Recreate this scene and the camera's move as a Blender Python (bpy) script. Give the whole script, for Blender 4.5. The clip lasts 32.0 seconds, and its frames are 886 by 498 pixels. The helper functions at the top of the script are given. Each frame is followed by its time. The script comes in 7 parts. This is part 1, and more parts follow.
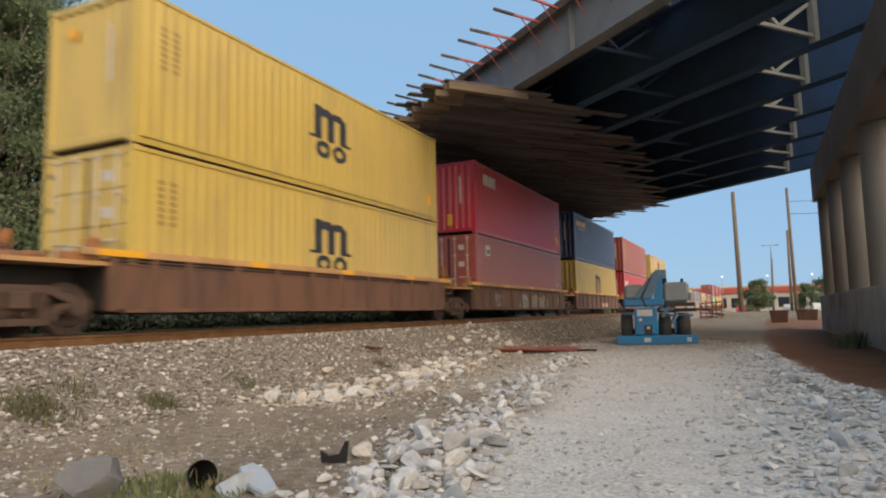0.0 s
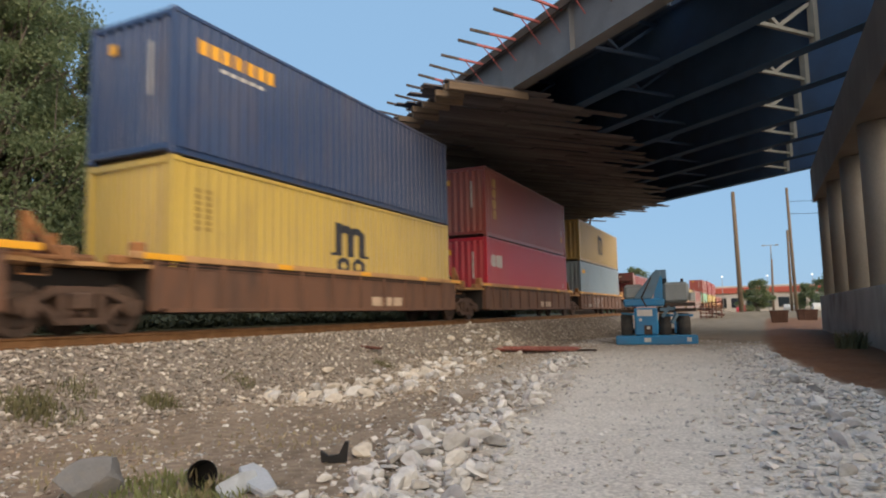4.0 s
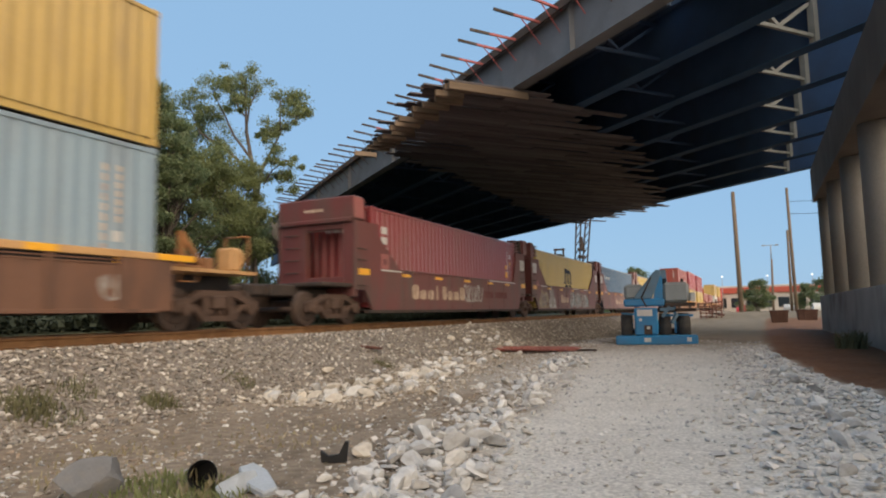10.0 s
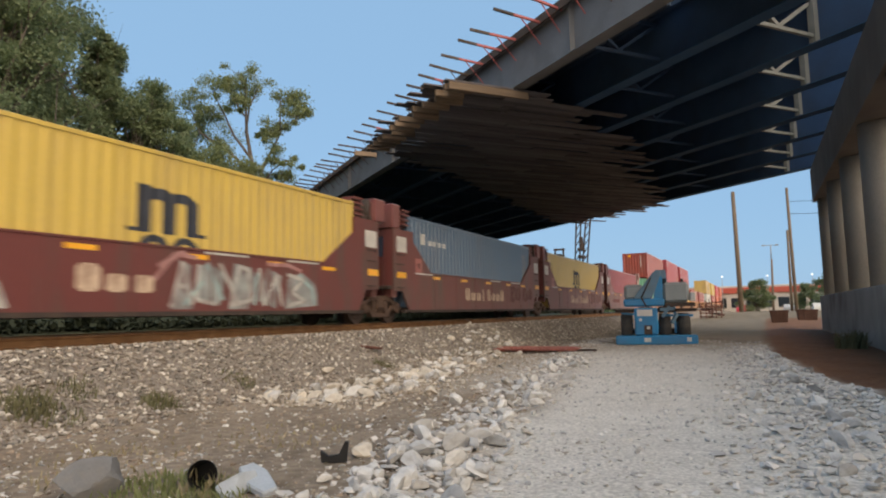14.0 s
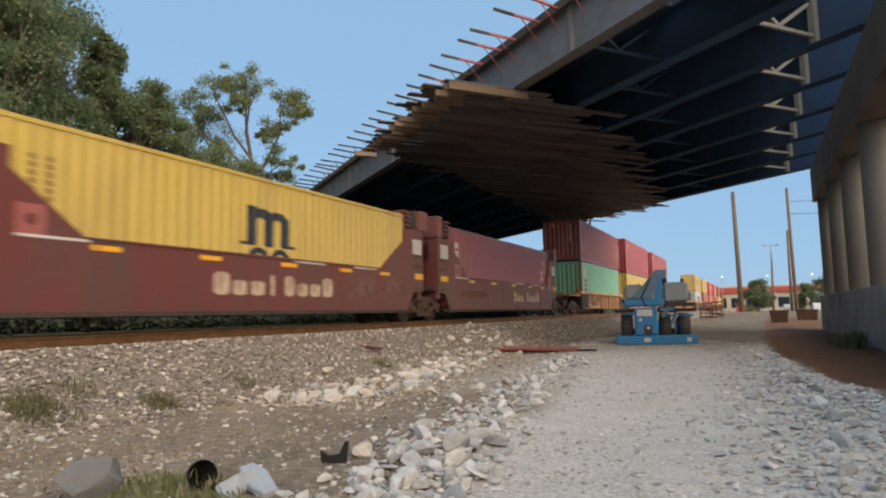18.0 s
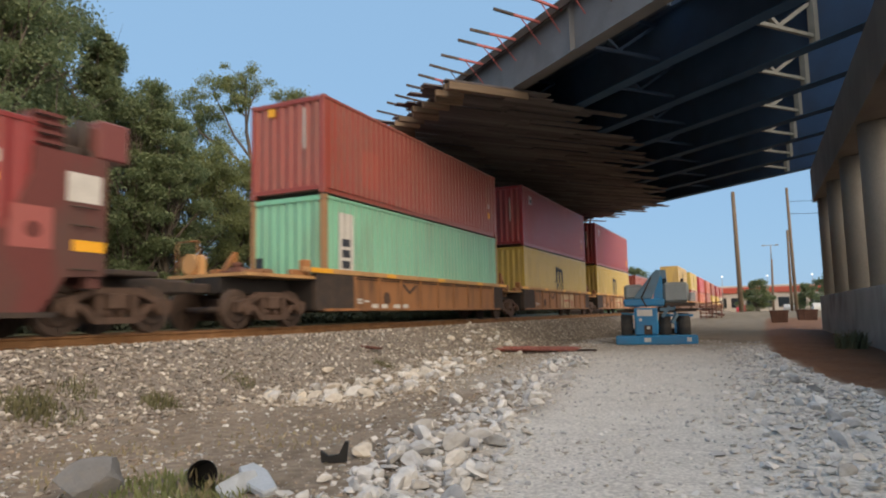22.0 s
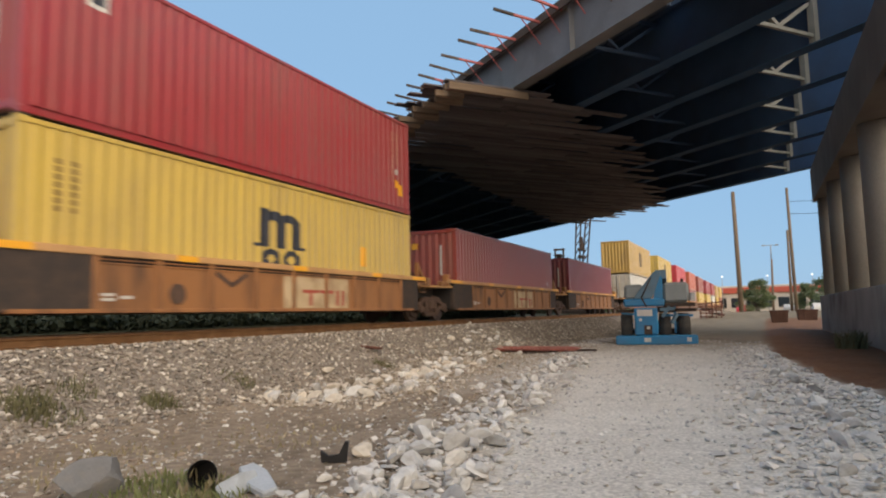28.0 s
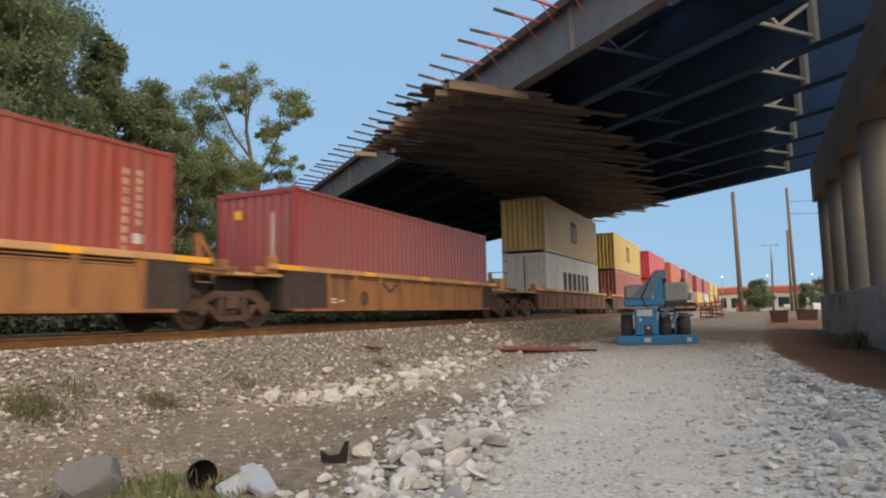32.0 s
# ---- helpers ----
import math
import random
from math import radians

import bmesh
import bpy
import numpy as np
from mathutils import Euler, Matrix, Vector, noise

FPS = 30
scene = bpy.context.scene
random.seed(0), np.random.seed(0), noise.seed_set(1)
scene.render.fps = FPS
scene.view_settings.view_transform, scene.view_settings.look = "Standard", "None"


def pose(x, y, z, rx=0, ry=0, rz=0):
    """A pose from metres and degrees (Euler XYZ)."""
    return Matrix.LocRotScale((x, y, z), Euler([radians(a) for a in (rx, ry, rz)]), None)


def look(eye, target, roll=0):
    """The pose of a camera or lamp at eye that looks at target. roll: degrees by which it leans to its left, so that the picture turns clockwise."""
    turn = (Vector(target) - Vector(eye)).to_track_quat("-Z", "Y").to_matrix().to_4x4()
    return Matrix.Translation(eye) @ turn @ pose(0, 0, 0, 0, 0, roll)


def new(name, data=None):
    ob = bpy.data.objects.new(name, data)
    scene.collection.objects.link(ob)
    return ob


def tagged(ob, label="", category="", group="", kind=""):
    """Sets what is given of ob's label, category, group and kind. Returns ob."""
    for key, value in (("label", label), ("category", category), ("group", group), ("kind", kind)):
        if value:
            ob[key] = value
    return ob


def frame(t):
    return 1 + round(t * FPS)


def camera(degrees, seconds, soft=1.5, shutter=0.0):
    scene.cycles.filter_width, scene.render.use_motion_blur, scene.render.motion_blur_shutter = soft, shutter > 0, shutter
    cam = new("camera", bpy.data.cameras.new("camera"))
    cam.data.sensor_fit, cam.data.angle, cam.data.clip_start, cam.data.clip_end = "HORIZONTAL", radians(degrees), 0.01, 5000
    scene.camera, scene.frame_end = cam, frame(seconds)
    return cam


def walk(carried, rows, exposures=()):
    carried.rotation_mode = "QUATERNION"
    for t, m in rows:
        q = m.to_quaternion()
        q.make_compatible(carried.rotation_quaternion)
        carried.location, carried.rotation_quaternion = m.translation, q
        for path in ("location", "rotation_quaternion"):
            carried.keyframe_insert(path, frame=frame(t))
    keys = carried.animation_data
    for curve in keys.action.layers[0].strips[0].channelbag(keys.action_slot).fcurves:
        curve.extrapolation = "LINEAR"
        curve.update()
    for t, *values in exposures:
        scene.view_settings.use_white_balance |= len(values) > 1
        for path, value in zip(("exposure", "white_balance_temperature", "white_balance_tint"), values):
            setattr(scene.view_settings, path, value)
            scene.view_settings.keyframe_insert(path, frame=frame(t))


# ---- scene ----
# ---------- camera ----------
SECONDS = 32.0
cam = camera(68.3, SECONDS, soft=2.0, shutter=0.75)
EYE = Vector((0.0, 0.0, 1.2))
YAW, PITCH = radians(25.54), radians(5.71)
AHEAD = Vector((-math.sin(YAW) * math.cos(PITCH), math.cos(YAW) * math.cos(PITCH), math.sin(PITCH)))
VIEW = look(EYE, EYE + AHEAD, -1.25)
walk(cam, [(0.0, VIEW), (SECONDS, VIEW)], exposures=[(0.0, 0.32), (SECONDS, 0.32)])

# ---------- light: clear dusk sky, low soft sun behind the viewer ----------
SUN_EL, SUN_AZ = radians(22), radians(120)
world = bpy.data.worlds.new("dusk_sky")
scene.world = world
world.use_nodes = True
wn = world.node_tree.nodes
sky = wn.new("ShaderNodeTexSky")
sky.sky_type, sky.sun_disc = "NISHITA", False
sky.sun_elevation, sky.sun_rotation = SUN_EL, SUN_AZ
sky.air_density, sky.dust_density, sky.ozone_density = 1.0, 0.5, 1.5
wn["Background"].inputs["Strength"].default_value = 0.119
wash = wn.new("ShaderNodeMix")          # even twilight blue over the clear sky
wash.data_type = "RGBA"
wash.inputs["Factor"].default_value = 0.88
wash.inputs[7].default_value = (2.08, 3.52, 5.3, 1)
world.node_tree.links.new(sky.outputs["Color"], wash.inputs[6])
world.node_tree.links.new(wash.outputs[2], wn["Background"].inputs["Color"])
sun = new("sun", bpy.data.lights.new("sun", "SUN"))
sun.data.energy, sun.data.angle, sun.data.color = 5.0, radians(105), (1.0, 0.76, 0.50)
sun.matrix_world = look((30 * math.sin(SUN_AZ), 30 * math.cos(SUN_AZ), 30 * math.tan(SUN_EL)), (0, 0, 0))


# ---------- materials ----------
def material(name, color, second=None, rough=0.7, metal=0.0, scale=3.0, fine=40.0, amount=0.6, bump=0.15,
             dirt=None, dirt_scale=1.2, dirt_amount=0.0, stretch=(1, 1, 1), per_object=0.0, per_island=None, bump_scale=None):
    """A procedural surface: two tones at two scales, stains, relief; optional variation from piece to piece."""
    m = bpy.data.materials.new(name)
    m.use_nodes = True
    nt = m.node_tree
    bsdf = nt.nodes["Principled BSDF"]
    link = nt.links.new
    tex = nt.nodes.new("ShaderNodeTexCoord")
    mapping = nt.nodes.new("ShaderNodeMapping")
    mapping.inputs["Scale"].default_value = stretch
    link(tex.outputs["Object"], mapping.inputs["Vector"])

    def noise_at(s, detail=4.0):
        n = nt.nodes.new("ShaderNodeTexNoise")
        n.inputs["Scale"].default_value, n.inputs["Detail"].default_value = s, detail
        link(mapping.outputs["Vector"], n.inputs["Vector"])
        return n.outputs["Fac"]

    def ramp(fac, lo, hi, a=0.0, b=1.0):
        r = nt.nodes.new("ShaderNodeMapRange")
        for key, v in zip(("From Min", "From Max", "To Min", "To Max"), (lo, hi, a, b)):
            r.inputs[key].default_value = v
        link(fac, r.inputs["Value"])
        return r.outputs["Result"]

    def mixed(fac, a, b):
        x = nt.nodes.new("ShaderNodeMix")
        x.data_type = "RGBA"
        if isinstance(fac, float):
            x.inputs["Factor"].default_value = fac
        else:
            link(fac, x.inputs["Factor"])
        for key, v in ((6, a), (7, b)):
            if isinstance(v, tuple):
                x.inputs[key].default_value = (*v[:3], 1)
            else:
                link(v, x.inputs[key])
        return x.outputs[2]

    second = second or tuple(c * 0.72 for c in color)
    coarse, grain = noise_at(scale), noise_at(fine, 2.0)
    out = mixed(ramp(coarse, 0.35, 0.68, 0, amount), tuple(color), tuple(second))
    out = mixed(ramp(grain, 0.4, 0.75, 0, amount * 0.5), out, tuple(c * 0.6 for c in color))
    if dirt:
        out = mixed(ramp(noise_at(dirt_scale, 6.0), 0.48, 0.72, 0, dirt_amount), out, tuple(dirt))
    if per_island:
        g = nt.nodes.new("ShaderNodeNewGeometry")
        cr = nt.nodes.new("ShaderNodeValToRGB")
        cr.color_ramp.interpolation = "CONSTANT"
        for k, c in enumerate(per_island):
            e = cr.color_ramp.elements[k] if k < 2 else cr.color_ramp.elements.new(k / len(per_island))
            e.position, e.color = k / len(per_island), (*c, 1)
        link(g.outputs["Random Per Island"], cr.inputs["Fac"])
        out = mixed(0.75, out, cr.outputs["Color"])
    if per_object:
        oi = nt.nodes.new("ShaderNodeObjectInfo")
        hsv = nt.nodes.new("ShaderNodeHueSaturation")
        link(ramp(oi.outputs["Random"], 0, 1, 1 - per_object, 1 + per_object), hsv.inputs["Value"])
        link(out, hsv.inputs["Color"])
        out = hsv.outputs["Color"]
    link(out, bsdf.inputs["Base Color"])
    bsdf.inputs["Metallic"].default_value = metal
    link(ramp(coarse, 0.3, 0.7, max(rough - 0.1, 0.05), min(rough + 0.1, 1.0)), bsdf.inputs["Roughness"])
    if bump:
        b = nt.nodes.new("ShaderNodeBump")
        b.inputs["Strength"].default_value, b.inputs["Distance"].default_value = bump, 0.02
        link(noise_at(bump_scale or fine, 3.0), b.inputs["Height"])
        link(b.outputs["Normal"], bsdf.inputs["Normal"])
    return m


def paint(name, color, rough=0.37, dirt=(0.16, 0.11, 0.08), dirt_amount=0.45, fade=0.5, dust=0.85):
    """Weathered container or wagon paint: chalky fade, streaks that run down, rust-brown dirt."""
    m = material(name, color, tuple(c * 0.86 + 0.03 for c in color), rough, 0.0, 0.5, 26, fade, 0.04,
                 dirt, 0.9, dirt_amount, (1, 1.6, 0.45), per_object=0.05)
    bsdf = m.node_tree.nodes["Principled BSDF"]          # a film of road dust; its sheen also imitates grazing sky reflection
    bsdf.inputs["Sheen Weight"].default_value, bsdf.inputs["Sheen Roughness"].default_value = dust, 0.35
    bsdf.inputs["Sheen Tint"].default_value = (1.0, 0.92, 0.83, 1)
    return m


M = {
    "yellow": paint("yellow_container_paint", (0.57, 0.405, 0.075), dirt_amount=0.3),
    "ochre": paint("ochre_container_paint", (0.52, 0.35, 0.095), dirt_amount=0.4),
    "red": paint("bright_red_container_paint", (0.47, 0.014, 0.03), dirt_amount=0.2, fade=0.3),
    "crimson": paint("crimson_container_paint", (0.32, 0.02, 0.028), dirt_amount=0.3),
    "faded": paint("faded_red_container_paint", (0.34, 0.075, 0.055), dirt_amount=0.4),
    "brick": paint("brick_red_container_paint", (0.29, 0.048, 0.03), dirt_amount=0.35),
    "maroon": paint("maroon_container_paint", (0.245, 0.027, 0.028), dirt_amount=0.35),
    "navy": paint("navy_container_paint", (0.015, 0.05, 0.15), dirt_amount=0.25),
    "teal": paint("grey_blue_container_paint", (0.075, 0.142, 0.225), dirt_amount=0.3),
    "grey": paint("pale_grey_container_paint", (0.25, 0.338, 0.40), dirt_amount=0.3),
    "mint": paint("mint_green_container_paint", (0.20, 0.50, 0.33), dirt_amount=0.38),
    "white": paint("dirty_white_container_paint", (0.60, 0.60, 0.56), dirt_amount=0.35),
    "orange": paint("orange_red_container_paint", (0.50, 0.09, 0.03), dirt_amount=0.3),
    "patch_red": paint("repainted_red_patch", (0.35, 0.06, 0.038), dirt_amount=0.25),
    "car_brown": paint("rust_brown_wagon_paint", (0.165, 0.078, 0.044), rough=0.8, dirt=(0.05, 0.034, 0.028), dirt_amount=0.85, dust=0.15),
    "car_tan": paint("dirty_ochre_wagon_paint", (0.335, 0.146, 0.048), rough=0.75, dirt=(0.075, 0.042, 0.028), dirt_amount=0.9, dust=0.2),
    "car_maroon": paint("maroon_wagon_paint", (0.13, 0.028, 0.024), rough=0.75, dirt=(0.075, 0.05, 0.04), dirt_amount=0.95, dust=0.65),
    "top_orange": paint("orange_sill_paint", (0.54, 0.31, 0.125), rough=0.7, dirt=(0.25, 0.13, 0.07), dirt_amount=0.55, dust=0.05),
    # Near-black steel that paints the deep shade under the end decks.
    "recess_shade": material("shade_black_steel", (0.022, 0.019, 0.018), (0.04, 0.033, 0.03), 0.8, 0.1, 4, 60, 0.8, 0.2),
    "block_maroon": paint("worn_maroon_beam_paint", (0.17, 0.042, 0.04), rough=0.7, dirt_amount=0.7),
    "post_tan": paint("weathered_tan_post_paint", (0.34, 0.19, 0.085), rough=0.6, dirt_amount=0.6, dust=0.1),
    "grime": material("grimy_black_steel", (0.045, 0.036, 0.032), (0.10, 0.07, 0.055), 0.85, 0.2, 4, 60, 0.8, 0.25),
    "truck_steel": material("dusty_rusty_bogie_steel", (0.125, 0.076, 0.054), (0.07, 0.046, 0.036), 0.85, 0.2, 5, 60, 0.8, 0.3),
    "tread": material("worn_wheel_steel", (0.12, 0.08, 0.06), (0.06, 0.045, 0.038), 0.65, 0.4, 8, 60, 0.6, 0.1),
    "rod_steel": material("pale_galvanised_rod", (0.62, 0.57, 0.46), (0.45, 0.38, 0.28), 0.55, 0.2, 3, 40, 0.6, 0.05),
    "dark_mark": material("dark_blue_lettering_paint", (0.03, 0.035, 0.05), rough=0.6, bump=0.02),
    "white_mark": material("white_marking_paint", (0.62, 0.60, 0.56), rough=0.6, bump=0.02),
    "yellow_mark": material("amber_reflective_tape", (0.85, 0.42, 0.02), rough=0.4, bump=0.02, amount=0.2),
    "cream_mark": material("cream_lettering_paint", (0.62, 0.47, 0.34), rough=0.7, bump=0.02, dirt=(0.2, 0.1, 0.07), dirt_scale=3, dirt_amount=0.6),
    "gold_mark": material("faded_gold_lettering_paint", (0.60, 0.42, 0.16), rough=0.6, bump=0.02, dirt=(0.3, 0.1, 0.06), dirt_scale=3, dirt_amount=0.4),
    "smear": material("rubbed_grey_brown_paint", (0.19, 0.10, 0.08), (0.105, 0.036, 0.031), 0.8, 0, 4, 14, 0.9, 0.02),
    "cream_dust": material("dusty_pink_panel_paint", (0.19, 0.075, 0.06), (0.14, 0.045, 0.038), 0.8, 0, 3, 40, 0.8, 0.02),
    "red_mark": material("red_lettering_paint", (0.40, 0.08, 0.05), rough=0.7, bump=0.02),
    "graffiti": material("grey_spray_paint", (0.36, 0.33, 0.29), (0.14, 0.09, 0.08), 0.7, 0, 7, 40, 0.9, 0.02),
    "gap_black": material("black_rubber_and_slot_shade", (0.02, 0.02, 0.02), rough=0.8, bump=0.05),
    "rail_rust": material("rust_brown_rail", (0.28, 0.148, 0.064), (0.20, 0.10, 0.045), 0.85, 0.2, 3, 70, 0.8, 0.2),
    "rail_head": material("polished_rail_head", (0.35, 0.30, 0.26), rough=0.35, metal=0.9, bump=0.03),
    "sleeper": material("weathered_timber_sleeper", (0.12, 0.09, 0.07), (0.06, 0.05, 0.04), 0.95, 0, 6, 60, 0.8, 0.4, stretch=(0.3, 3, 3)),
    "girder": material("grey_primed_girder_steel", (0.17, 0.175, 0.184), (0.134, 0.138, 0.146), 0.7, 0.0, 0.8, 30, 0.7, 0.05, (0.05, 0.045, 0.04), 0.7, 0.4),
    # Inner girders: the navy shade under the bridge is put into this colour.
    "shaded_girder": material("shaded_blue_grey_steel", (0.028, 0.066, 0.14), (0.022, 0.053, 0.112), 0.7, 0.0, 0.8, 30, 0.7, 0.05, (0.024, 0.027, 0.034), 0.7, 0.4),
    # Flange undersides: the same shade tone, paler as if lit from below.
    "flange_steel": material("shade_toned_flange_steel", (0.03, 0.082, 0.165), (0.024, 0.066, 0.135), 0.9, 0.0, 0.8, 30, 0.6, 0.05),
    # Daylight from the open deck end is put into this pale steel.
    "lit_frame_steel": material("daylit_pale_brace", (0.23, 0.245, 0.235), (0.16, 0.175, 0.17), 0.6, 0.1, 3, 40, 0.6, 0.05),
    "timber": material("new_pine_plank", (0.23, 0.165, 0.11), (0.155, 0.11, 0.075), 0.85, 0, 1.5, 30, 0.8, 0.2, stretch=(8, 0.6, 8), per_object=0.35),
    "old_timber": material("weathered_form_timber", (0.07, 0.05, 0.038), (0.045, 0.034, 0.027), 0.9, 0, 2, 30, 0.8, 0.25, per_object=0.3),
    "plank_grey": material("grey_brown_scaffold_plank", (0.138, 0.124, 0.128), (0.094, 0.084, 0.086), 0.9, 0, 2, 30, 0.8, 0.25, stretch=(6, 0.7, 6), per_object=0.35),
    # Plywood tinted dark blue: the shade of the bays is in its colour.
    "form_ply": material("shaded_form_plywood", (0.05, 0.078, 0.12), (0.038, 0.06, 0.095), 0.85, 0, 1.2, 30, 0.7, 0.1),
    "jack_red": material("red_bracket_paint", (0.36, 0.085, 0.08), (0.24, 0.06, 0.056), 0.6, 0.1, 4, 40, 0.6, 0.05),
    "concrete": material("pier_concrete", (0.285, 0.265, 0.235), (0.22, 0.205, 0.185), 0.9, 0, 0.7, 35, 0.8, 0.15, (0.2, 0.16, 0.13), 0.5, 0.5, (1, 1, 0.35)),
    # Darker copy of the pier concrete, with the cap's shade in its colour.
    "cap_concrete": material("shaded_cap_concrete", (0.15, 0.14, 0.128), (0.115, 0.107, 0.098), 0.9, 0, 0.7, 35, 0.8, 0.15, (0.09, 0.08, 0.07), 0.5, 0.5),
    "concrete_dark": material("crash_wall_concrete", (0.45, 0.45, 0.43), (0.35, 0.352, 0.335), 0.9, 0, 0.8, 35, 0.8, 0.15, (0.13, 0.10, 0.08), 0.6, 0.6),
    "lift_blue": material("sky_blue_machine_paint", (0.02, 0.20, 0.42), (0.015, 0.15, 0.32), 0.45, 0, 2, 40, 0.5, 0.03, (0.18, 0.15, 0.12), 2, 0.2),
    "lift_arm": material("grey_blue_machine_arm", (0.10, 0.19, 0.27), (0.075, 0.14, 0.20), 0.5, 0, 2, 40, 0.6, 0.05, (0.12, 0.11, 0.1), 3, 0.4),
    "lift_grey": material("grey_machine_cover", (0.25, 0.275, 0.28), (0.19, 0.21, 0.215), 0.6, 0, 2, 40, 0.5, 0.03),
    "tyre": material("dusty_black_tyre", (0.035, 0.034, 0.033), (0.09, 0.08, 0.07), 0.9, 0, 6, 60, 0.7, 0.3),
    "pole_wood": material("weathered_utility_pole", (0.17, 0.125, 0.085), (0.12, 0.09, 0.06), 0.9, 0, 2, 30, 0.8, 0.3, stretch=(6, 6, 0.4)),
    "metal": material("galvanised_steel", (0.34, 0.35, 0.36), rough=0.5, metal=0.6, bump=0.03),
    "bark": material("brown_grey_bark", (0.15, 0.125, 0.10), (0.09, 0.075, 0.062), 0.95, 0, 5, 40, 0.8, 0.5, stretch=(4, 4, 0.8)),
    "dark_weed": material("dark_green_weed_leaf", (0.042, 0.055, 0.03), (0.026, 0.034, 0.02), 0.8, 0, 0.6, 12, 0.8, 0.0),
    "leaf": material("dull_green_leaf", (0.16, 0.20, 0.10), (0.115, 0.145, 0.072), 0.6, 0, 0.45, 12, 0.8, 0.0,
                     per_island=[(0.135, 0.178, 0.085), (0.17, 0.21, 0.105), (0.105, 0.142, 0.066), (0.20, 0.235, 0.125), (0.12, 0.16, 0.075)]),
    "light_leaf": material("yellowish_green_leaf", (0.18, 0.20, 0.09), (0.14, 0.16, 0.07), 0.6, 0, 0.6, 12, 0.8, 0.0,
                           per_island=[(0.165, 0.20, 0.085), (0.20, 0.23, 0.10), (0.13, 0.162, 0.066), (0.225, 0.25, 0.12)]),
    "scrub_leaf": material("dark_green_scrub_leaf", (0.024, 0.03, 0.014), (0.017, 0.021, 0.01), 0.7, 0, 0.8, 12, 0.8, 0.0),
    "dry_grass": material("dry_straw_grass", (0.34, 0.29, 0.17), (0.22, 0.18, 0.10), 0.8, 0, 3, 20, 0.7, 0.0),
    "dull_weed": material("dull_olive_weed", (0.15, 0.145, 0.07), (0.11, 0.10, 0.05), 0.8, 0, 3, 20, 0.7, 0.0),
    "spray_beige": material("beige_smeared_paint", (0.42, 0.36, 0.24), (0.25, 0.20, 0.14), 0.75, 0, 4, 40, 0.8, 0.02, (0.13, 0.04, 0.035), 2.5, 0.7),
    "spray_white": material("whitish_sprayed_paint", (0.52, 0.50, 0.46), (0.30, 0.29, 0.28), 0.75, 0, 4, 40, 0.8, 0.02, (0.13, 0.04, 0.035), 2.5, 0.6),
    "spray_grey": material("blue_grey_sprayed_paint", (0.33, 0.35, 0.34), (0.17, 0.17, 0.17), 0.75, 0, 3, 40, 0.9, 0.02, (0.13, 0.04, 0.035), 2.0, 0.7),
    "spray_teal": material("pale_teal_sprayed_paint", (0.34, 0.46, 0.46), (0.2, 0.28, 0.28), 0.75, 0, 4, 40, 0.8, 0.02),
    "spray_pink": material("pink_sprayed_paint", (0.45, 0.26, 0.25), (0.28, 0.12, 0.11), 0.75, 0, 4, 40, 0.8, 0.02),
    "tan_panel": material("tan_sign_panel_paint", (0.58, 0.45, 0.28), (0.44, 0.32, 0.18), 0.8, 0, 3, 40, 0.8, 0.02, (0.2, 0.1, 0.05), 2.2, 0.5),
    "faint_mark": material("faded_brown_lettering_paint", (0.30, 0.20, 0.06), rough=0.7, bump=0.02),
    "grass": material("pale_green_weed", (0.26, 0.28, 0.12), (0.18, 0.21, 0.09), 0.7, 0, 3, 20, 0.7, 0.0),
    "rust_frame": material("rusted_steel_frame", (0.15, 0.06, 0.045), (0.09, 0.04, 0.03), 0.85, 0.1, 3, 40, 0.8, 0.1),
    "bin_red": material("dark_red_bin_paint", (0.062, 0.024, 0.012), (0.036, 0.015, 0.009), 0.75, 0, 2, 40, 0.7, 0.08),
    "shop_red": material("orange_red_fascia", (0.45, 0.085, 0.05), rough=0.6, bump=0.02),
    "shop_wall": material("pale_cladding", (0.55, 0.50, 0.44), rough=0.8, bump=0.03),
    "glass_dark": material("dark_window_glass", (0.02, 0.025, 0.03), rough=0.12, bump=0.0, amount=0.1),
    "safety_red": material("faded_red_plastic_mesh", (0.40, 0.13, 0.105), (0.34, 0.17, 0.14), 0.7, 0, 5, 40, 0.7, 0.1),
    "slab": material("pale_blue_grey_slab", (0.46, 0.50, 0.54), (0.36, 0.39, 0.42), 0.85, 0, 4, 50, 0.6, 0.2),
    "black_cloth": material("black_plastic_sheet", (0.012, 0.011, 0.011), rough=0.7, bump=0.1),
}
STONE_TONES = [(0.34, 0.30, 0.25), (0.20, 0.17, 0.14), (0.66, 0.61, 0.54), (0.24, 0.20, 0.165), (0.13, 0.115, 0.10), (0.30, 0.25, 0.21), (0.46, 0.41, 0.35), (0.18, 0.155, 0.13)]
M["ballast"] = material("mixed_ballast_stone", (0.34, 0.31, 0.27), None, 0.9, 0, 8, 70, 0.5, 0.2, per_island=STONE_TONES)
M["gravel"] = material("pale_limestone_gravel", (0.42, 0.41, 0.39), None, 0.9, 0, 8, 70, 0.5, 0.2,
                       per_island=[(0.60, 0.575, 0.53), (0.50, 0.49, 0.465), (0.76, 0.73, 0.68), (0.52, 0.48, 0.43), (0.36, 0.35, 0.335)])
M["riprap"] = material("grey_limestone_block", (0.64, 0.625, 0.595), (0.47, 0.465, 0.455), 0.9, 0, 3, 40, 0.7, 0.35, (0.30, 0.25, 0.19), 4, 0.4, per_object=0.28)
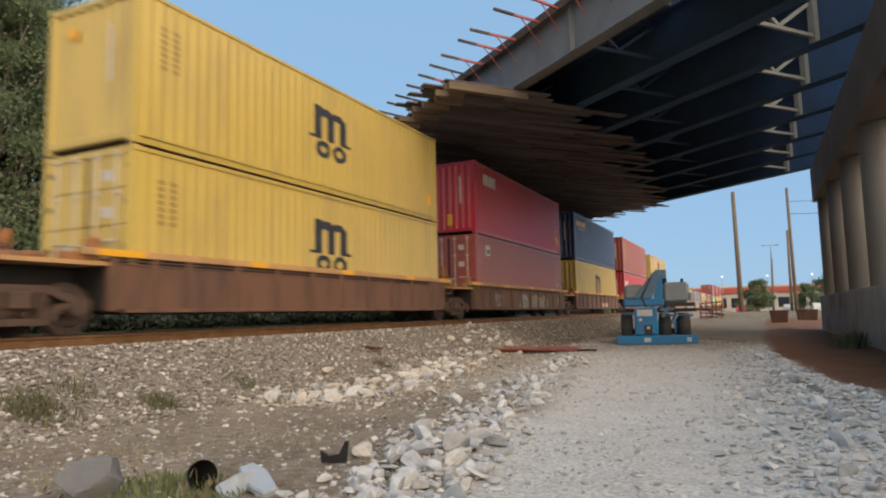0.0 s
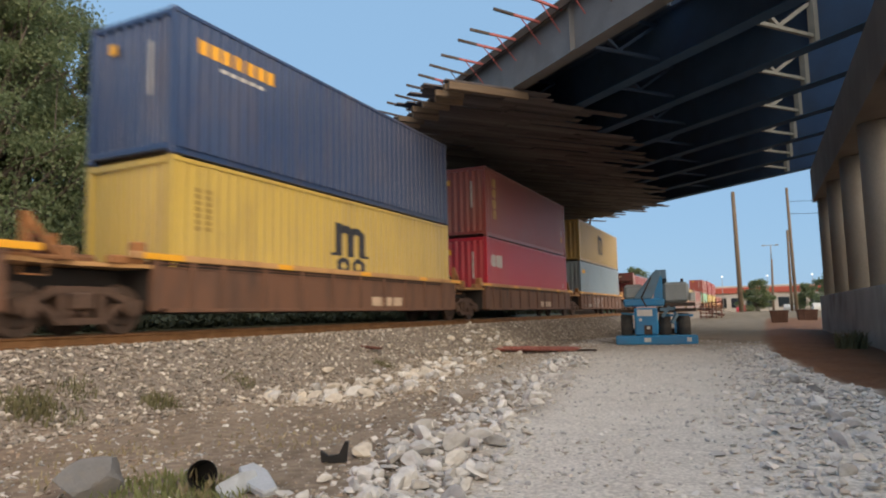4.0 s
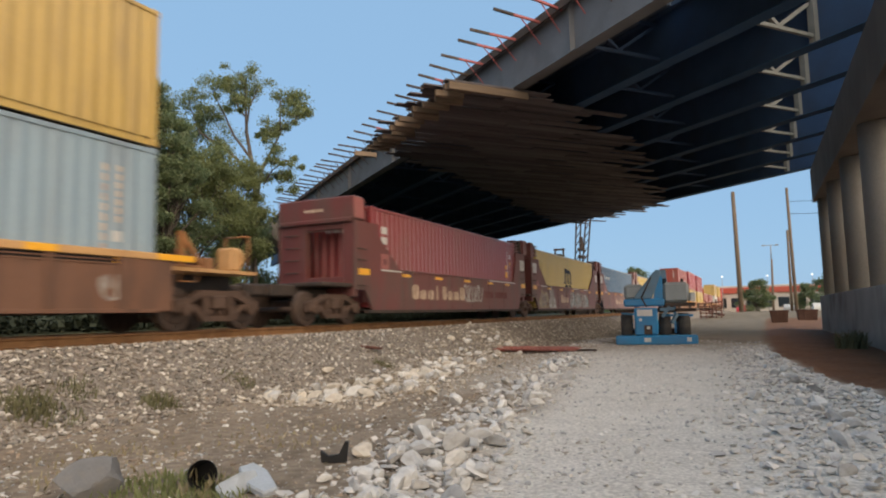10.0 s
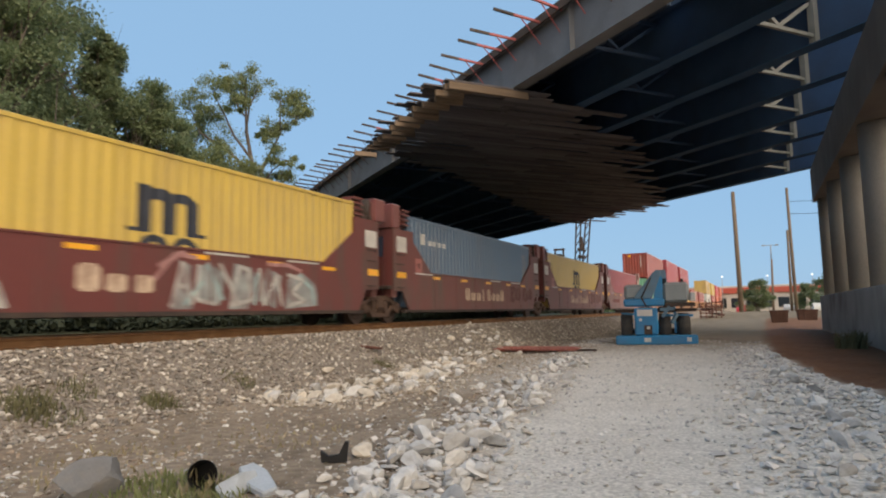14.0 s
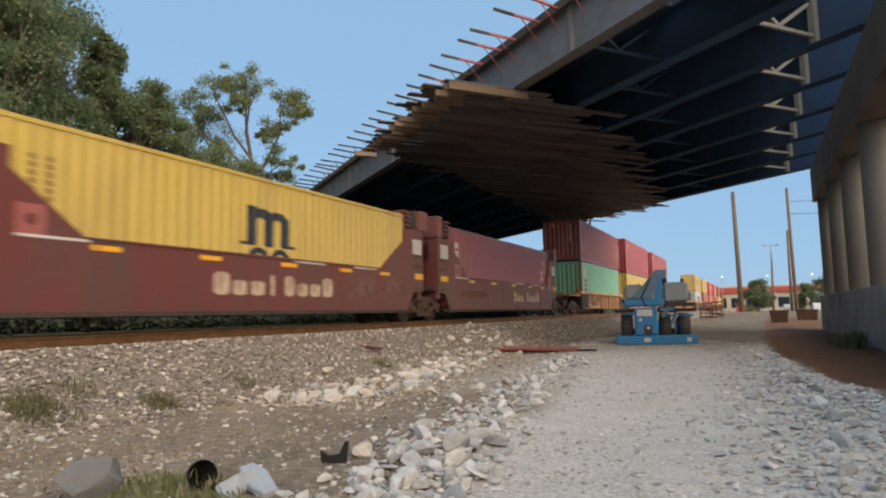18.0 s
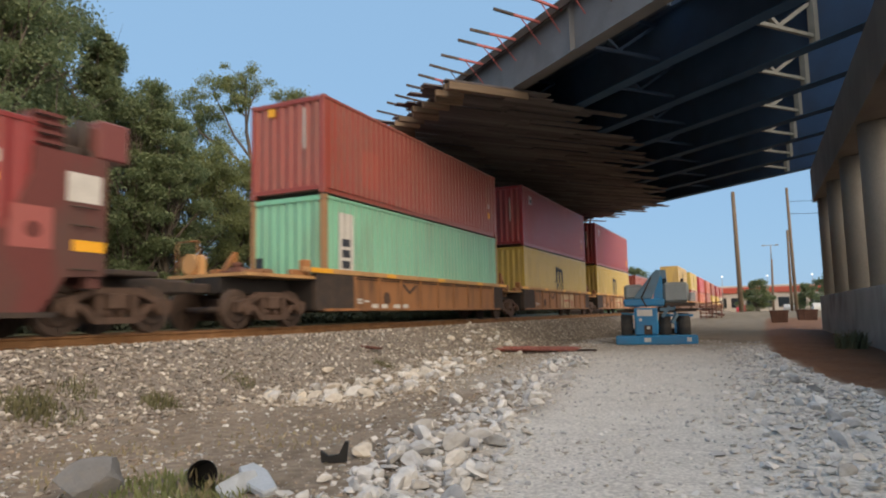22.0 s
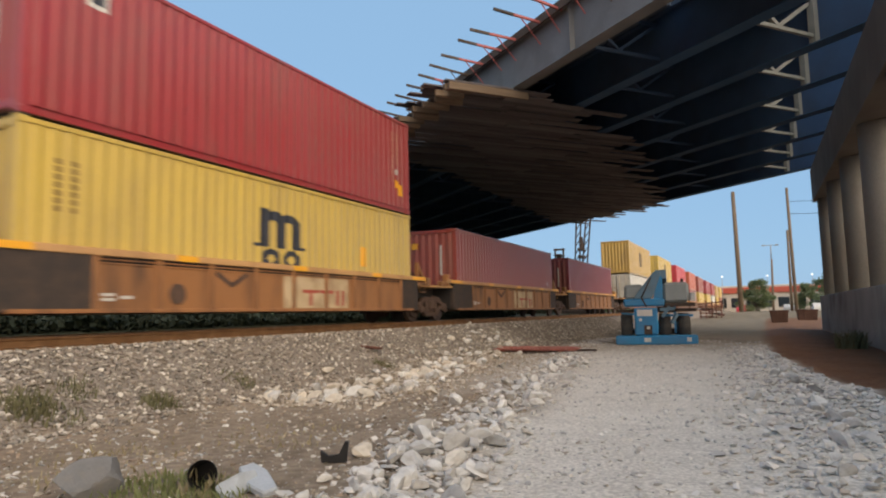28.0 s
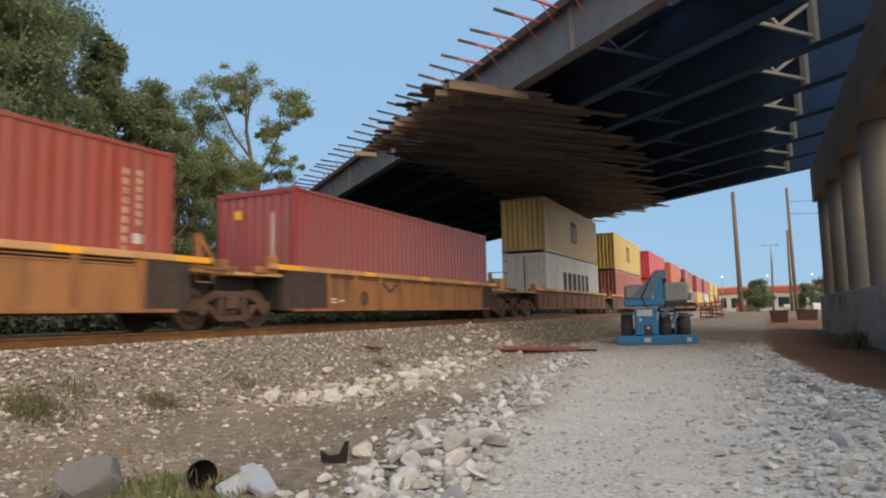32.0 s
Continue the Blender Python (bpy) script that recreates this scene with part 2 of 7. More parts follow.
M["riprap_far"] = material("grey_limestone_rubble", (0.40, 0.41, 0.42), None, 0.9, 0, 3, 40, 0.7, 0.3,
                           per_island=[(0.60, 0.565, 0.52), (0.51, 0.49, 0.46), (0.80, 0.75, 0.69), (0.56, 0.50, 0.42), (0.68, 0.62, 0.54), (0.45, 0.43, 0.41), (0.74, 0.70, 0.65)])
M["dark_boulder"] = material("dark_grey_boulder", (0.21, 0.205, 0.20), (0.14, 0.137, 0.134), 0.9, 0, 3, 40, 0.7, 0.3, (0.28, 0.24, 0.19), 4, 0.4)
M["pebble"] = material("mixed_brown_pebble", (0.34, 0.28, 0.22), None, 0.9, 0, 8, 70, 0.5, 0.2,
                       per_island=[(0.40, 0.34, 0.27), (0.28, 0.22, 0.165), (0.56, 0.50, 0.42), (0.22, 0.17, 0.13), (0.34, 0.26, 0.19)])
M["sandy"] = material("beige_sandy_rubble", (0.50, 0.42, 0.31), None, 0.9, 0, 8, 70, 0.5, 0.2,
                      per_island=[(0.48, 0.43, 0.365), (0.40, 0.355, 0.30), (0.62, 0.58, 0.52), (0.34, 0.29, 0.235)])
M["beige_stone"] = material("beige_sandy_block", (0.60, 0.545, 0.46), (0.46, 0.41, 0.34), 0.9, 0, 3, 40, 0.7, 0.35, (0.30, 0.22, 0.15), 4, 0.4, per_object=0.22)


def ground_material():
    """Dirt, grey gravel road, red clay and ballast bed, blended by the painted layout of the site."""
    m = bpy.data.materials.new("construction_site_ground")
    m.use_nodes = True
    nt = m.node_tree
    link, bsdf = nt.links.new, nt.nodes["Principled BSDF"]
    tex = nt.nodes.new("ShaderNodeTexCoord")

    def noise_at(s, d=5.0):
        n = nt.nodes.new("ShaderNodeTexNoise")
        n.inputs["Scale"].default_value, n.inputs["Detail"].default_value = s, d
        link(tex.outputs["Object"], n.inputs["Vector"])
        return n.outputs["Fac"]

    def two(s, a, b, lo=0.35, hi=0.65):
        cr = nt.nodes.new("ShaderNodeValToRGB")
        cr.color_ramp.elements[0].position, cr.color_ramp.elements[0].color = lo, (*a, 1)
        cr.color_ramp.elements[1].position, cr.color_ramp.elements[1].color = hi, (*b, 1)
        link(noise_at(s), cr.inputs["Fac"])
        return cr.outputs["Color"]

    def mixed(fac, a, b, kind="MIX"):
        x = nt.nodes.new("ShaderNodeMix")
        x.data_type, x.blend_type = "RGBA", kind
        if isinstance(fac, float):
            x.inputs["Factor"].default_value = fac
        else:
            link(fac, x.inputs["Factor"])
        link(a, x.inputs[6])
        link(b, x.inputs[7])
        return x.outputs[2]

    layout = nt.nodes.new("ShaderNodeVertexColor")
    layout.layer_name = "layout"
    sep = nt.nodes.new("ShaderNodeSeparateColor")
    link(layout.outputs["Color"], sep.inputs["Color"])
    dirt = mixed(0.5, two(0.9, (0.15, 0.11, 0.075), (0.33, 0.26, 0.19)), two(9, (0.12, 0.09, 0.065), (0.33, 0.27, 0.20)))
    road = mixed(0.55, mixed(0.5, two(0.5, (0.47, 0.43, 0.37), (0.68, 0.64, 0.57)), two(2.6, (0.45, 0.42, 0.375), (0.70, 0.655, 0.58), 0.4, 0.62)), two(30, (0.38, 0.355, 0.32), (0.80, 0.755, 0.68), 0.4, 0.62))
    clay = mixed(0.5, two(1.0, (0.11, 0.044, 0.016), (0.175, 0.074, 0.028)), two(8, (0.09, 0.038, 0.015), (0.20, 0.09, 0.036)))
    bed = mixed(0.5, two(2.0, (0.17, 0.14, 0.11), (0.23, 0.19, 0.155)), two(22, (0.09, 0.075, 0.06), (0.36, 0.32, 0.27)))
    weeds = mixed(0.5, two(0.9, (0.04, 0.045, 0.022), (0.075, 0.07, 0.04)), two(12, (0.03, 0.035, 0.016), (0.085, 0.085, 0.042)))
    out = mixed(layout.outputs["Alpha"], dirt, weeds)
    out = mixed(sep.outputs["Red"], out, road)
    out = mixed(sep.outputs["Green"], out, clay)
    out = mixed(sep.outputs["Blue"], out, bed)
    link(out, bsdf.inputs["Base Color"])
    bsdf.inputs["Roughness"].default_value = 0.95
    b = nt.nodes.new("ShaderNodeBump")
    b.inputs["Strength"].default_value, b.inputs["Distance"].default_value = 0.5, 0.03
    link(noise_at(14, 6.0), b.inputs["Height"])
    link(b.outputs["Normal"], bsdf.inputs["Normal"])
    return m


M["ground"] = ground_material()


def let_light_through(m, share, color):
    """Thin leaves pass some light."""
    nt = m.node_tree
    out = nt.nodes["Material Output"]
    mix, tr = nt.nodes.new("ShaderNodeMixShader"), nt.nodes.new("ShaderNodeBsdfTranslucent")
    mix.inputs["Fac"].default_value, tr.inputs["Color"].default_value = share, (*color, 1)
    nt.links.new(nt.nodes["Principled BSDF"].outputs["BSDF"], mix.inputs[1])
    nt.links.new(tr.outputs["BSDF"], mix.inputs[2])
    nt.links.new(mix.outputs["Shader"], out.inputs["Surface"])


M["lamp_glow"] = bpy.data.materials.new("lit_lamp_glass")
M["lamp_glow"].use_nodes = True
M["lamp_glow"].node_tree.nodes["Principled BSDF"].inputs["Emission Color"].default_value = (1, 0.97, 0.9, 1)
M["lamp_glow"].node_tree.nodes["Principled BSDF"].inputs["Emission Strength"].default_value = 1.3
let_light_through(M["leaf"], 0.4, (0.19, 0.25, 0.12))
let_light_through(M["light_leaf"], 0.4, (0.27, 0.30, 0.11))
let_light_through(M["grass"], 0.3, (0.2, 0.24, 0.08))


# ---------- mesh helpers ----------
def box(bm, x0, x1, y0, y1, z0, z1):
    v = [bm.verts.new((x, y, z)) for x in (x0, x1) for y in (y0, y1) for z in (z0, z1)]
    for f in ((0, 1, 3, 2), (4, 6, 7, 5), (0, 4, 5, 1), (2, 3, 7, 6), (0, 2, 6, 4), (1, 5, 7, 3)):
        bm.faces.new([v[i] for i in f])
    return v


def rbox(bm, x0, x1, y0, y1, z0, z1, r=0.02):
    """A box with chamfered edges."""
    b = bmesh.new()
    box(b, x0, x1, y0, y1, z0, z1)
    bmesh.ops.bevel(b, geom=b.edges[:], offset=r, segments=1, affect="EDGES")
    me = bpy.data.meshes.new("tmp")
    b.to_mesh(me)
    b.free()
    bm.from_mesh(me)
    bpy.data.meshes.remove(me)


def prism(bm, pts, a, b, axis="x"):
    """The polygon pts (two coordinates) pushed along axis from a to b."""
    def place(p, h):
        return (h, p[0], p[1]) if axis == "x" else (p[0], h, p[1]) if axis == "y" else (p[0], p[1], h)
    lo = [bm.verts.new(place(p, a)) for p in pts]
    hi = [bm.verts.new(place(p, b)) for p in pts]
    bm.faces.new(lo)
    bm.faces.new(hi[::-1])
    n = len(pts)
    for i in range(n):
        bm.faces.new((lo[i], hi[i], hi[(i + 1) % n], lo[(i + 1) % n]))


def tube(bm, p0, p1, r0, r1=None, seg=10, caps=True):
    """A tapered round bar from p0 to p1."""
    p0, p1 = Vector(p0), Vector(p1)
    r1 = r0 if r1 is None else r1
    q = (p1 - p0).to_track_quat("Z", "Y").to_matrix()
    rings = []
    for p, r in ((p0, r0), (p1, r1)):
        rings.append([bm.verts.new(p + q @ Vector((r * math.cos(2 * math.pi * i / seg), r * math.sin(2 * math.pi * i / seg), 0))) for i in range(seg)])
    for i in range(seg):
        f = bm.faces.new((rings[0][i], rings[0][(i + 1) % seg], rings[1][(i + 1) % seg], rings[1][i]))
        f.smooth = True
    if caps:
        bm.faces.new(rings[0][::-1])
        bm.faces.new(rings[1])


def bar(bm, p0, p1, w, h):
    """A rectangular bar from p0 to p1, w wide and h high."""
    p0, p1 = Vector(p0), Vector(p1)
    d = (p1 - p0).normalized()
    side = d.cross(Vector((0, 0, 1)))
    side = side.normalized() if side.length > 1e-4 else Vector((1, 0, 0))
    up = side.cross(d)
    rings = [[bm.verts.new(p + side * (a * w / 2) + up * (b * h / 2)) for a, b in ((-1, -1), (1, -1), (1, 1), (-1, 1))] for p in (p0, p1)]
    for i in range(4):
        bm.faces.new((rings[0][i], rings[0][(i + 1) % 4], rings[1][(i + 1) % 4], rings[1][i]))
    bm.faces.new(rings[0][::-1])
    bm.faces.new(rings[1])


def mesh_of(bm, mat, name="mesh"):
    bmesh.ops.recalc_face_normals(bm, faces=bm.faces[:])
    me = bpy.data.meshes.new(name)
    bm.to_mesh(me)
    bm.free()
    me.materials.append(mat)
    return me


def part(name, bm, mat, parent=None, label="", at=None):
    """Links a bmesh, or a finished mesh, as one object under its thing."""
    me = mesh_of(bm, mat, name) if isinstance(bm, bmesh.types.BMesh) else bm
    ob = new(name, me)
    if parent:
        ob.parent = parent
    if at is not None:
        ob.matrix_basis = at
    return tagged(ob, label) if label else ob


CACHE = {}


def cached(key, mat, make):
    """One mesh for alike parts: made once for a shape and a material."""
    k = (key, mat.name)
    if k not in CACHE:
        bm = bmesh.new()
        make(bm)
        CACHE[k] = mesh_of(bm, mat, key if isinstance(key, str) else key[0])
    return CACHE[k]


def thing(name, label, category, at=None, group="", kind=""):
    ob = new(name)
    ob.empty_display_size = 0.3
    if at is not None:
        ob.matrix_basis = at
    return tagged(ob, label, category, group, kind)


def raw_mesh(name, verts, faces, mat):
    me = bpy.data.meshes.new(name)
    me.from_pydata(verts, [], faces)
    me.materials.append(mat)
    me.update()
    return me


# ---------- the site's layout ----------
TRACK_X, RAIL_Z = -10.96, 0.98
LEFT_RAIL, RIGHT_RAIL = TRACK_X - 0.7525, TRACK_X + 0.7525
WALL_X, WALL_FAR = 2.92, 38.9


# ---------- ground: one sheet to the horizon ----------
def road_edges(y):
    left = np.interp(y, [0, 4, 5.6, 8.2, 14, 24, 40, 90], [-1.7, -1.8, -2.3, -2.6, -3.6, -5.2, -6.0, -6.0])
    right = np.interp(y, [0, 7, 10, 16, 24, 40, 90], [-0.35, -0.42, -0.37, -0.43, -0.5, 0.5, 3.0])
    return left, right


def clay_edge(y):
    """Where the red clay along the pier begins."""
    return np.interp(y, [4, 8, 9.6, 11, 12, 14.8, 18.7, 27, 37, 60, 100], [2.1, 1.75, 1.45, 1.25, 0.9, 0.55, 0.1, 0.1, 0.15, 0.4, 1.0])


def smooth_step(a, b, x):
    t = np.clip((x - a) / (b - a), 0, 1)
    return t * t * (3 - 2 * t)


def wavy(x, y):
    """Gentle unevenness of trodden ground."""
    return (np.sin(x * 1.7 + np.sin(y * 0.9) * 1.3) * np.sin(y * 1.3 + np.sin(x * 0.7)) * 0.5
            + np.sin(x * 4.1 + y * 2.3 + np.sin(y * 3.1)) * 0.22 + np.sin(y * 5.3 - x * 3.7 + np.sin(x * 2.7) * 1.5) * 0.2)


def height(x, y):
    d = np.abs(x - TRACK_X)
    bank = 0.80 * (1 - smooth_step(1.75, 4.1, d))
    bank = np.where(d < 1.75, 0.78, bank)
    near = smooth_step(0.0, 3.0, x - (TRACK_X + 3.0))
    left, right = road_edges(y)
    shoulder = np.exp(-((x - left + 0.9) / 0.6) ** 2) * 0.03 + np.exp(-((x - right - 0.9) / 0.5) ** 2) * 0.05
    shoulder = shoulder * (y < 45)
    berm = 0.75 * np.exp(-((y - 82) / 5.0) ** 2) * smooth_step(-7, -4, x) * (1 - smooth_step(9, 14, x))
    far_bank = 0.5 * smooth_step(0, 6, -(x + 17)) + 0.93 * smooth_step(15.0, 16.6, -x) * (1 - smooth_step(18.6, 22.0, -x))
    return bank + near * 0.035 * wavy(x, y) + shoulder + berm + far_bank


def build_ground():
    xs = np.concatenate([-np.geomspace(2500, 31, 22), np.arange(-30, -13, 1.0), np.arange(-13, 7.01, 0.2), np.geomspace(8, 2500, 24)])
    ys = np.concatenate([-np.geomspace(1500, 1.5, 16), np.arange(-1, 32, 0.25), np.arange(32, 95, 1.0), np.geomspace(96, 4000, 26)])
    gx, gy = np.meshgrid(xs, ys)
    gz = height(gx, gy)
    verts = np.stack([gx, gy, gz], -1).reshape(-1, 3)
    nx, ny = len(xs), len(ys)
    i = np.arange(nx * ny).reshape(ny, nx)
    faces = np.stack([i[:-1, :-1], i[:-1, 1:], i[1:, 1:], i[1:, :-1]], -1).reshape(-1, 4)
    me = raw_mesh("ground", verts.tolist(), faces.tolist(), M["ground"])
    for p in me.polygons:
        p.use_smooth = True
    x, y = gx.ravel(), gy.ravel()
    left, right = road_edges(y)
    wob = 0.25 * wavy(x * 1.5, y * 1.1)
    road = smooth_step(-0.5, 0.3, x - left + wob) * (1 - smooth_step(-0.05, 0.35, x - clay_edge(y) + wob * 0.6)) * (1 - smooth_step(17, 27, y + 4 * wob))
    dust = 0.5 * smooth_step(-2.4, -1.0, x - left + 2 * wob) * smooth_step(8.5, 11, y + 3 * wob) * (1 - smooth_step(17, 22, y))
    road = np.maximum(road, dust * (x < left + 0.5))
    clay = smooth_step(-0.1, 0.3, x - clay_edge(y) + wob * 0.6) * (x < 12) * (y < 75)
    bed = 1 - smooth_step(3.3, 4.1, np.abs(x - TRACK_X) + wob * 0.8)
    # The 0.42 term paints the bridge's shade on the ground; no weeds there.
    weeds = smooth_step(4.0, 4.6, -(x - TRACK_X) + wob) + 0.42 * smooth_step(24, 36, y) * (x > -7.2) + smooth_step(120, 200, y)
    weeds = np.clip(weeds, 0, 1)
    col = me.color_attributes.new("layout", "FLOAT_COLOR", "POINT")
    col.data.foreach_set("color", np.stack([road, clay, bed, weeds], -1).ravel())
    tagged(new("ground", me), "dirt ground with gravel road, red clay and ballast bed", "ground", kind="structure")


build_ground()


# ---------- loose stones ----------
def rock_templates(count, level, rng):
    """Angular stones: jittered and flattened icospheres."""
    out = []
    for _ in range(count):
        bm = bmesh.new()
        bmesh.ops.create_icosphere(bm, subdivisions=level, radius=0.5)
        cuts = [(Vector(rng.normal(size=3)).normalized(), rng.uniform(0.13, 0.29)) for _ in range(10)]
        for v in bm.verts:
            for n, d in cuts:
                e = v.co.dot(n) - d
                if e > 0:
                    v.co -= n * e
            v.co *= rng.uniform(0.985, 1.015)
        bm.verts.index_update()
        out.append((np.array([v.co for v in bm.verts]), np.array([[v.index for v in f.verts] for f in bm.faces])))
        bm.free()
    return out


def scatter(name, mat, places, sizes, level, rng, label, category, flat=0.65):
    """Many stones in one mesh: places (n, 3), sizes (n)."""
    temps = rock_templates(10, level, rng)
    vs, fs, base = [], [], 0
    for p, s in zip(places, sizes):
        v, f = temps[rng.integers(len(temps))]
        a, b = rng.uniform(0, 2 * np.pi), rng.uniform(-0.5, 0.5)
        ca, sa, cb, sb = np.cos(a), np.sin(a), np.cos(b), np.sin(b)
        rot = np.array([[ca, -sa * cb, sa * sb], [sa, ca * cb, -ca * sb], [0, sb, cb]])
        w = (v * s * np.array([1.32, 1.08, flat * 1.2])) @ rot.T + p
        vs.append(w)
        fs.append(f + base)
        base += len(v)
    me = raw_mesh(name, np.concatenate(vs).tolist(), np.concatenate(fs).tolist(), mat)
    return tagged(new(name, me), label, category, kind="stuff")


def build_stones():
    rng = np.random.default_rng(4)
    # ballast on the near shoulder and slope
    n = 26000
    y = 3.5 + 40 * rng.random(n) ** 1.9
    x = rng.uniform(TRACK_X + 0.95, TRACK_X + 4.3, n)
    keep = rng.random(n) < np.clip((TRACK_X + 4.6 - x) / 1.0, 0.1, 1)
    x, y = x[keep], y[keep]
    s = 0.04 + 0.085 * rng.random(len(x)) ** 1.5
    scatter("ballast_stones", M["ballast"], np.stack([x, y, height(x, y) + s * 0.15], -1), s, 1, rng,
            "loose grey and white crushed ballast stones beside the track", "ballast")
    # gravel strewn over dirt and road
    n = 44000
    y = 2.6 + 24 * rng.random(n) ** 1.9
    x = rng.uniform(-7.2, 1.2, n)
    left, right = road_edges(y)
    p = np.where((x > left) & (x < right + 0.6), 0.75 * np.clip(0.55 + 0.9 * wavy(x * 1.6, y * 1.2), 0.2, 1), 0.15)
    keep = (rng.random(n) < p) & (x < clay_edge(y))
    x, y = x[keep], y[keep]
    s = 0.013 + 0.075 * rng.random(len(x)) ** 3.4
    scatter("road_gravel", M["gravel"], np.stack([x, y, height(x, y) + s * 0.1], -1), s, 1, rng,
            "pale limestone gravel strewn over the haul road", "gravel")
    # brown pebbles on the dirt between ballast and road
    n = 14000
    y = 2.4 + 22 * rng.random(n) ** 1.8
    x = rng.uniform(-7.4, -1.8, n)
    left, right = road_edges(y)
    keep = (x < left - 0.1) & (rng.random(n) < 0.35 + 0.5 * (wavy(x * 2.1, y * 1.7) > 0.1))
    x, y = x[keep], y[keep]
    s = 0.016 + 0.06 * rng.random(len(x)) ** 2.3
    scatter("dirt_pebbles", M["pebble"], np.stack([x, y, height(x, y) + s * 0.1], -1), s, 1, rng,
            "brown and beige pebbles strewn over the dirt", "gravel")
    # smaller rubble round the rip-rap
    pts, sz = [], []
    for _ in range(15000):
        y = 3.0 + 26 * rng.random() ** 1.6
        left, right = road_edges(y)
        if rng.random() < 0.4:
            x = left - 0.38 + rng.normal() * 0.3
        else:
            y = 3.0 + (y - 3.0) * 0.75
            lo, hi = np.interp(y, [4.6, 7, 10.6, 17.7, 27], [-0.1, -0.15, -0.3, -0.5, -0.5]), float(clay_edge(y))
            x = min(lo - 0.25 + (hi - lo + 0.3) * rng.random() ** 0.7 + rng.normal() * 0.1, hi + 0.06)
        pts.append((x, y))
        sz.append(0.018 + 0.125 * rng.random() ** 3.2)
    a = np.array(pts)
    s = np.array(sz)
    scatter("riprap_rubble", M["riprap_far"], np.column_stack([a, height(a[:, 0], a[:, 1]) + s * 0.2]), s, 1, rng,
            "grey broken limestone rubble along the haul road", "rubble", 0.45)
    # the haul road goes on behind the viewpoint
    n = 5000
    y = rng.uniform(-9, 2.8, n)
    x = np.where(rng.random(n) < 0.5, -2.15 + rng.normal(size=n) * 0.35, 0.5 + rng.normal(size=n) * 0.5)
    s = 0.03 + 0.12 * rng.random(n) ** 2
    scatter("roadside_rubble", M["riprap_far"], np.stack([x, y, height(x, y) + s * 0.15], -1), s, 1, rng,
            "broken limestone rubble on both edges of the road", "rubble")
    # larger blocks, each a stone of its own
    dark = [raw_mesh("stone", v.tolist(), f.tolist(), M["dark_boulder"]) for v, f in rock_templates(2, 3, rng)]
    temps = [raw_mesh("stone", v.tolist(), f.tolist(), M["riprap"]) for v, f in rock_templates(10, 2, rng)]
    white = [raw_mesh("stone", v.tolist(), f.tolist(), M["slab"]) for v, f in rock_templates(1, 2, rng)]
    beige = [raw_mesh("stone", v.tolist(), f.tolist(), M["beige_stone"]) for v, f in rock_templates(7, 2, rng)]

    def block(name, meshes, x, y, s, parent, lift=0.22, flat=0.72):
        ob = new(name, meshes[rng.integers(len(meshes))])
        ob.parent = parent
        turn = Euler((rng.uniform(-0.4, 0.4), rng.uniform(-0.4, 0.4), rng.uniform(0, 6.28)))
        ob.matrix_basis = Matrix.LocRotScale((x, y, float(height(np.array(x), np.array(y))) + s * lift), turn, (s * 1.45, s * 1.2, s * flat * 1.25))

    bank = thing("riprap_bank", "bank of grey broken limestone blocks beside the gravel road", "riprap")
    for _ in range(300):
        y = 3.2 + 13 * rng.random() ** 1.5
        left, right = road_edges(y)
        block("stone", temps, left - 0.38 + rng.normal() * 0.27, y, 0.07 + 0.17 * rng.random() ** 1.5, bank)
    bank = thing("riprap_bank", "strip of grey limestone blocks along the red clay", "riprap")
    for _ in range(170):
        y = 4.5 + 14 * rng.random() ** 1.3
        left, right = road_edges(y)
        lo, hi = right + 0.25, float(clay_edge(y))
        block("stone", temps, lo + (hi - lo + 0.05) * rng.random() ** 0.6, y, 0.07 + 0.17 * rng.random() ** 1.6, bank, 0.15, 0.7)
    n = 4200
    y = 7.2 + 15 * rng.random(n) ** 1.3
    x = np.interp(y, [7.6, 9, 11.5, 15.2, 22], [-5.8, -5.4, -5.8, -6.5, -7.6]) + rng.normal(size=n) * 0.7
    s = 0.025 + 0.085 * rng.random(n) ** 2
    scatter("sandy_rubble", M["sandy"], np.stack([x, y, height(x, y) + s * 0.12], -1), s, 1, rng,
            "beige sandy rubble round the broken stones", "rubble")
    pile = thing("stone_row", "row of beige broken stones at the foot of the ballast", "stones")
    for _ in range(290):
        y = 7.6 + 14 * rng.random() ** 1.25
        x = np.interp(y, [7.6, 9, 11.5, 15.2, 22], [-6.0, -5.7, -6.2, -6.9, -8.0]) + rng.normal() * 0.6
        block("stone", beige if rng.random() < 0.55 else temps, x, y, 0.08 + 0.21 * rng.random() ** 1.4, pile, 0.15)
    for x, y, s, mats, lab in ((-4.12, 3.05, 0.5, dark, "grey weathered boulder at the foot of the bank"),
                                                              (-3.3, 3.56, 0.29, white, "whitish rounded boulder among weeds"),
                               (-3.12, 4.86, 0.3, beige, "beige tilted boulder among small stones"),
                               (-6.15, 7.75, 0.26, temps, "pale blue-grey stone on the dirt"),
                               (-5.86, 5.0, 0.2, beige, "white stone on the dirt"),
                               (-2.12, 6.22, 0.17, beige, "orange-beige stone on the road edge")):
        ob = new("boulder", mats[rng.integers(len(mats))])
        ob.matrix_basis = Matrix.LocRotScale((x, y, float(height(np.array(x), np.array(y))) + s * 0.2),
                                             Euler((0.2, -0.1, rng.uniform(0, 6))), (s * 1.2, s, s * 0.7))
        if mats is dark:
            for v in ob.data.vertices:
                v.co *= 1 + 0.16 * noise.noise(v.co * 3.1) + 0.07 * noise.noise(v.co * 9)
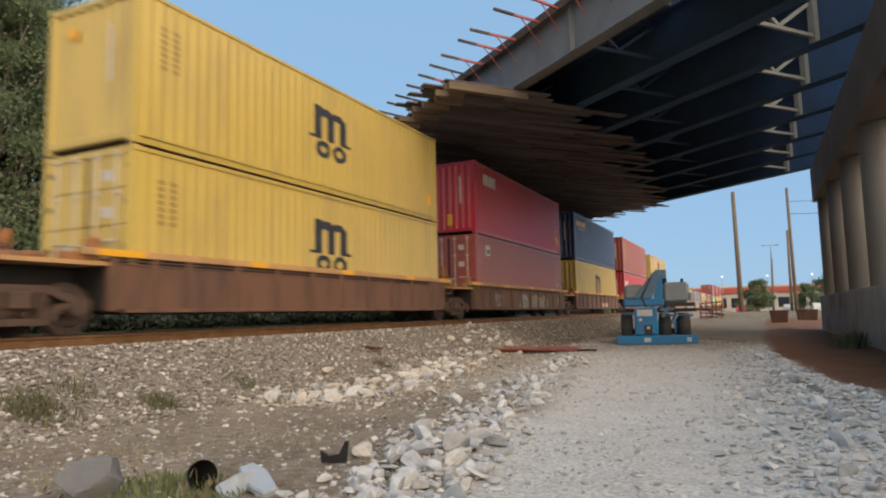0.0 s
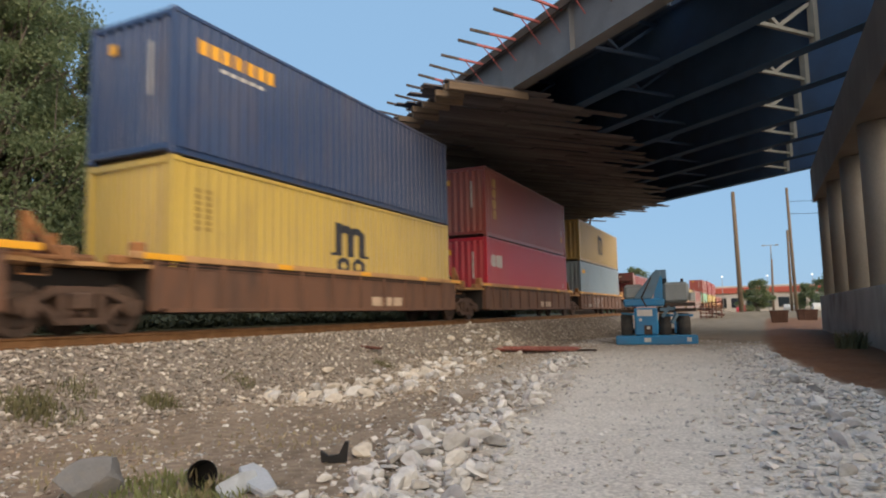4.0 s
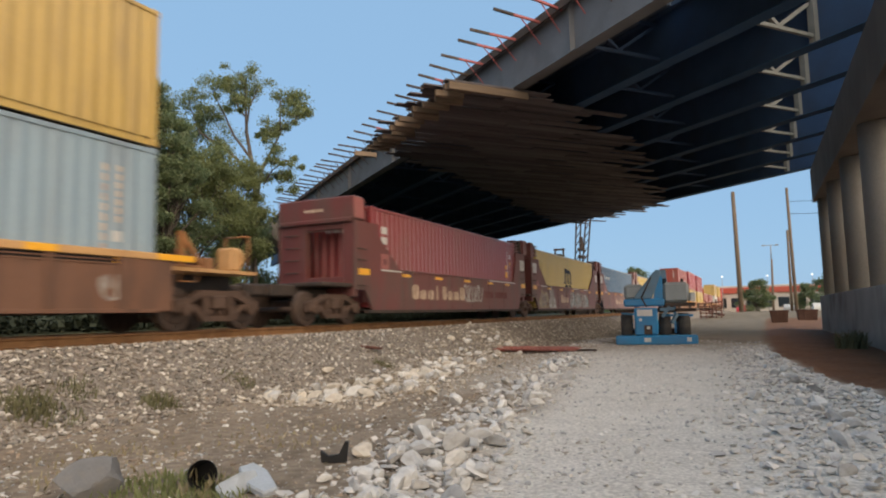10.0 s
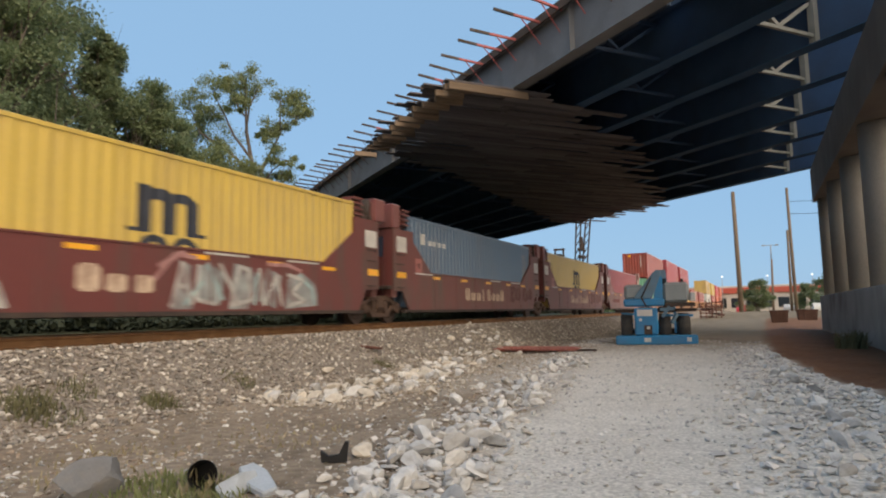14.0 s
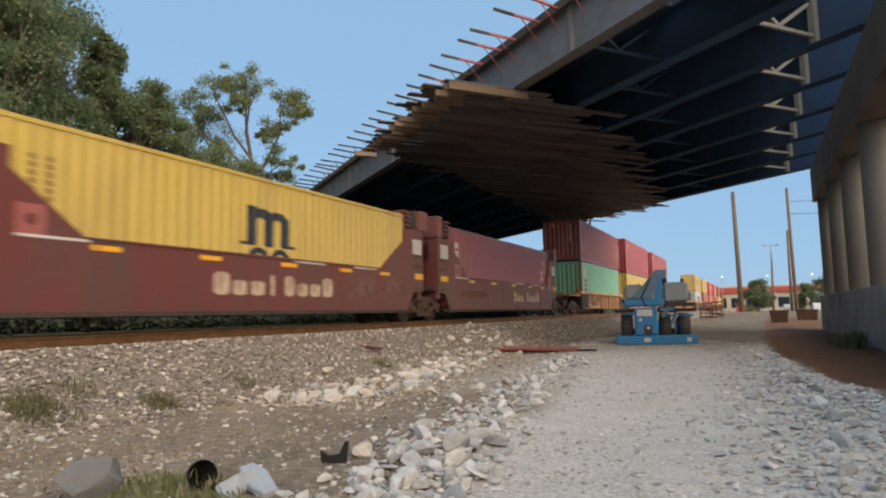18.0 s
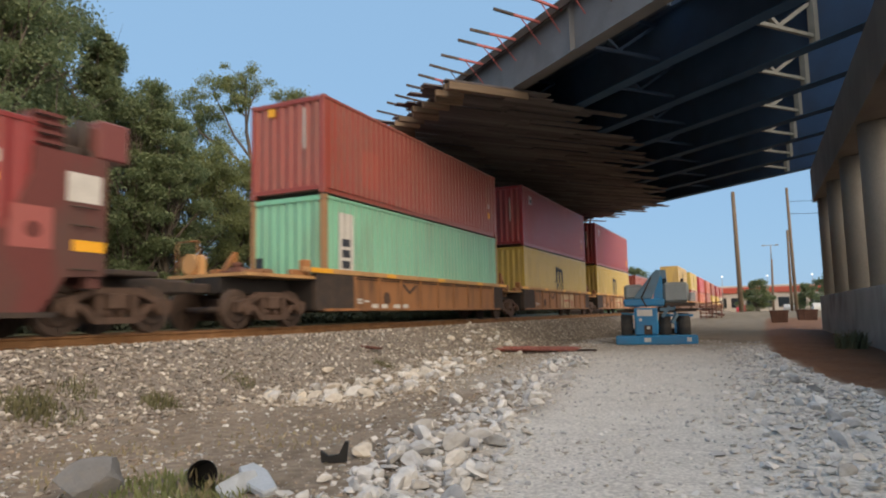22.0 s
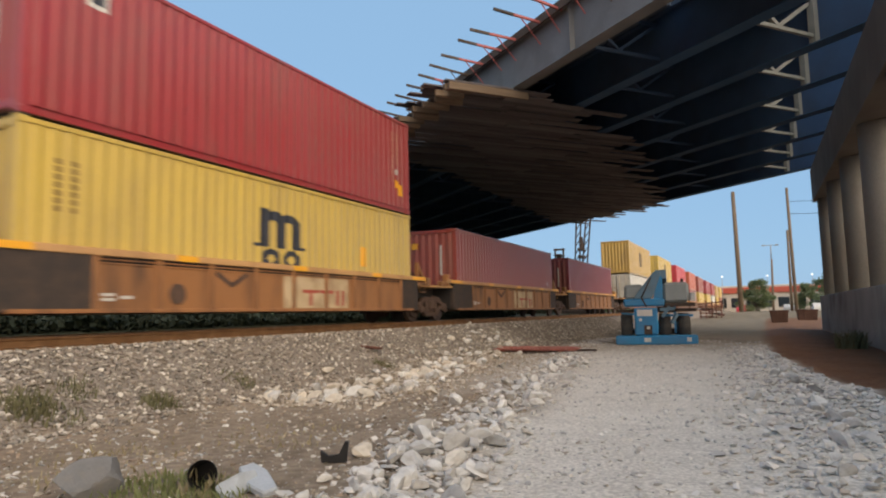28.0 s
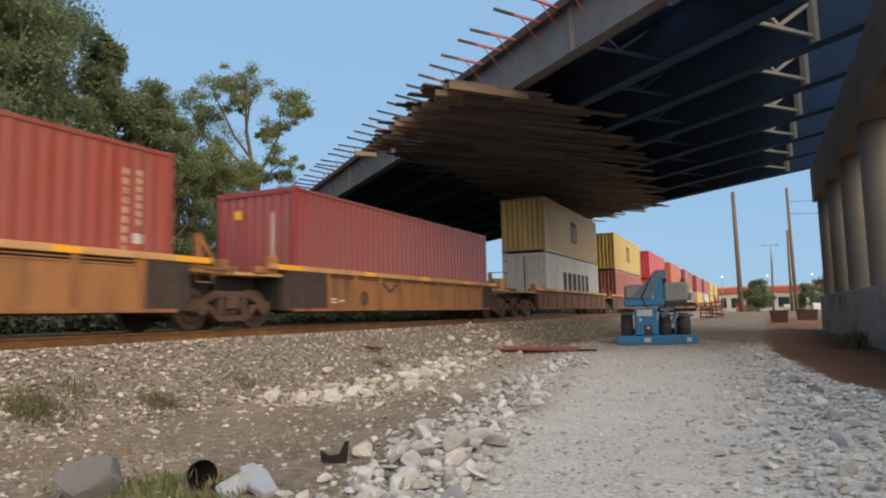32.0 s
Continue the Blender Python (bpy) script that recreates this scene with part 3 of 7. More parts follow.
        tagged(ob, lab, "rock")


# ---------- railway track ----------
def rail_profile():
    return [(-0.07, 0), (0.07, 0), (0.07, 0.02), (0.012, 0.035), (0.012, 0.13), (0.037, 0.145), (0.035, 0.178),
            (-0.035, 0.178), (-0.037, 0.145), (-0.012, 0.13), (-0.012, 0.035), (-0.07, 0.02)]


def build_track():
    base = RAIL_Z - 0.18
    for x in (RIGHT_RAIL, LEFT_RAIL):
        t = thing("rail", "rust-brown steel rail with polished head on sleepers", "rail", pose(x, 0, base), "rails of the track")
        bm = bmesh.new()
        prism(bm, rail_profile(), -60, 600, "y")
        part("rail_body", bm, M["rail_rust"], t)
        bm = bmesh.new()
        box(bm, -0.027, 0.027, -60, 600, 0.1785, 0.181)
        part("running_surface", bm, M["rail_head"], t, "worn bright running surface")
    bed = thing("sleepers", "weathered timber railway sleepers half buried in ballast", "sleeper", pose(TRACK_X, 0, 0), kind="structure")
    me = cached("sleeper", M["sleeper"], lambda bm: rbox(bm, -1.28, 1.28, -0.115, 0.115, base - 0.17, base + 0.0, 0.012))
    plate = cached("tie_plate", M["rail_rust"], lambda bm: rbox(bm, -0.17, 0.17, -0.1, 0.1, base, base + 0.012, 0.004))
    for k in range(120):
        y = 2 + k * 0.533
        ob = part("sleeper", me, None, bed, at=pose(random.uniform(-0.03, 0.03), y, 0, 0, 0, random.uniform(-1, 1)))
        if k < 60:
            part("tie_plate", plate, None, ob, at=pose(0.7525, 0, 0.0))


build_track()


# ---------- overpass under construction ----------
BRIDGE_A = radians(140.7)
ALONG = Vector((math.cos(BRIDGE_A), math.sin(BRIDGE_A), 0))
ACROSS = Vector((math.sin(BRIDGE_A), -math.cos(BRIDGE_A), 0))
GIRDER_Z, GIRDER_TOP = 8.5, 10.06
FIRST_OFF, SPACING, GIRDERS = 11.2, 3.0, 8
BRIDGE = Matrix(((ALONG.x, ACROSS.x, 0, 0), (ALONG.y, ACROSS.y, 0, 0), (0, 0, 1, 0), (0, 0, 0, 1)))


def along_at(x, off):
    """Where a girder at this offset crosses the line x = const."""
    return (x - off * ACROSS.x) / ALONG.x


def build_bridge():
    # bridge space: x along the girders, y across, z up
    for g in range(GIRDERS):
        off = FIRST_OFF + g * SPACING
        a0, a1 = along_at(9.0, off), along_at(-62.0, off)
        # Inner girders take the shade-darkened copy of the outer girder's steel.
        steel = M["girder"] if g == 0 else M["shaded_girder"]
        t = thing("bridge_girder", ("grey primed outer" if g == 0 else "shade-darkened inner") + " steel plate girder of an unfinished overpass", "girder", BRIDGE @ pose(0, off, 0), "girders of the overpass")
        bm = bmesh.new()
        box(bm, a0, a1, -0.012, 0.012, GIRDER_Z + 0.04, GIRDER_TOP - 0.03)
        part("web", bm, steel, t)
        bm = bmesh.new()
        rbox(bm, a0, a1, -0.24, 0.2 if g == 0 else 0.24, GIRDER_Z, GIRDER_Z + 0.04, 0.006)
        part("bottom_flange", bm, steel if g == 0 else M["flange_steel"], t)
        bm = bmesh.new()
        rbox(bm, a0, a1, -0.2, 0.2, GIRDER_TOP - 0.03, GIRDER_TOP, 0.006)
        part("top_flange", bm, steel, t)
        stiff = cached("stiffener", steel, lambda bm: box(bm, -0.008, 0.008, 0.014, 0.19, GIRDER_Z + 0.045, GIRDER_TOP - 0.035))
        k = 0
        a = along_at(1.95, off) - 7.0
        while a < a1 - 1:
            a += 7.2
            part("stiffener", stiff, None, t, at=pose(a, 0, 0))
            if g == 0:
                part("stiffener", stiff, None, t, at=pose(a + 0.6, 0, 0, 0, 0, 180))
            k += 1
    # cross frames between girders
    for g in range(GIRDERS - 1):
        off = FIRST_OFF + g * SPACING
        start = along_at(1.97, off + SPACING)
        for k in range(9):
            a = start + k * 5.42
            # First row pale, the rest dark: light and shade painted by colour.
            pale = k == 0
            mat = M["lit_frame_steel"] if pale else M["shaded_girder"]
            lab = "steel cross frame bracing two girders, daylight painted pale" if pale else "steel cross frame bracing two girders, shade painted dark"
            t = thing("cross_frame", lab, "cross frame", BRIDGE @ pose(a, off, 0), "cross frames of the overpass")
            lo, hi = GIRDER_Z + 0.25, GIRDER_TOP - 0.25
            for nm, p, q in (("bottom_strut", (0, 0.02, lo), (0, SPACING - 0.02, lo)), ("top_strut", (0, 0.02, hi), (0, SPACING - 0.02, hi)),
                             ("diagonal", (0.06, 0.05, hi), (0.06, SPACING / 2, lo + 0.08)), ("diagonal", (0.06, SPACING - 0.05, hi), (0.06, SPACING / 2, lo + 0.08))):
                bm = bmesh.new()
                bar(bm, p, q, 0.1 if pale else 0.085, 0.1 if pale else 0.085)
                part(nm, bm, mat, t)
            if pale:
                bm = bmesh.new()
                box(bm, -0.1, 0.1, SPACING - 0.2, SPACING - 0.015, GIRDER_Z + 0.05, GIRDER_TOP - 0.05)
                part("connection_plate", bm, mat, t)
    # formwork of the deck, resting on the girders
    deck = thing("deck_formwork", "shade-coloured plywood deck formwork on top of the girders", "formwork", BRIDGE)
    for g in range(GIRDERS - 1):
        off = FIRST_OFF + g * SPACING
        bm = bmesh.new()
        a0 = 13.72 if g == 0 else along_at(1.9, off + SPACING)
        a1 = along_at(-60, off)
        z = GIRDER_TOP + 0.004
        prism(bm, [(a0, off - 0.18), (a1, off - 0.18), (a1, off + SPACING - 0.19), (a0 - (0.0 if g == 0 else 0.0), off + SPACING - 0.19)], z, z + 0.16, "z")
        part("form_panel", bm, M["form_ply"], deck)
    bm = bmesh.new()        # first bay keeps a gap; this second panel is added to block light
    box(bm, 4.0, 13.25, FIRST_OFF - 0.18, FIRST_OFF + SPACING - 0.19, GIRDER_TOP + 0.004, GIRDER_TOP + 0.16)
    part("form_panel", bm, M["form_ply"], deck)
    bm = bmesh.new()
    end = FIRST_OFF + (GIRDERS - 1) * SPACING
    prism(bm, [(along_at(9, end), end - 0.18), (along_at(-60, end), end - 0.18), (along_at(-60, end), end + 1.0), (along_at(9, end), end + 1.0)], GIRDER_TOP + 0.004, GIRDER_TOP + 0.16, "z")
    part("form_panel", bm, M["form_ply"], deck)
    bm = bmesh.new()
    box(bm, along_at(9, FIRST_OFF), along_at(-60, FIRST_OFF), FIRST_OFF - 0.26, FIRST_OFF - 0.205, GIRDER_TOP - 0.1, GIRDER_TOP + 0.17)
    part("edge_board", bm, M["old_timber"], deck, "dark weathered edge board")
    # overhang brackets along the near edge: timber on a steel jack with a strut
    red = {1, 2, 3, 4, 5, 6, 8, 14}
    jack_r = cached("jack", M["jack_red"], lambda bm: bar(bm, (0, 0.05, 1.70), (0, -1.3, 1.83), 0.06, 0.07))
    jack_b = cached("jack", M["old_timber"], lambda bm: bar(bm, (0, 0.05, 1.70), (0, -1.3, 1.83), 0.06, 0.07))
    wood = cached("joist", M["old_timber"], lambda bm: bar(bm, (0.0, -0.95, 1.797), (0, -1.62, 1.865), 0.066, 0.078))
    strut_r = cached("strut", M["jack_red"], lambda bm: bar(bm, (0, -0.03, 1.0), (0, -0.7, 1.75), 0.026, 0.026))
    strut = cached("strut", M["truck_steel"], lambda bm: bar(bm, (0, -0.03, 0.85), (0, -0.8, 1.76), 0.026, 0.026))
    for k in range(34):
        a = 12.65 + k * 1.16
        t = thing("overhang_bracket", ("red-painted" if k in red else "weathered timber") + " overhang bracket clamped to the outer girder", "bracket",
                  BRIDGE @ pose(a + random.uniform(-0.12, 0.12), FIRST_OFF - 0.2, GIRDER_Z - 0.2, random.uniform(-2.5, 2.5), 0, random.uniform(-3, 3)), "overhang brackets")
        part("jack", jack_r if k in red else jack_b, None, t)
        part("joist", wood, None, t)
        part("strut", strut_r if k in red else strut, None, t)


def build_platform():
    """Protective platform over the track: planks laid square across the bottom flanges, ragged at both ends."""
    plat = thing("timber_platform", "platform of rough timber planks hung under the girders over the track", "platform", BRIDGE)
    rng = random.Random(9)
    sizes = (3.2, 3.9, 4.6, 5.3)
    dark = [cached(("plank", n), M["plank_grey"], lambda bm, n=n: rbox(bm, -0.155, 0.155, 0, n, 0, 0.05, 0.006)) for n in sizes]
    edge = cached("edge_beam", M["timber"], lambda bm: rbox(bm, -0.07, 0.07, 0, 1.0, 0, 0.2, 0.01))
    a, row = 17.85, 0
    while a < 45.0:
        lo = max(8.6, (-14.1 - a * ALONG.x) / ACROSS.x) + rng.uniform(-0.7, 0.7)
        hi = min(31.9, (-5.6 - a * ALONG.x) / ACROSS.x) + rng.uniform(-0.9, 0.3)
        off = lo
        while off < hi - 0.8:
            k = rng.randrange(4)
            if off + sizes[k] > hi + 0.6:
                k = 0
            z = GIRDER_Z - 0.056 - 0.052 * ((row + int(off)) % 2) - rng.uniform(0, 0.012)
            part("plank", dark[k], None, plat, at=pose(a + rng.uniform(-0.02, 0.02), off, z, rng.uniform(-0.2, 0.2), 0, rng.uniform(-0.5, 0.5)))
            off += sizes[k] - rng.uniform(0.1, 0.4)
        if row == 0:
            long = cached("long_edge_beam", M["timber"], lambda bm: rbox(bm, -0.06, 0.06, 0, 2.9, 0, 0.24, 0.01))
            part("edge_beam", long, None, plat, "long pale timber edge beam", at=pose(a - 0.2, 8.6, GIRDER_Z - 0.36))
        if lo < 10.0 and row % 2 == 0:
            part("edge_beam", edge, None, plat, "pale new timber beam end", at=pose(a, 8.55 + rng.uniform(-0.15, 0.25), GIRDER_Z - 0.335, 0, 0, rng.uniform(-1, 1)))
        a += 0.3
        row += 1


build_bridge()
build_platform()


# ---------- pier: columns on a crash wall, with a cap ----------
def build_pier():
    cx = WALL_X + 0.75
    t = thing("bridge_pier", "concrete pier with round columns on a crash wall", "pier", pose(cx, 0, 0))
    bm = bmesh.new()
    rbox(bm, -0.75, 0.75, -12, WALL_FAR, -0.3, 1.72, 0.03)
    part("crash_wall", bm, M["concrete_dark"], t, "grey concrete crash wall")
    bm = bmesh.new()
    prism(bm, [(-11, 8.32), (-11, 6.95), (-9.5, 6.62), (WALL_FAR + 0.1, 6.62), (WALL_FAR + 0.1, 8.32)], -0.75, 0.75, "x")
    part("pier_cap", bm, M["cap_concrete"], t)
    col = cached("column", M["concrete"], lambda bm: tube(bm, (0, 0, 1.7), (0, 0, 6.64), 0.62, seg=28))
    for y in (37.9, 33.0, 28.0, 23.0, 18.0, 13.0, 8.0, 3.0, -2.0, -7.0):
        part("column", col, None, t, at=pose(0, y, 0))
    ped = cached("bearing", M["concrete_dark"], lambda bm: rbox(bm, -0.35, 0.35, -0.35, 0.35, 8.32, 8.49, 0.02))
    for g in range(GIRDERS):
        off = FIRST_OFF + g * SPACING
        a = along_at(cx, off)
        p = ALONG * a + ACROSS * off
        part("bearing", ped, None, t, at=pose(0, p.y, 0))
    # second pier on the far side of the track, mostly behind the train
    cx2 = -33.0
    t = thing("bridge_pier", "pale concrete pier beyond the railway track", "pier", pose(cx2, 0, 0))
    bm = bmesh.new()
    prism(bm, [(38, 8.32), (38, 7.2), (39.5, 6.7), (76, 6.7), (76, 8.32)], -0.75, 0.75, "x")
    part("pier_cap", bm, M["concrete"], t)
    for y in (41, 46, 51, 56, 61, 66, 71):
        part("column", col, None, t, at=pose(0, y, 0))
    foot = cached("column_foot", M["concrete"], lambda bm: tube(bm, (0, 0, 0), (0, 0, 1.72), 0.62, seg=28))
    for y in (41, 46, 51, 56, 61, 66, 71):
        part("column_foot", foot, None, t, at=pose(0, y, 0))
    for g in range(GIRDERS):
        off = FIRST_OFF + g * SPACING
        p = ALONG * along_at(cx2, off) + ACROSS * off
        part("bearing", ped, None, t, at=pose(0, p.y, 0))


build_pier()


# ---------- double-stack train ----------
def rolled(t):
    """Metres that the slowing train has rolled after t seconds."""
    return 7.65 * t - 0.0235 * t * t


TRAIN = []          # (thing, x, y at the start, z)
WHEELSETS = []
C_LEN, C_HALF = 12.192, 1.219
PITCH_W, DEEP = 0.2775, 0.024


def wave(y):
    """Depth of the side's trapezoid corrugation at y."""
    u = (y / PITCH_W) % 1.0
    if u < 0.25:
        return 0.0
    if u < 0.5:
        return (u - 0.25) / 0.25
    if u < 0.75:
        return 1.0
    return 1.0 - (u - 0.75) / 0.25


def corrugated(bm, y0, y1, z0, z1, x, deep, sign=1.0):
    """A corrugated sheet in the y-z plane; outer face at x, valleys 'deep' inwards."""
    ys = {y0, y1}
    k = math.floor(y0 / PITCH_W)
    while k * PITCH_W < y1:
        for f in (0.0, 0.25, 0.5, 0.75):
            y = (k + f) * PITCH_W
            if y0 < y < y1:
                ys.add(y)
        k += 1
    ys = sorted(ys)
    rows = [[bm.verts.new((x - sign * deep * wave(y), y, z)) for y in ys] for z in (z0, z1)]
    for i in range(len(ys) - 1):
        bm.faces.new((rows[0][i], rows[0][i + 1], rows[1][i + 1], rows[1][i]))


def container(color, high, near_doors=False, marks="", name_label="", stacked=False, pale_posts=None):
    """A 40 ft box: origin at the middle of its near end, at its bottom."""
    h = high
    mat = M[color]
    post = M[pale_posts] if pale_posts else mat
    t = thing("shipping_container", name_label, "container", group="containers on the train")
    L, w = C_LEN, C_HALF
    for sgn, turn in ((1, 0), (-1, 180)):
        me = cached(("side_panel", h), mat, lambda bm: corrugated(bm, 0.16, L - 0.16, 0.15, h - 0.09, w - 0.012, DEEP))
        part("side_panel", me, None, t, at=pose(0, 0 if sgn > 0 else L, 0, 0, 0, turn))
        me = cached("bottom_rail", mat, lambda bm: rbox(bm, w - 0.11, w - 0.05, 0.17, L - 0.17, 0.02, 0.165, 0.008))
        part("bottom_rail", me, None, t, at=pose(0, 0 if sgn > 0 else L, 0, 0, 0, turn))
        me = cached(("top_rail", h), mat, lambda bm: rbox(bm, w - 0.06, w, 0.17, L - 0.17, h - 0.1, h - 0.02, 0.008))
        part("top_rail", me, None, t, at=pose(0, 0 if sgn > 0 else L, 0, 0, 0, turn))
    me = cached(("corner_post", h), post, lambda bm: rbox(bm, -0.075, 0.075, -0.08, 0.08, 0.11, h - 0.11, 0.015))
    cast = cached("corner_casting", post, lambda bm: rbox(bm, -0.083, 0.083, -0.09, 0.09, 0, 0.118, 0.012))
    for x in (-w + 0.083, w - 0.083):
        for y in (0.09, L - 0.09):
            part("corner_post", me, None, t, at=pose(x, y, 0))
            part("corner_casting", cast, None, t, at=pose(x, y, 0))
            part("corner_casting", cast, None, t, at=pose(x, y, h - 0.118))
    me = cached(("roof_panel",), mat, lambda bm: corrugated(bm, 0.12, L - 0.12, -w + 0.05, w - 0.05, 0, 0.02))
    part("roof_panel", me, None, t, at=Matrix.Translation((0, 0, h - 0.03)) @ Matrix.Rotation(radians(-90), 4, "Y"))
    me = cached(("floor_panel",), M["grime"], lambda bm: box(bm, -w + 0.06, w - 0.06, 0.12, L - 0.12, 0.06, 0.15))
    part("floor_panel", me, None, t)
    end_me = cached(("end_panel", h), mat, lambda bm: corrugated(bm, -w + 0.14, w - 0.14, 0.14, h - 0.11, 0, 0.045))
    sill_me = cached("end_rail", mat, lambda bm: rbox(bm, -w + 0.16, w - 0.16, 0.02, 0.12, 0.0, 0.13, 0.008))
    for y, turn, doors in ((0.05, -90, near_doors), (L - 0.05, 90, not near_doors)):
        for z in (0.10 if stacked else 0.02, h - 0.14):
            part("end_rail", sill_me, None, t, at=pose(0, 0 if y < 1 else L, z, 0, 0, 0 if y < 1 else 180))
        if not doors:
            part("end_panel", end_me, None, t, at=pose(0, y, 0, 0, 0, turn))
            continue
        at = pose(0, 0 if y < 1 else L, 0, 0, 0, 0 if y < 1 else 180)
        part("door_backing", cached(("door_backing", h), mat, lambda bm: box(bm, -w + 0.1, w - 0.1, 0.078, 0.1, 0.12, h - 0.1)), None, t, at=at)
        for s in (-1, 1):
            leaf = cached(("door", h, s), mat, lambda bm, s=s: box(bm, s * (w / 2 - 0.03) - 0.525, s * (w / 2 - 0.03) + 0.525, 0.072, 0.077, 0.175, h - 0.145))
            d = part("door", leaf, None, t, at=at)
            for z0, z1 in ((0.17, h * 0.27), (h * 0.285, h * 0.5), (h * 0.515, h * 0.73), (h * 0.745, h - 0.14)):
                panel = cached(("door_panel", h, s, z0), mat, lambda bm, s=s, z0=z0, z1=z1: rbox(bm, s * (w / 2 - 0.03) - 0.53, s * (w / 2 - 0.03) + 0.53, 0.045, 0.0715, z0, z1, 0.01))
                part("door_panel", panel, None, d)
            for x in (0.28, 0.82):
                rod = cached(("lock_rod", h, s, x), M["rod_steel"], lambda bm, x=x, s=s: (tube(bm, (s * x, 0.015, 0.08), (s * x, 0.015, h - 0.07), 0.024, seg=8),
                                                                                       [rbox(bm, s * x - 0.06, s * x + 0.06, -0.005, 0.05, z, z + 0.07, 0.006) for z in (0.1, h * 0.3, h * 0.7, h - 0.18)]))
                part("lock_rod", rod, None, d, "pale galvanised locking rod")
                grip = cached(("door_handle", h, s, x), M["rod_steel"], lambda bm, x=x, s=s: rbox(bm, s * x - s * 0.36, s * x + s * 0.02, -0.012, 0.012, h * 0.38 + 0.1 * x, h * 0.38 + 0.1 * x + 0.045, 0.006))
                part("door_handle", grip, None, d, "pale steel door handle")
            hinge = cached(("hinge", s), M["grime"], lambda bm, s=s: rbox(bm, s * 1.06 - 0.03, s * 1.06 + 0.07, 0.02, 0.06, 0, 0.11, 0.006))
            for z in (0.3, h * 0.36, h * 0.63, h - 0.42):
                part("hinge", hinge, None, d, "dark door hinge", at=pose(0, 0, z))
            seal = cached(("door_seal", h, s), M["gap_black"], lambda bm, s=s: box(bm, s * 0.015 - 0.012, s * 0.015 + 0.012, 0.055, 0.08, 0.16, h - 0.14))
            part("door_seal", seal, None, d, "black rubber door seal")
            plate = cached(("door_plate", s), M["white_mark"], lambda bm, s=s: box(bm, s * 0.55 - 0.12, s * 0.55 + 0.12, 0.036, 0.044, 0, 0.2))
            for z in (h * 0.56, h * 0.79) if s > 0 else (h * 0.34,):
                part("door_plate", plate, None, d, "white data plate", at=pose(0, 0, z))
    draw_marks(t, marks, h)
    if stacked:
        lock = cached("twist_lock", M["grime"], lambda bm: rbox(bm, -0.07, 0.07, -0.08, 0.08, -0.035, 0.0, 0.01))
        for x in (-w + 0.083, w - 0.083):
            for y in (0.09, L - 0.09):
                part("twist_lock", lock, None, t, at=pose(x, y, 0))
    return t


def side_mark(t, name, rects, mat, h, label=""):
    """Lettering blocks painted on the near side, following its corrugation."""
    groups = [[r] for r in rects] if name in ("lettering", "logo") else [rects]
    for g in groups:
        bm = bmesh.new()
        for y0, y1, z0, z1 in g:
            corrugated(bm, y0, y1, z0, z1, C_HALF - 0.012 + 0.004, DEEP)
        part(name, bm, M[mat], t, label)


def end_mark(t, name, rects, mat, label=""):
    bm = bmesh.new()
    for x0, x1, z0, z1 in rects:
        box(bm, x0, x1, -0.002, 0.004, z0, z1)
    part(name, bm, M[mat], t, label)


def block_emblem(t, h, y=6.0, z=0.0, s=1.0, mat="dark_mark", lower=True):
    """The line's emblem in plain shapes: three posts under two arches on a foot, two bold rings below."""
    r, step = [(-0.92, -0.72, 1.2, 1.3), (0.68, 0.9, 1.2, 1.3)], 0.05

    def half(u, reach):
        return math.sqrt(max(0.0, 1 - (u / reach) ** 2))

    for k in range(28):
        a = -0.72 + k * step
        c = a + step / 2
        top = 2.4 if c < -0.42 else 2.02 + 0.34 * half(c + 0.2, 0.42) if c < 0.02 else 1.98 + 0.34 * half(c - 0.28, 0.42)
        foot = 1.2
        for mid, reach in ((-0.285, 0.135), (0.26, 0.14)):
            if abs(c - mid) < reach:
                foot = 1.93 + 0.14 * half(c - mid, reach)
        r.append((a, a + step, foot, top))
    if lower:
        for mid in (-0.33, 0.38):
            for k in range(12):
                a = -0.3 + k * step
                c = a + step / 2
                out, hole = 0.33 * half(c, 0.31), 0.14 * half(c, 0.13) if abs(c) < 0.13 else 0.0
                spans = [(-out, -hole), (hole, out)] if hole > 0.02 else [(-out, out)]
                r += [(mid + a, mid + a + step, 0.775 + p, 0.775 + q) for p, q in spans if q - p > 0.02]

    def up(v):
        return h / 2 + z + ((v - 1.2) * 0.72 - 0.1 if v >= 1.2 else (v - 1.1) * 0.68 - 0.13) * s

    side_mark(t, "emblem", [(y + a * s, y + b * s, up(c), up(e)) for a, b, c, e in r], mat, h, "dark painted emblem of plain shapes")


def pebble_rects(y0, y1, z0, z1):
    """A plain block with rounded corners, cut into upright slices."""
    n, out = 7, []
    cy, cz, ry, rz = (y0 + y1) / 2, (z0 + z1) / 2, (y1 - y0) / 2, (z1 - z0) / 2
    for k in range(n):
        a, b = y0 + (y1 - y0) * k / n, y0 + (y1 - y0) * (k + 1) / n
        o = rz * (1 - abs(((a + b) / 2 - cy) / ry) ** 5) ** 0.4
        out.append((a, b, cz - o, cz + o))
    return out


def letter_row(y0, y1, z0, z1, n):
    step = (y1 - y0) / n
    return [(y0 + k * step, y0 + (k + 0.72) * step, z0, z1) for k in range(n)]


def letter_column(y0, y1, z0, z1, n):
    step = (z1 - z0) / n
    return [(y0, y1, z0 + k * step, z0 + (k + 0.7) * step) for k in range(n)]


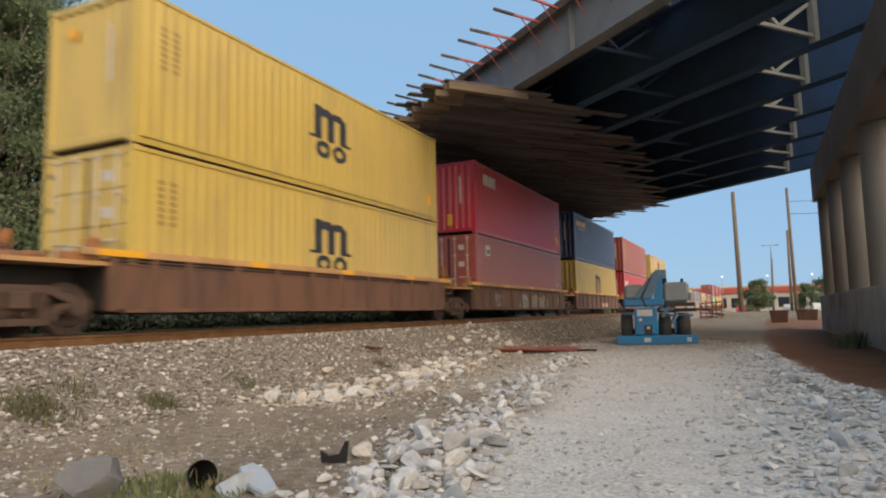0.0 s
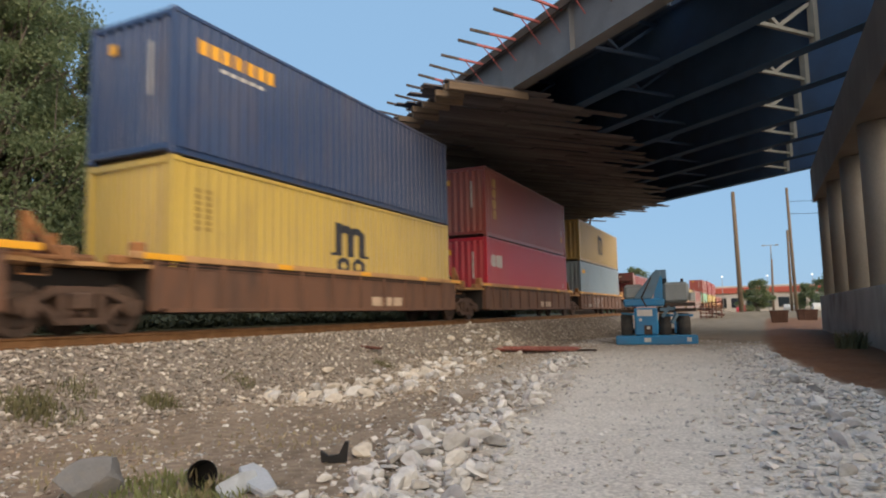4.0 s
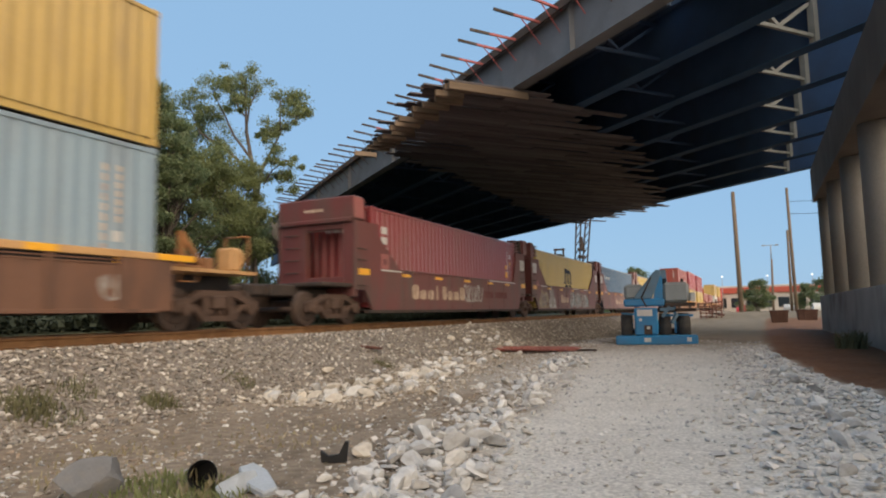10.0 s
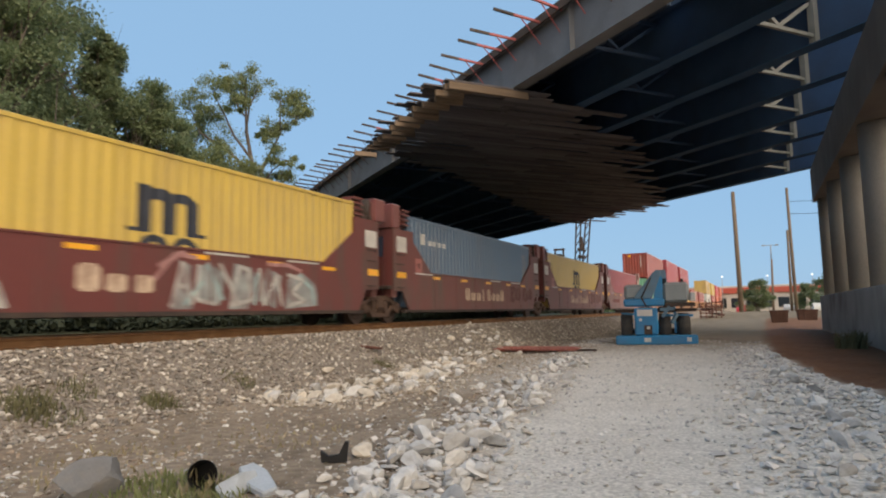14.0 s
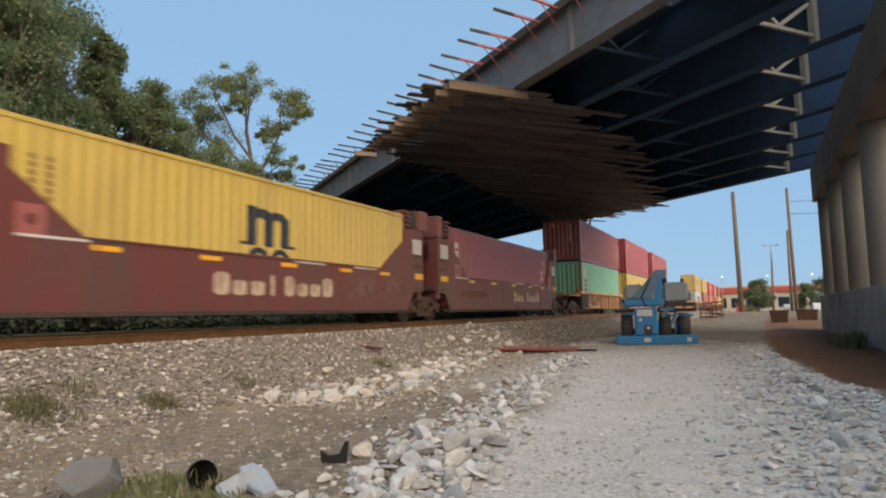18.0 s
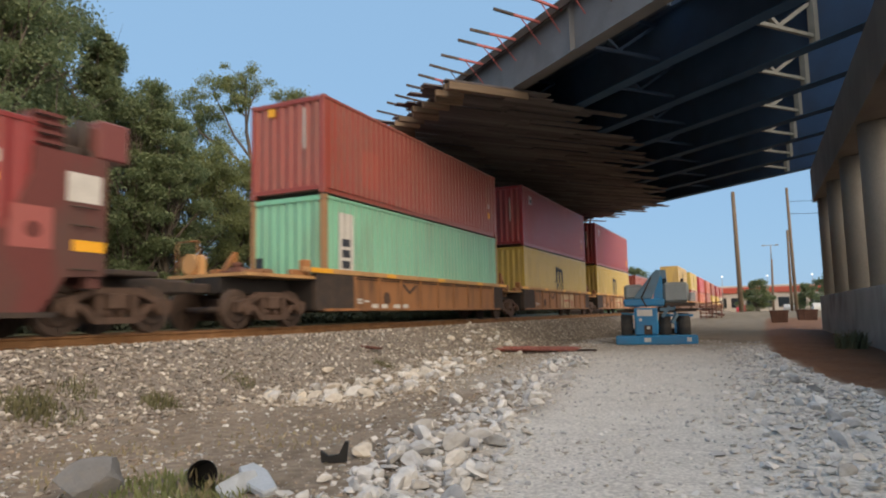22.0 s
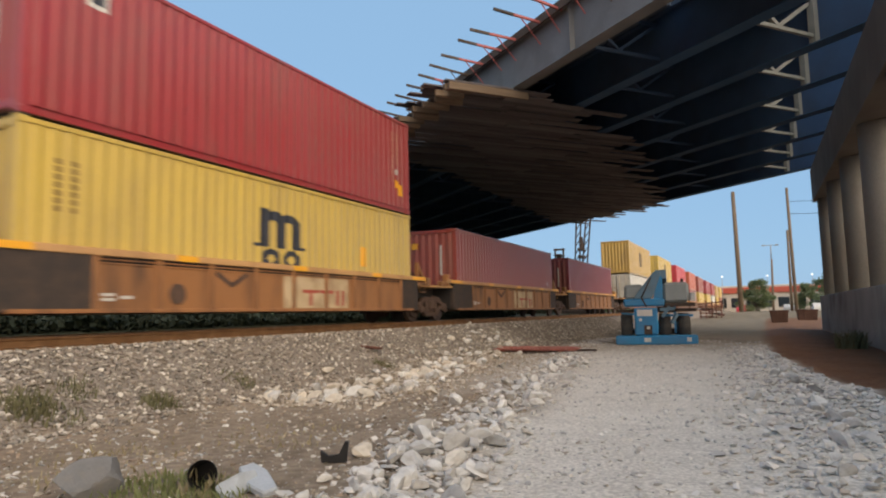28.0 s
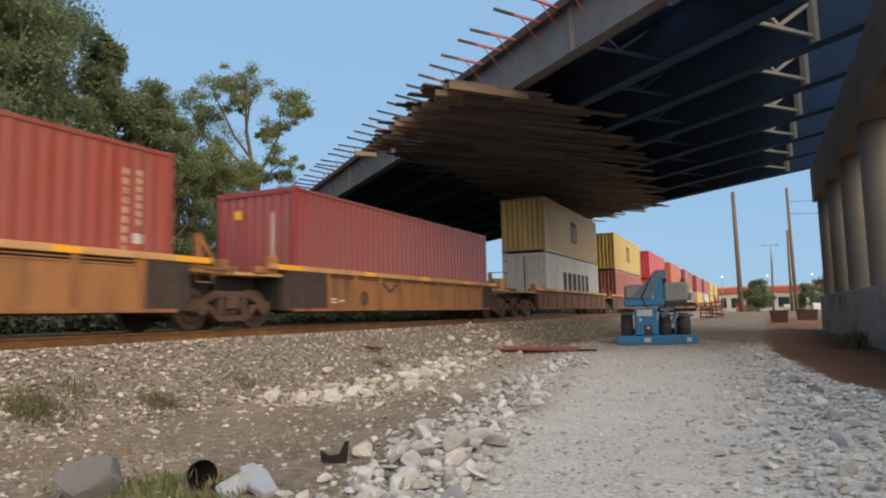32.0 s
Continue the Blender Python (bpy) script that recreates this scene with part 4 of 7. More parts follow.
def draw_marks(t, marks, h):
    for mk in marks.split():
        if mk == "emblem":
            block_emblem(t, h)
            for a in (0.60, 0.88):
                side_mark(t, "lettering", letter_column(a, a + 0.13, 1.5, 2.38, 7), "faint_mark", h, "faded brown upright code")
        elif mk == "cai":
            side_mark(t, "emblem", pebble_rects(0.95, 1.45, h - 0.85, h - 0.38) + pebble_rects(1.5, 1.98, h - 0.85, h - 0.38) + [(2.06, 2.26, h - 0.85, h - 0.38)], "white_mark", h, "white block logo")
        elif mk == "cai_low":
            side_mark(t, "emblem", pebble_rects(0.5, 1.0, 1.68, 2.2) + pebble_rects(1.05, 1.5, 1.68, 2.2) + [(1.56, 1.76, 1.68, 2.2)], "white_mark", h, "white block logo")
        elif mk == "gold":
            for z in (2.12, 1.67, 1.22, 0.77):
                side_mark(t, "emblem", pebble_rects(0.8, 1.25, z, z + 0.38), "gold_mark", h, "faded gold rounded block")
        elif mk == "strip":
            side_mark(t, "white_strip", [(0.62, 1.35, 0.2, 2.5)], "white_mark", h, "white upright sign strip")
            bm = bmesh.new()
            for a, b, c, e in letter_column(0.8, 1.15, 0.45, 1.9, 5):
                corrugated(bm, a, b, c, e, C_HALF - 0.004, DEEP)
            part("lettering", bm, M["dark_mark"], t, "dark blue upright lettering blocks")
            end_mark(t, "vent_plate", [(-1.0, -0.78, 1.0, 1.35)], "dark_mark")
        elif mk == "tec":
            side_mark(t, "lettering", letter_column(0.55, 0.88, 1.55, 2.45, 3), "white_mark", h)
        elif mk == "banner":
            side_mark(t, "lettering", letter_row(0.6, 3.0, h - 0.75, h - 0.45, 7), "yellow_mark", h, "yellow lettering blocks")
            side_mark(t, "lettering", letter_row(1.2, 2.6, h - 0.95, h - 0.87, 5), "white_mark", h)
        elif mk == "wide":
            side_mark(t, "lettering", letter_row(3.3, 9.6, 0.9, 2.0, 6), "dark_mark", h, "dark lettering blocks")
        elif mk == "square":
            side_mark(t, "logo", [(1.05, 1.45, h - 0.8, h - 0.38)], "white_mark", h, "small white logo square")
            bm = bmesh.new()
            corrugated(bm, 1.12, 1.38, h - 0.72, h - 0.56, C_HALF - 0.004, DEEP)
            part("logo_bar", bm, M["dark_mark"], t)
        elif mk == "codes":
            side_mark(t, "code", letter_column(11.38, 11.46, 1.45, h - 0.42, 7) + letter_column(11.1, 11.18, 0.95, h - 0.42, 9), "cream_mark", h, "faded upright code")
            side_mark(t, "sticker", [(11.32, 11.55, 0.72, 0.95)], "yellow_mark", h, "yellow warning sticker")
            side_mark(t, "placard", [(11.32, 11.52, 1.12, 1.3)], "white_mark", h)
        elif mk == "swirl":
            side_mark(t, "logo", [(0.9, 1.3, 2.05, 2.4)], "white_mark", h, "small white logo shape")
            side_mark(t, "lettering", letter_row(1.5, 2.9, 2.05, 2.22, 4), "white_mark", h)
        elif mk == "amberlogo":
            side_mark(t, "logo", [(0.45, 1.25, 2.15, 2.38)], "yellow_mark", h, "small amber logo bar")
        elif mk == "patches":
            side_mark(t, "repair_patch", [(1.75, 2.72, 0.42, 1.5)], "patch_red", h, "fresher red repair patch")
            side_mark(t, "repair_patch", [(5.6, 6.15, 0.2, 0.88)], "patch_red", h, "fresher red repair patch")
        elif mk == "tall":
            side_mark(t, "sticker", [(9.34, 9.64, 1.13, 1.67)], "yellow_mark", h, "tall yellow sticker")
        elif mk == "tecside":
            side_mark(t, "code", [(11.2, 11.3, 1.35, 2.45)], "white_mark", h, "faded white upright code")
            side_mark(t, "placard", [(11.42, 11.62, 2.12, 2.32)], "white_mark", h)
            for y, z, w in ((11.45, 1.85, 0.15), (10.95, 1.66, 0.18), (10.9, 1.3, 0.28)):
                side_mark(t, "sticker", [(y, y + w, z, z + w * 0.85)], "yellow_mark", h, "yellow warning sticker")
        elif mk == "tape":
            side_mark(t, "sticker", [(11.45, 11.75, 0.5, 0.85)], "yellow_mark", h, "yellow height sticker")
        elif mk == "endcode":
            end_mark(t, "code", [(0.55, 0.62, 1.2, 2.3)], "white_mark")
            end_mark(t, "sticker", [(-0.62, -0.38, 2.2, 2.42)], "yellow_mark", "yellow warning sticker")
        elif mk == "endtext":
            end_mark(t, "lettering", [(-0.35 + 0.27 * k, -0.15 + 0.27 * k, 2.2, 2.45) for k in range(3)], "white_mark", "white lettering blocks")
        elif mk == "endtop":
            end_mark(t, "sticker", [(-0.98, -0.76, 2.1, 2.5)], "yellow_mark", "yellow height sticker")
            end_mark(t, "code", [(0.55, 0.6, 1.2, 2.3)], "white_mark")
        elif mk == "enddecals":
            end_mark(t, "sticker", [(0.0, 0.22, 0.35, 0.8)], "yellow_mark", "yellow height sticker")
            end_mark(t, "code", [(0.55, 0.62, 1.2, 2.3)], "white_mark")


def bogie(parent, y):
    """Three-piece freight truck under the wagon at y; wheelsets turn."""
    b = part("truck", cached("bolster", M["truck_steel"], lambda bm: rbox(bm, -1.1, 1.1, -0.2, 0.2, 0.42, 0.70, 0.03)), None, parent, "rusty freight truck", at=pose(0, y, 0))

    def side_frame(bm):
        # cast frame with a window in which the springs stand
        prism(bm, [(-1.14, 0.36), (-1.14, 0.58), (-0.74, 0.66), (-0.5, 0.80), (0.5, 0.80), (0.74, 0.66), (1.14, 0.58), (1.14, 0.36), (0.76, 0.40), (0.74, 0.54), (0.42, 0.68), (-0.42, 0.68), (-0.74, 0.54), (-0.76, 0.40)], -0.07, 0.07, "x")
        prism(bm, [(-0.78, 0.52), (-0.42, 0.18), (0.42, 0.18), (0.78, 0.52), (0.62, 0.52), (0.36, 0.29), (-0.36, 0.29), (-0.62, 0.52)], -0.07, 0.07, "x")
        for s in (-1, 1):
            box(bm, -0.07, 0.07, s * 0.34 - 0.06, s * 0.34 + 0.06, 0.28, 0.69)
            tube(bm, (-0.05, s * 0.12, 0.28), (-0.05, s * 0.12, 0.46), 0.085, seg=10)
            tube(bm, (0.02, s * 0.9, 0.425), (0.15, s * 0.9, 0.425), 0.13, seg=14)
            tube(bm, (0.15, s * 0.9, 0.425), (0.17, s * 0.9, 0.425), 0.08, seg=10)
    frame_me = cached("side_frame", M["truck_steel"], side_frame)
    for x, turn in ((1.0, 0), (-1.0, 180)):
        part("side_frame", frame_me, None, b, at=pose(x, 0, 0, 0, 0, turn))

    def wheelset(bm):
        tube(bm, (-0.95, 0, 0), (0.95, 0, 0), 0.075, seg=10)
        for s in (-1, 1):
            tube(bm, (s * 0.69, 0, 0), (s * 0.72, 0, 0), 0.455, seg=28)
            tube(bm, (s * 0.72, 0, 0), (s * 0.83, 0, 0), 0.425, 0.418, seg=28)
            tube(bm, (s * 0.825, 0, 0), (s * 0.85, 0, 0), 0.30, 0.26, seg=20)
            tube(bm, (s * 0.83, 0, 0), (s * 0.9, 0, 0), 0.13, seg=12)
            for k in range(4):
                a = k * math.pi / 2
                box(bm, s * 0.832 - 0.008, s * 0.832 + 0.008, math.cos(a) * 0.33 - 0.03, math.cos(a) * 0.33 + 0.03, math.sin(a) * 0.33 - 0.03, math.sin(a) * 0.33 + 0.03)
    me = cached("wheelset", M["tread"], wheelset)
    for yy in (-0.9, 0.9):
        ob = part("wheelset", me, None, b, "worn steel wheelset", at=pose(0, yy, 0.425))
        WHEELSETS.append((ob, yy))
    return b


def scrawl(bm, x, areas, seed):
    """One looping sprayed stroke for each area (y0, y1, z0, z1) of a side at x."""
    rng = random.Random(seed)
    for y0, y1, z0, z1 in areas:
        n = max(24, int((y1 - y0) * 26))
        pts = []
        for k in range(n + 1):
            f, a = k / n, k * 0.62 + rng.uniform(-0.15, 0.15)
            r = (z1 - z0) * 0.42 * rng.uniform(0.75, 1.1)
            pts.append(Vector((y0 + 0.2 + (y1 - y0 - 0.4) * f + math.cos(a) * r * 0.55, (z0 + z1) / 2 + math.sin(a) * r)))
        last = None
        for k, p in enumerate(pts):
            d = pts[min(k + 1, n)] - pts[max(k - 1, 0)]
            side = Vector((-d.y, d.x)).normalized() * rng.uniform(0.02, 0.06)
            e = x + 0.0012 * (k % 5) / 5 + k * 0.00004
            pair = [bm.verts.new((e, p.x + side.x, p.y + side.y)), bm.verts.new((e, p.x - side.x, p.y - side.y))]
            if last:
                bm.faces.new((last[0], pair[0], pair[1], last[1]))
            last = pair


def well_car(color, first=False, last=False, logo="", drop=0.0, length=12.95, gap=15.6):
    """An open well wagon for containers; origin at rail level under its container's near end."""
    mat, top = M[color], M["top_orange"]
    name = {"car_brown": "rust-brown", "car_tan": "dirty ochre"}[color]
    t = thing("well_wagon", f"{name} steel container well wagon with orange sill edges", "railway wagon", group="well wagons of the train")
    y0, y1 = -0.38, length - 0.38
    zt, zb = 1.43, 0.36
    for s in (1, -1):
        turn = pose(0, 0, 0) if s > 0 else pose(0, y0 + y1, 0, 0, 0, 180)
        part("side_sheet", cached((f"side_sheet", length), mat, lambda bm: box(bm, 1.215, 1.235, y0 + 1.66, y1 - 1.04, zb + 0.07, zt - 0.25)), None, t, at=turn)
        if color == "car_tan":
            part("end_sheet", cached("end_sheet", M["grime"], lambda bm: rbox(bm, 1.1, 1.262, 0, 1.66, zb + 0.02, zt - 0.1, 0.02)), None, t, "grimy end sheet", at=turn @ pose(0, y0, 0))
        else:
            part("end_sheet", cached("plain_end_sheet", mat, lambda bm: rbox(bm, 1.12, 1.236, 0.1, 1.67, zb + 0.07, zt - 0.25, 0.01)), None, t, at=turn @ pose(0, y0, 0))
            part("end_post", cached("end_post", mat, lambda bm: rbox(bm, 1.1, 1.272, 0, 0.16, zb + 0.02, zt - 0.11, 0.02)), None, t, at=turn @ pose(0, y0, 0))
            part("rib", cached("rib", mat, lambda bm: rbox(bm, 1.225, 1.275, -0.055, 0.055, zb + 0.07, zt - 0.1, 0.01)), None, t, at=turn @ pose(0, y0 + 0.9, 0))
        part("end_sheet", cached("short_end_sheet", M["grime"] if color == "car_tan" else mat, lambda bm: rbox(bm, 1.1, 1.262, 0, 1.04, zb + 0.02, zt - 0.1, 0.02)), None, t, "grimy dark end sheet", at=turn @ pose(0, y1 - 1.04, 0))
        part("top_sill", cached(("top_sill", length), top, lambda bm: rbox(bm, 1.2, 1.285, y0 - 0.5, y1 + 0.5, zt - 0.125, zt, 0.012)), None, t, "worn orange top sill", at=turn)
        part("bottom_sill", cached(("bottom_sill", length), mat, lambda bm: rbox(bm, 1.14, 1.265, y0 + 0.3, y1 - 0.3, zb, zb + 0.075, 0.01)), None, t, at=turn)
        part("vent_rail", cached(("vent_rail", length), mat, lambda bm: (rbox(bm, 1.2, 1.25, y0 + 0.2, y1 - 0.5, zt - 0.19, zt - 0.165, 0.004), rbox(bm, 1.2, 1.25, y0 + 0.2, y1 - 0.5, zt - 0.255, zt - 0.225, 0.004))), None, t, at=turn)
        # Black strip that stands in for the shade inside the vent slots.
        part("slot_backing", cached(("slot_backing", length), M["gap_black"], lambda bm: box(bm, 1.19, 1.21, y0 + 0.2, y1 - 0.2, zt - 0.25, zt - 0.115)), None, t, at=turn)
        rib = cached("rib", mat, lambda bm: rbox(bm, 1.225, 1.275, -0.055, 0.055, zb + 0.07, zt - 0.1, 0.01))
        n = 9
        for k in range(n):
            y = y0 + 1.7 + (y1 - y0 - 2.78) * k / (n - 1)
            part("rib", rib, None, t, at=turn @ pose(0, y, 0))
        if s > 0:
            patch = cached("edge_tape", M["yellow_mark"], lambda bm: box(bm, 1.284, 1.289, -0.32, 0.32, zt - 0.118, zt - 0.006))
            for y, long in ((y0 + 0.2, 1.4), (y0 + 3.6, 0.8), (y0 + 7.0, 0.8), (y1 - 2.5, 0.8), (y1 + 0.05, 1.35)):
                part("edge_tape", patch, None, t, "amber reflective strip", at=pose(0, y, 0) @ Matrix.Diagonal((1, long, 1, 1)))
            if color == "car_tan":
                data_bar = cached("data_bar", M["white_mark"], lambda bm: box(bm, 1.235, 1.2385, 0, 0.25, 0, 0.05))
                for y, z in ((1.45, 0.64), (1.45, 0.56), (1.8, 0.6)):
                    part("data_bar", data_bar, None, t, "small white data bar", at=pose(0, y, z))
                part("stain", cached("round_stain", M["truck_steel"], lambda bm: tube(bm, (1.235, 3.03, 0.7), (1.237, 3.03, 0.7), 0.2, 0.18, 14)), None, t, "round brown stain")
                part("dent", cached("v_dent", M["truck_steel"], lambda bm: (bar(bm, (1.238, 3.98, 1.15), (1.238, 4.42, 0.9), 0.006, 0.1), bar(bm, (1.238, 4.42, 0.9), (1.238, 4.86, 1.15), 0.006, 0.1))), None, t, "dark v-shaped scrape")
            if logo == "red":
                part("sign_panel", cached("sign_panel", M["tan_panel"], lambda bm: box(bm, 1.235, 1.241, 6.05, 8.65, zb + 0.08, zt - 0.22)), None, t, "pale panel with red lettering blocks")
                part("lettering", cached("lettering", M["red_mark"], lambda bm: [box(bm, 1.241, 1.245, a, b, c, e) for a, b, c, e in
                     ((6.75, 7.35, 0.80, 0.88), (7.0, 7.11, 0.5, 0.80), (7.4, 8.0, 0.80, 0.88), (7.65, 7.75, 0.5, 0.80), (8.12, 8.22, 0.5, 0.88), (8.36, 8.46, 0.5, 0.88))]), None, t)
            elif logo == "spray":
                for k, pts in enumerate(([(4.9, 0.5), (5.6, 0.42), (6.2, 0.5), (6.1, 0.85), (5.7, 1.08), (5.2, 1.0), (5.0, 0.75)], [(6.7, 0.46), (9.3, 0.44), (9.4, 0.8), (8.9, 1.06), (7.9, 0.95), (7.3, 1.1), (6.75, 0.95)])):
                    part("pale_patch", cached(("well_patch", k), M["spray_white" if k == 0 else "spray_beige"], lambda bm, pts=pts: prism(bm, pts, 1.235, 1.2362, "x")), None, t, "pale sprayed patch")
                for area, seed in (((1.7, 3.1, 0.45, 1.08), 4), ((10.9, 12.2, 0.5, 1.05), 9), ((4.8, 6.3, 0.42, 1.1), 1), ((6.7, 8.0, 0.45, 1.05), 2), ((7.9, 9.3, 0.45, 1.0), 3)):
                    part("graffiti", cached(("graffiti", seed), M["graffiti"], lambda bm, area=area, seed=seed: scrawl(bm, 1.238, (area,), seed)), None, t, "pale sprayed scrawl")
            elif logo == "tag":
                for k, (a, b, c, e) in enumerate(((0.45, 1.0, 0.52, 0.66), (1.8, 3.0, 0.5, 0.7), (3.5, 4.6, 0.48, 0.66))):
                    part("dusty_panel", cached(("tag_panel", k), M["graffiti"], lambda bm: prism(bm, [(a, c), (b, c + 0.02), (b - 0.04, e), (a + 0.02, e - 0.02)], 1.235, 1.2362, "x")), None, t, "dusty pale panel")
                for k, line in enumerate((((3.35, 1.06), (3.62, 0.99), (3.95, 1.04), (4.2, 1.0)), ((3.4, 0.9), (3.7, 0.84), (3.95, 0.88), (4.1, 0.84)), ((3.42, 0.76), (3.8, 0.7), (4.4, 0.74), (4.62, 0.86)),
                                          ((4.1, 0.8), (4.25, 1.02), (4.5, 1.04), (4.6, 0.84)), ((4.8, 1.06), (4.95, 0.8), (5.25, 0.92)), ((5.95, 1.08), (5.55, 1.04), (5.5, 0.66), (5.9, 0.52)))):
                    part("graffiti", cached(("tag_stroke", k), M["spray_white"], lambda bm, line=line: [bar(bm, (1.238, *p), (1.238, *q), 0.004, 0.075) for p, q in zip(line, line[1:])]), None, t, "pale sprayed stroke")
                part("graffiti", cached(("graffiti", 9), M["graffiti"], lambda bm: scrawl(bm, 1.238, ((10.9, 12.2, 0.5, 1.05),), 9)), None, t, "pale sprayed scrawl")
            elif logo == "plates":
                part("number_plate", cached("number_plate", M["white_mark"], lambda bm: [box(bm, 1.235, 1.24, a, b, 0.42, 0.55) for a, b in ((2.2, 3.05), (3.4, 4.3))]), None, t)
            elif logo == "mark":
                part("lettering", cached(("lettering", 2), M["cream_mark"], lambda bm: [box(bm, 1.235, 1.24, a, b, 0.5, 0.75) for a, b in ((7.0, 7.5), (7.6, 8.1), (8.2, 8.7))]), None, t)
    part("floor_beam", cached(("floor", length), M["grime"], lambda bm: [box(bm, -1.14, 1.14, y, y + 0.35, zb + 0.005, zb + 0.07) for y in np.linspace(y0 + 0.3, y1 - 0.7, 7)]), None, t)
    for y in (y0 + 0.02, y1 - 0.08):
        part("bulkhead", cached("low_bulkhead", M["recess_shade"], lambda bm: box(bm, -1.09, 1.09, 0, 0.06, zb + 0.05, zt - 0.15)), None, t, at=pose(0, y, 0))
    reach = (gap - length) / 2
    for end, yy, outer in ((-1, y0, first), (1, y1, last)):
        r = 2.35 if outer else reach - 0.02
        deck_me = cached(("end_deck", outer, gap, length), top, lambda bm: (
            prism(bm, [(-1.2, 0), (1.2, 0), (0.95 if not outer else 1.15, r), (-0.95 if not outer else -1.15, r)], 1.15, 1.22, "z")))
        # The recess's shade is put into the sill's black colour.
        part("centre_sill", cached(("centre_sill", outer, gap, length), M["recess_shade"], lambda bm: rbox(bm, -0.42, 0.42, 0.02, r, 0.78, 1.145, 0.02)), None, t, "centre sill blackened as deep shade", at=pose(0, yy, 0) if end > 0 else pose(0, yy, 0, 0, 0, 180))
        part("end_deck", deck_me, None, t, "orange-tan end deck", at=pose(0, yy, 0) if end > 0 else pose(0, yy, 0, 0, 0, 180))
        facing = pose(0, yy, 0) if end > 0 else pose(0, yy, 0, 0, 0, 180)
        part("container_guide", cached("guide_post", M["car_tan"], lambda bm: (bar(bm, (1.04, 0.36, 1.2), (1.04, 0.36, 1.92), 0.11, 0.09), bar(bm, (1.04, 0.38, 1.86), (1.04, 0.88, 1.26), 0.09, 0.09), rbox(bm, 0.9, 1.17, 0.86, 1.1, 1.2, 1.44, 0.02), rbox(bm, 0.96, 1.12, 0.1, 0.9, 1.2, 1.28, 0.02))), None, t, at=facing)
        part("container_guide", cached("guide_block", M["car_tan"], lambda bm: (rbox(bm, -1.17, -0.95, 0.1, 0.32, 1.2, 1.62, 0.03), rbox(bm, -1.14, -0.98, 0.32, 0.8, 1.2, 1.36, 0.03))), None, t, at=facing)
        part("air_hose", cached("air_hose", M["gap_black"], lambda bm: [tube(bm, (0.3 + 0.09 * k, 0.25 + 0.1 * k, 1.24 + 0.22 * math.sin(k * 0.52)), (0.39 + 0.09 * k, 0.35 + 0.1 * k, 1.24 + 0.22 * math.sin((k + 1) * 0.52)), 0.028, seg=6) for k in range(6)]), None, t, "black air hose", at=facing)
        part("slack_drum", cached("slack_drum", M["rust_frame"], lambda bm: (tube(bm, (0.72, 0.62, 1.22), (0.72, 0.62, 1.5), 0.24, 0.2, 14), tube(bm, (0.72, 0.62, 1.5), (0.72, 0.62, 1.62), 0.12, 0.1, 10), rbox(bm, 0.4, 1.0, 0.9, 1.02, 1.22, 1.4, 0.02))), None, t, "rusty brown drum and bracket", at=facing)
        part("grab_iron", cached("well_grab_iron", M["car_tan"], lambda bm: (tube(bm, (1.2, 0.2, 0.95), (1.2, 0.62, 0.95), 0.014, seg=6), tube(bm, (1.2, 0.2, 0.95), (1.2, 0.2, 1.2), 0.014, seg=6), tube(bm, (1.2, 0.62, 0.95), (1.2, 0.62, 1.2), 0.014, seg=6))), None, t, at=facing)
        part("brake_valve", cached("brake_valve", M["car_tan"], lambda bm: (rbox(bm, -0.3, 0.25, 0.4, 0.8, 1.2, 1.42, 0.06), tube(bm, (0, 0.9, 1.2), (0, 0.9, 1.4), 0.3, 0.22, 14))), None, t, at=facing)
        if outer:
            part("handrail", cached("handrail", M["car_tan"], lambda bm: (tube(bm, (1.05, 2.2, 1.22), (1.05, 2.2, 2.0), 0.02, seg=6), tube(bm, (0.4, 2.2, 1.22), (0.4, 2.2, 2.0), 0.02, seg=6), tube(bm, (0.4, 2.2, 2.0), (1.05, 2.2, 2.0), 0.02, seg=6))), None, t, at=pose(0, yy, 0) if end > 0 else pose(0, yy, 0, 0, 0, 180))
            part("brake_wheel_box", cached("brake_wheel_box", M["top_orange"], lambda bm: (rbox(bm, 0.62, 1.05, 1.7, 2.0, 1.22, 1.72, 0.04), tube(bm, (0.84, 2.0, 1.5), (0.84, 2.06, 1.5), 0.24, 0.24, 16))), None, t, "tan hand brake housing with wheel", at=facing)
            part("coupler", cached("coupler", M["grime"], lambda bm: (rbox(bm, -0.12, 0.12, 2.2, 3.28, 0.78, 1.0, 0.03), rbox(bm, -0.2, 0.2, 3.0, 3.3, 0.75, 1.05, 0.05))), None, t, at=pose(0, yy, 0) if end > 0 else pose(0, yy, 0, 0, 0, 180))
            bogie(t, yy + end * 1.35)
        elif end > 0:
            bogie(t, yy + reach)
    return t


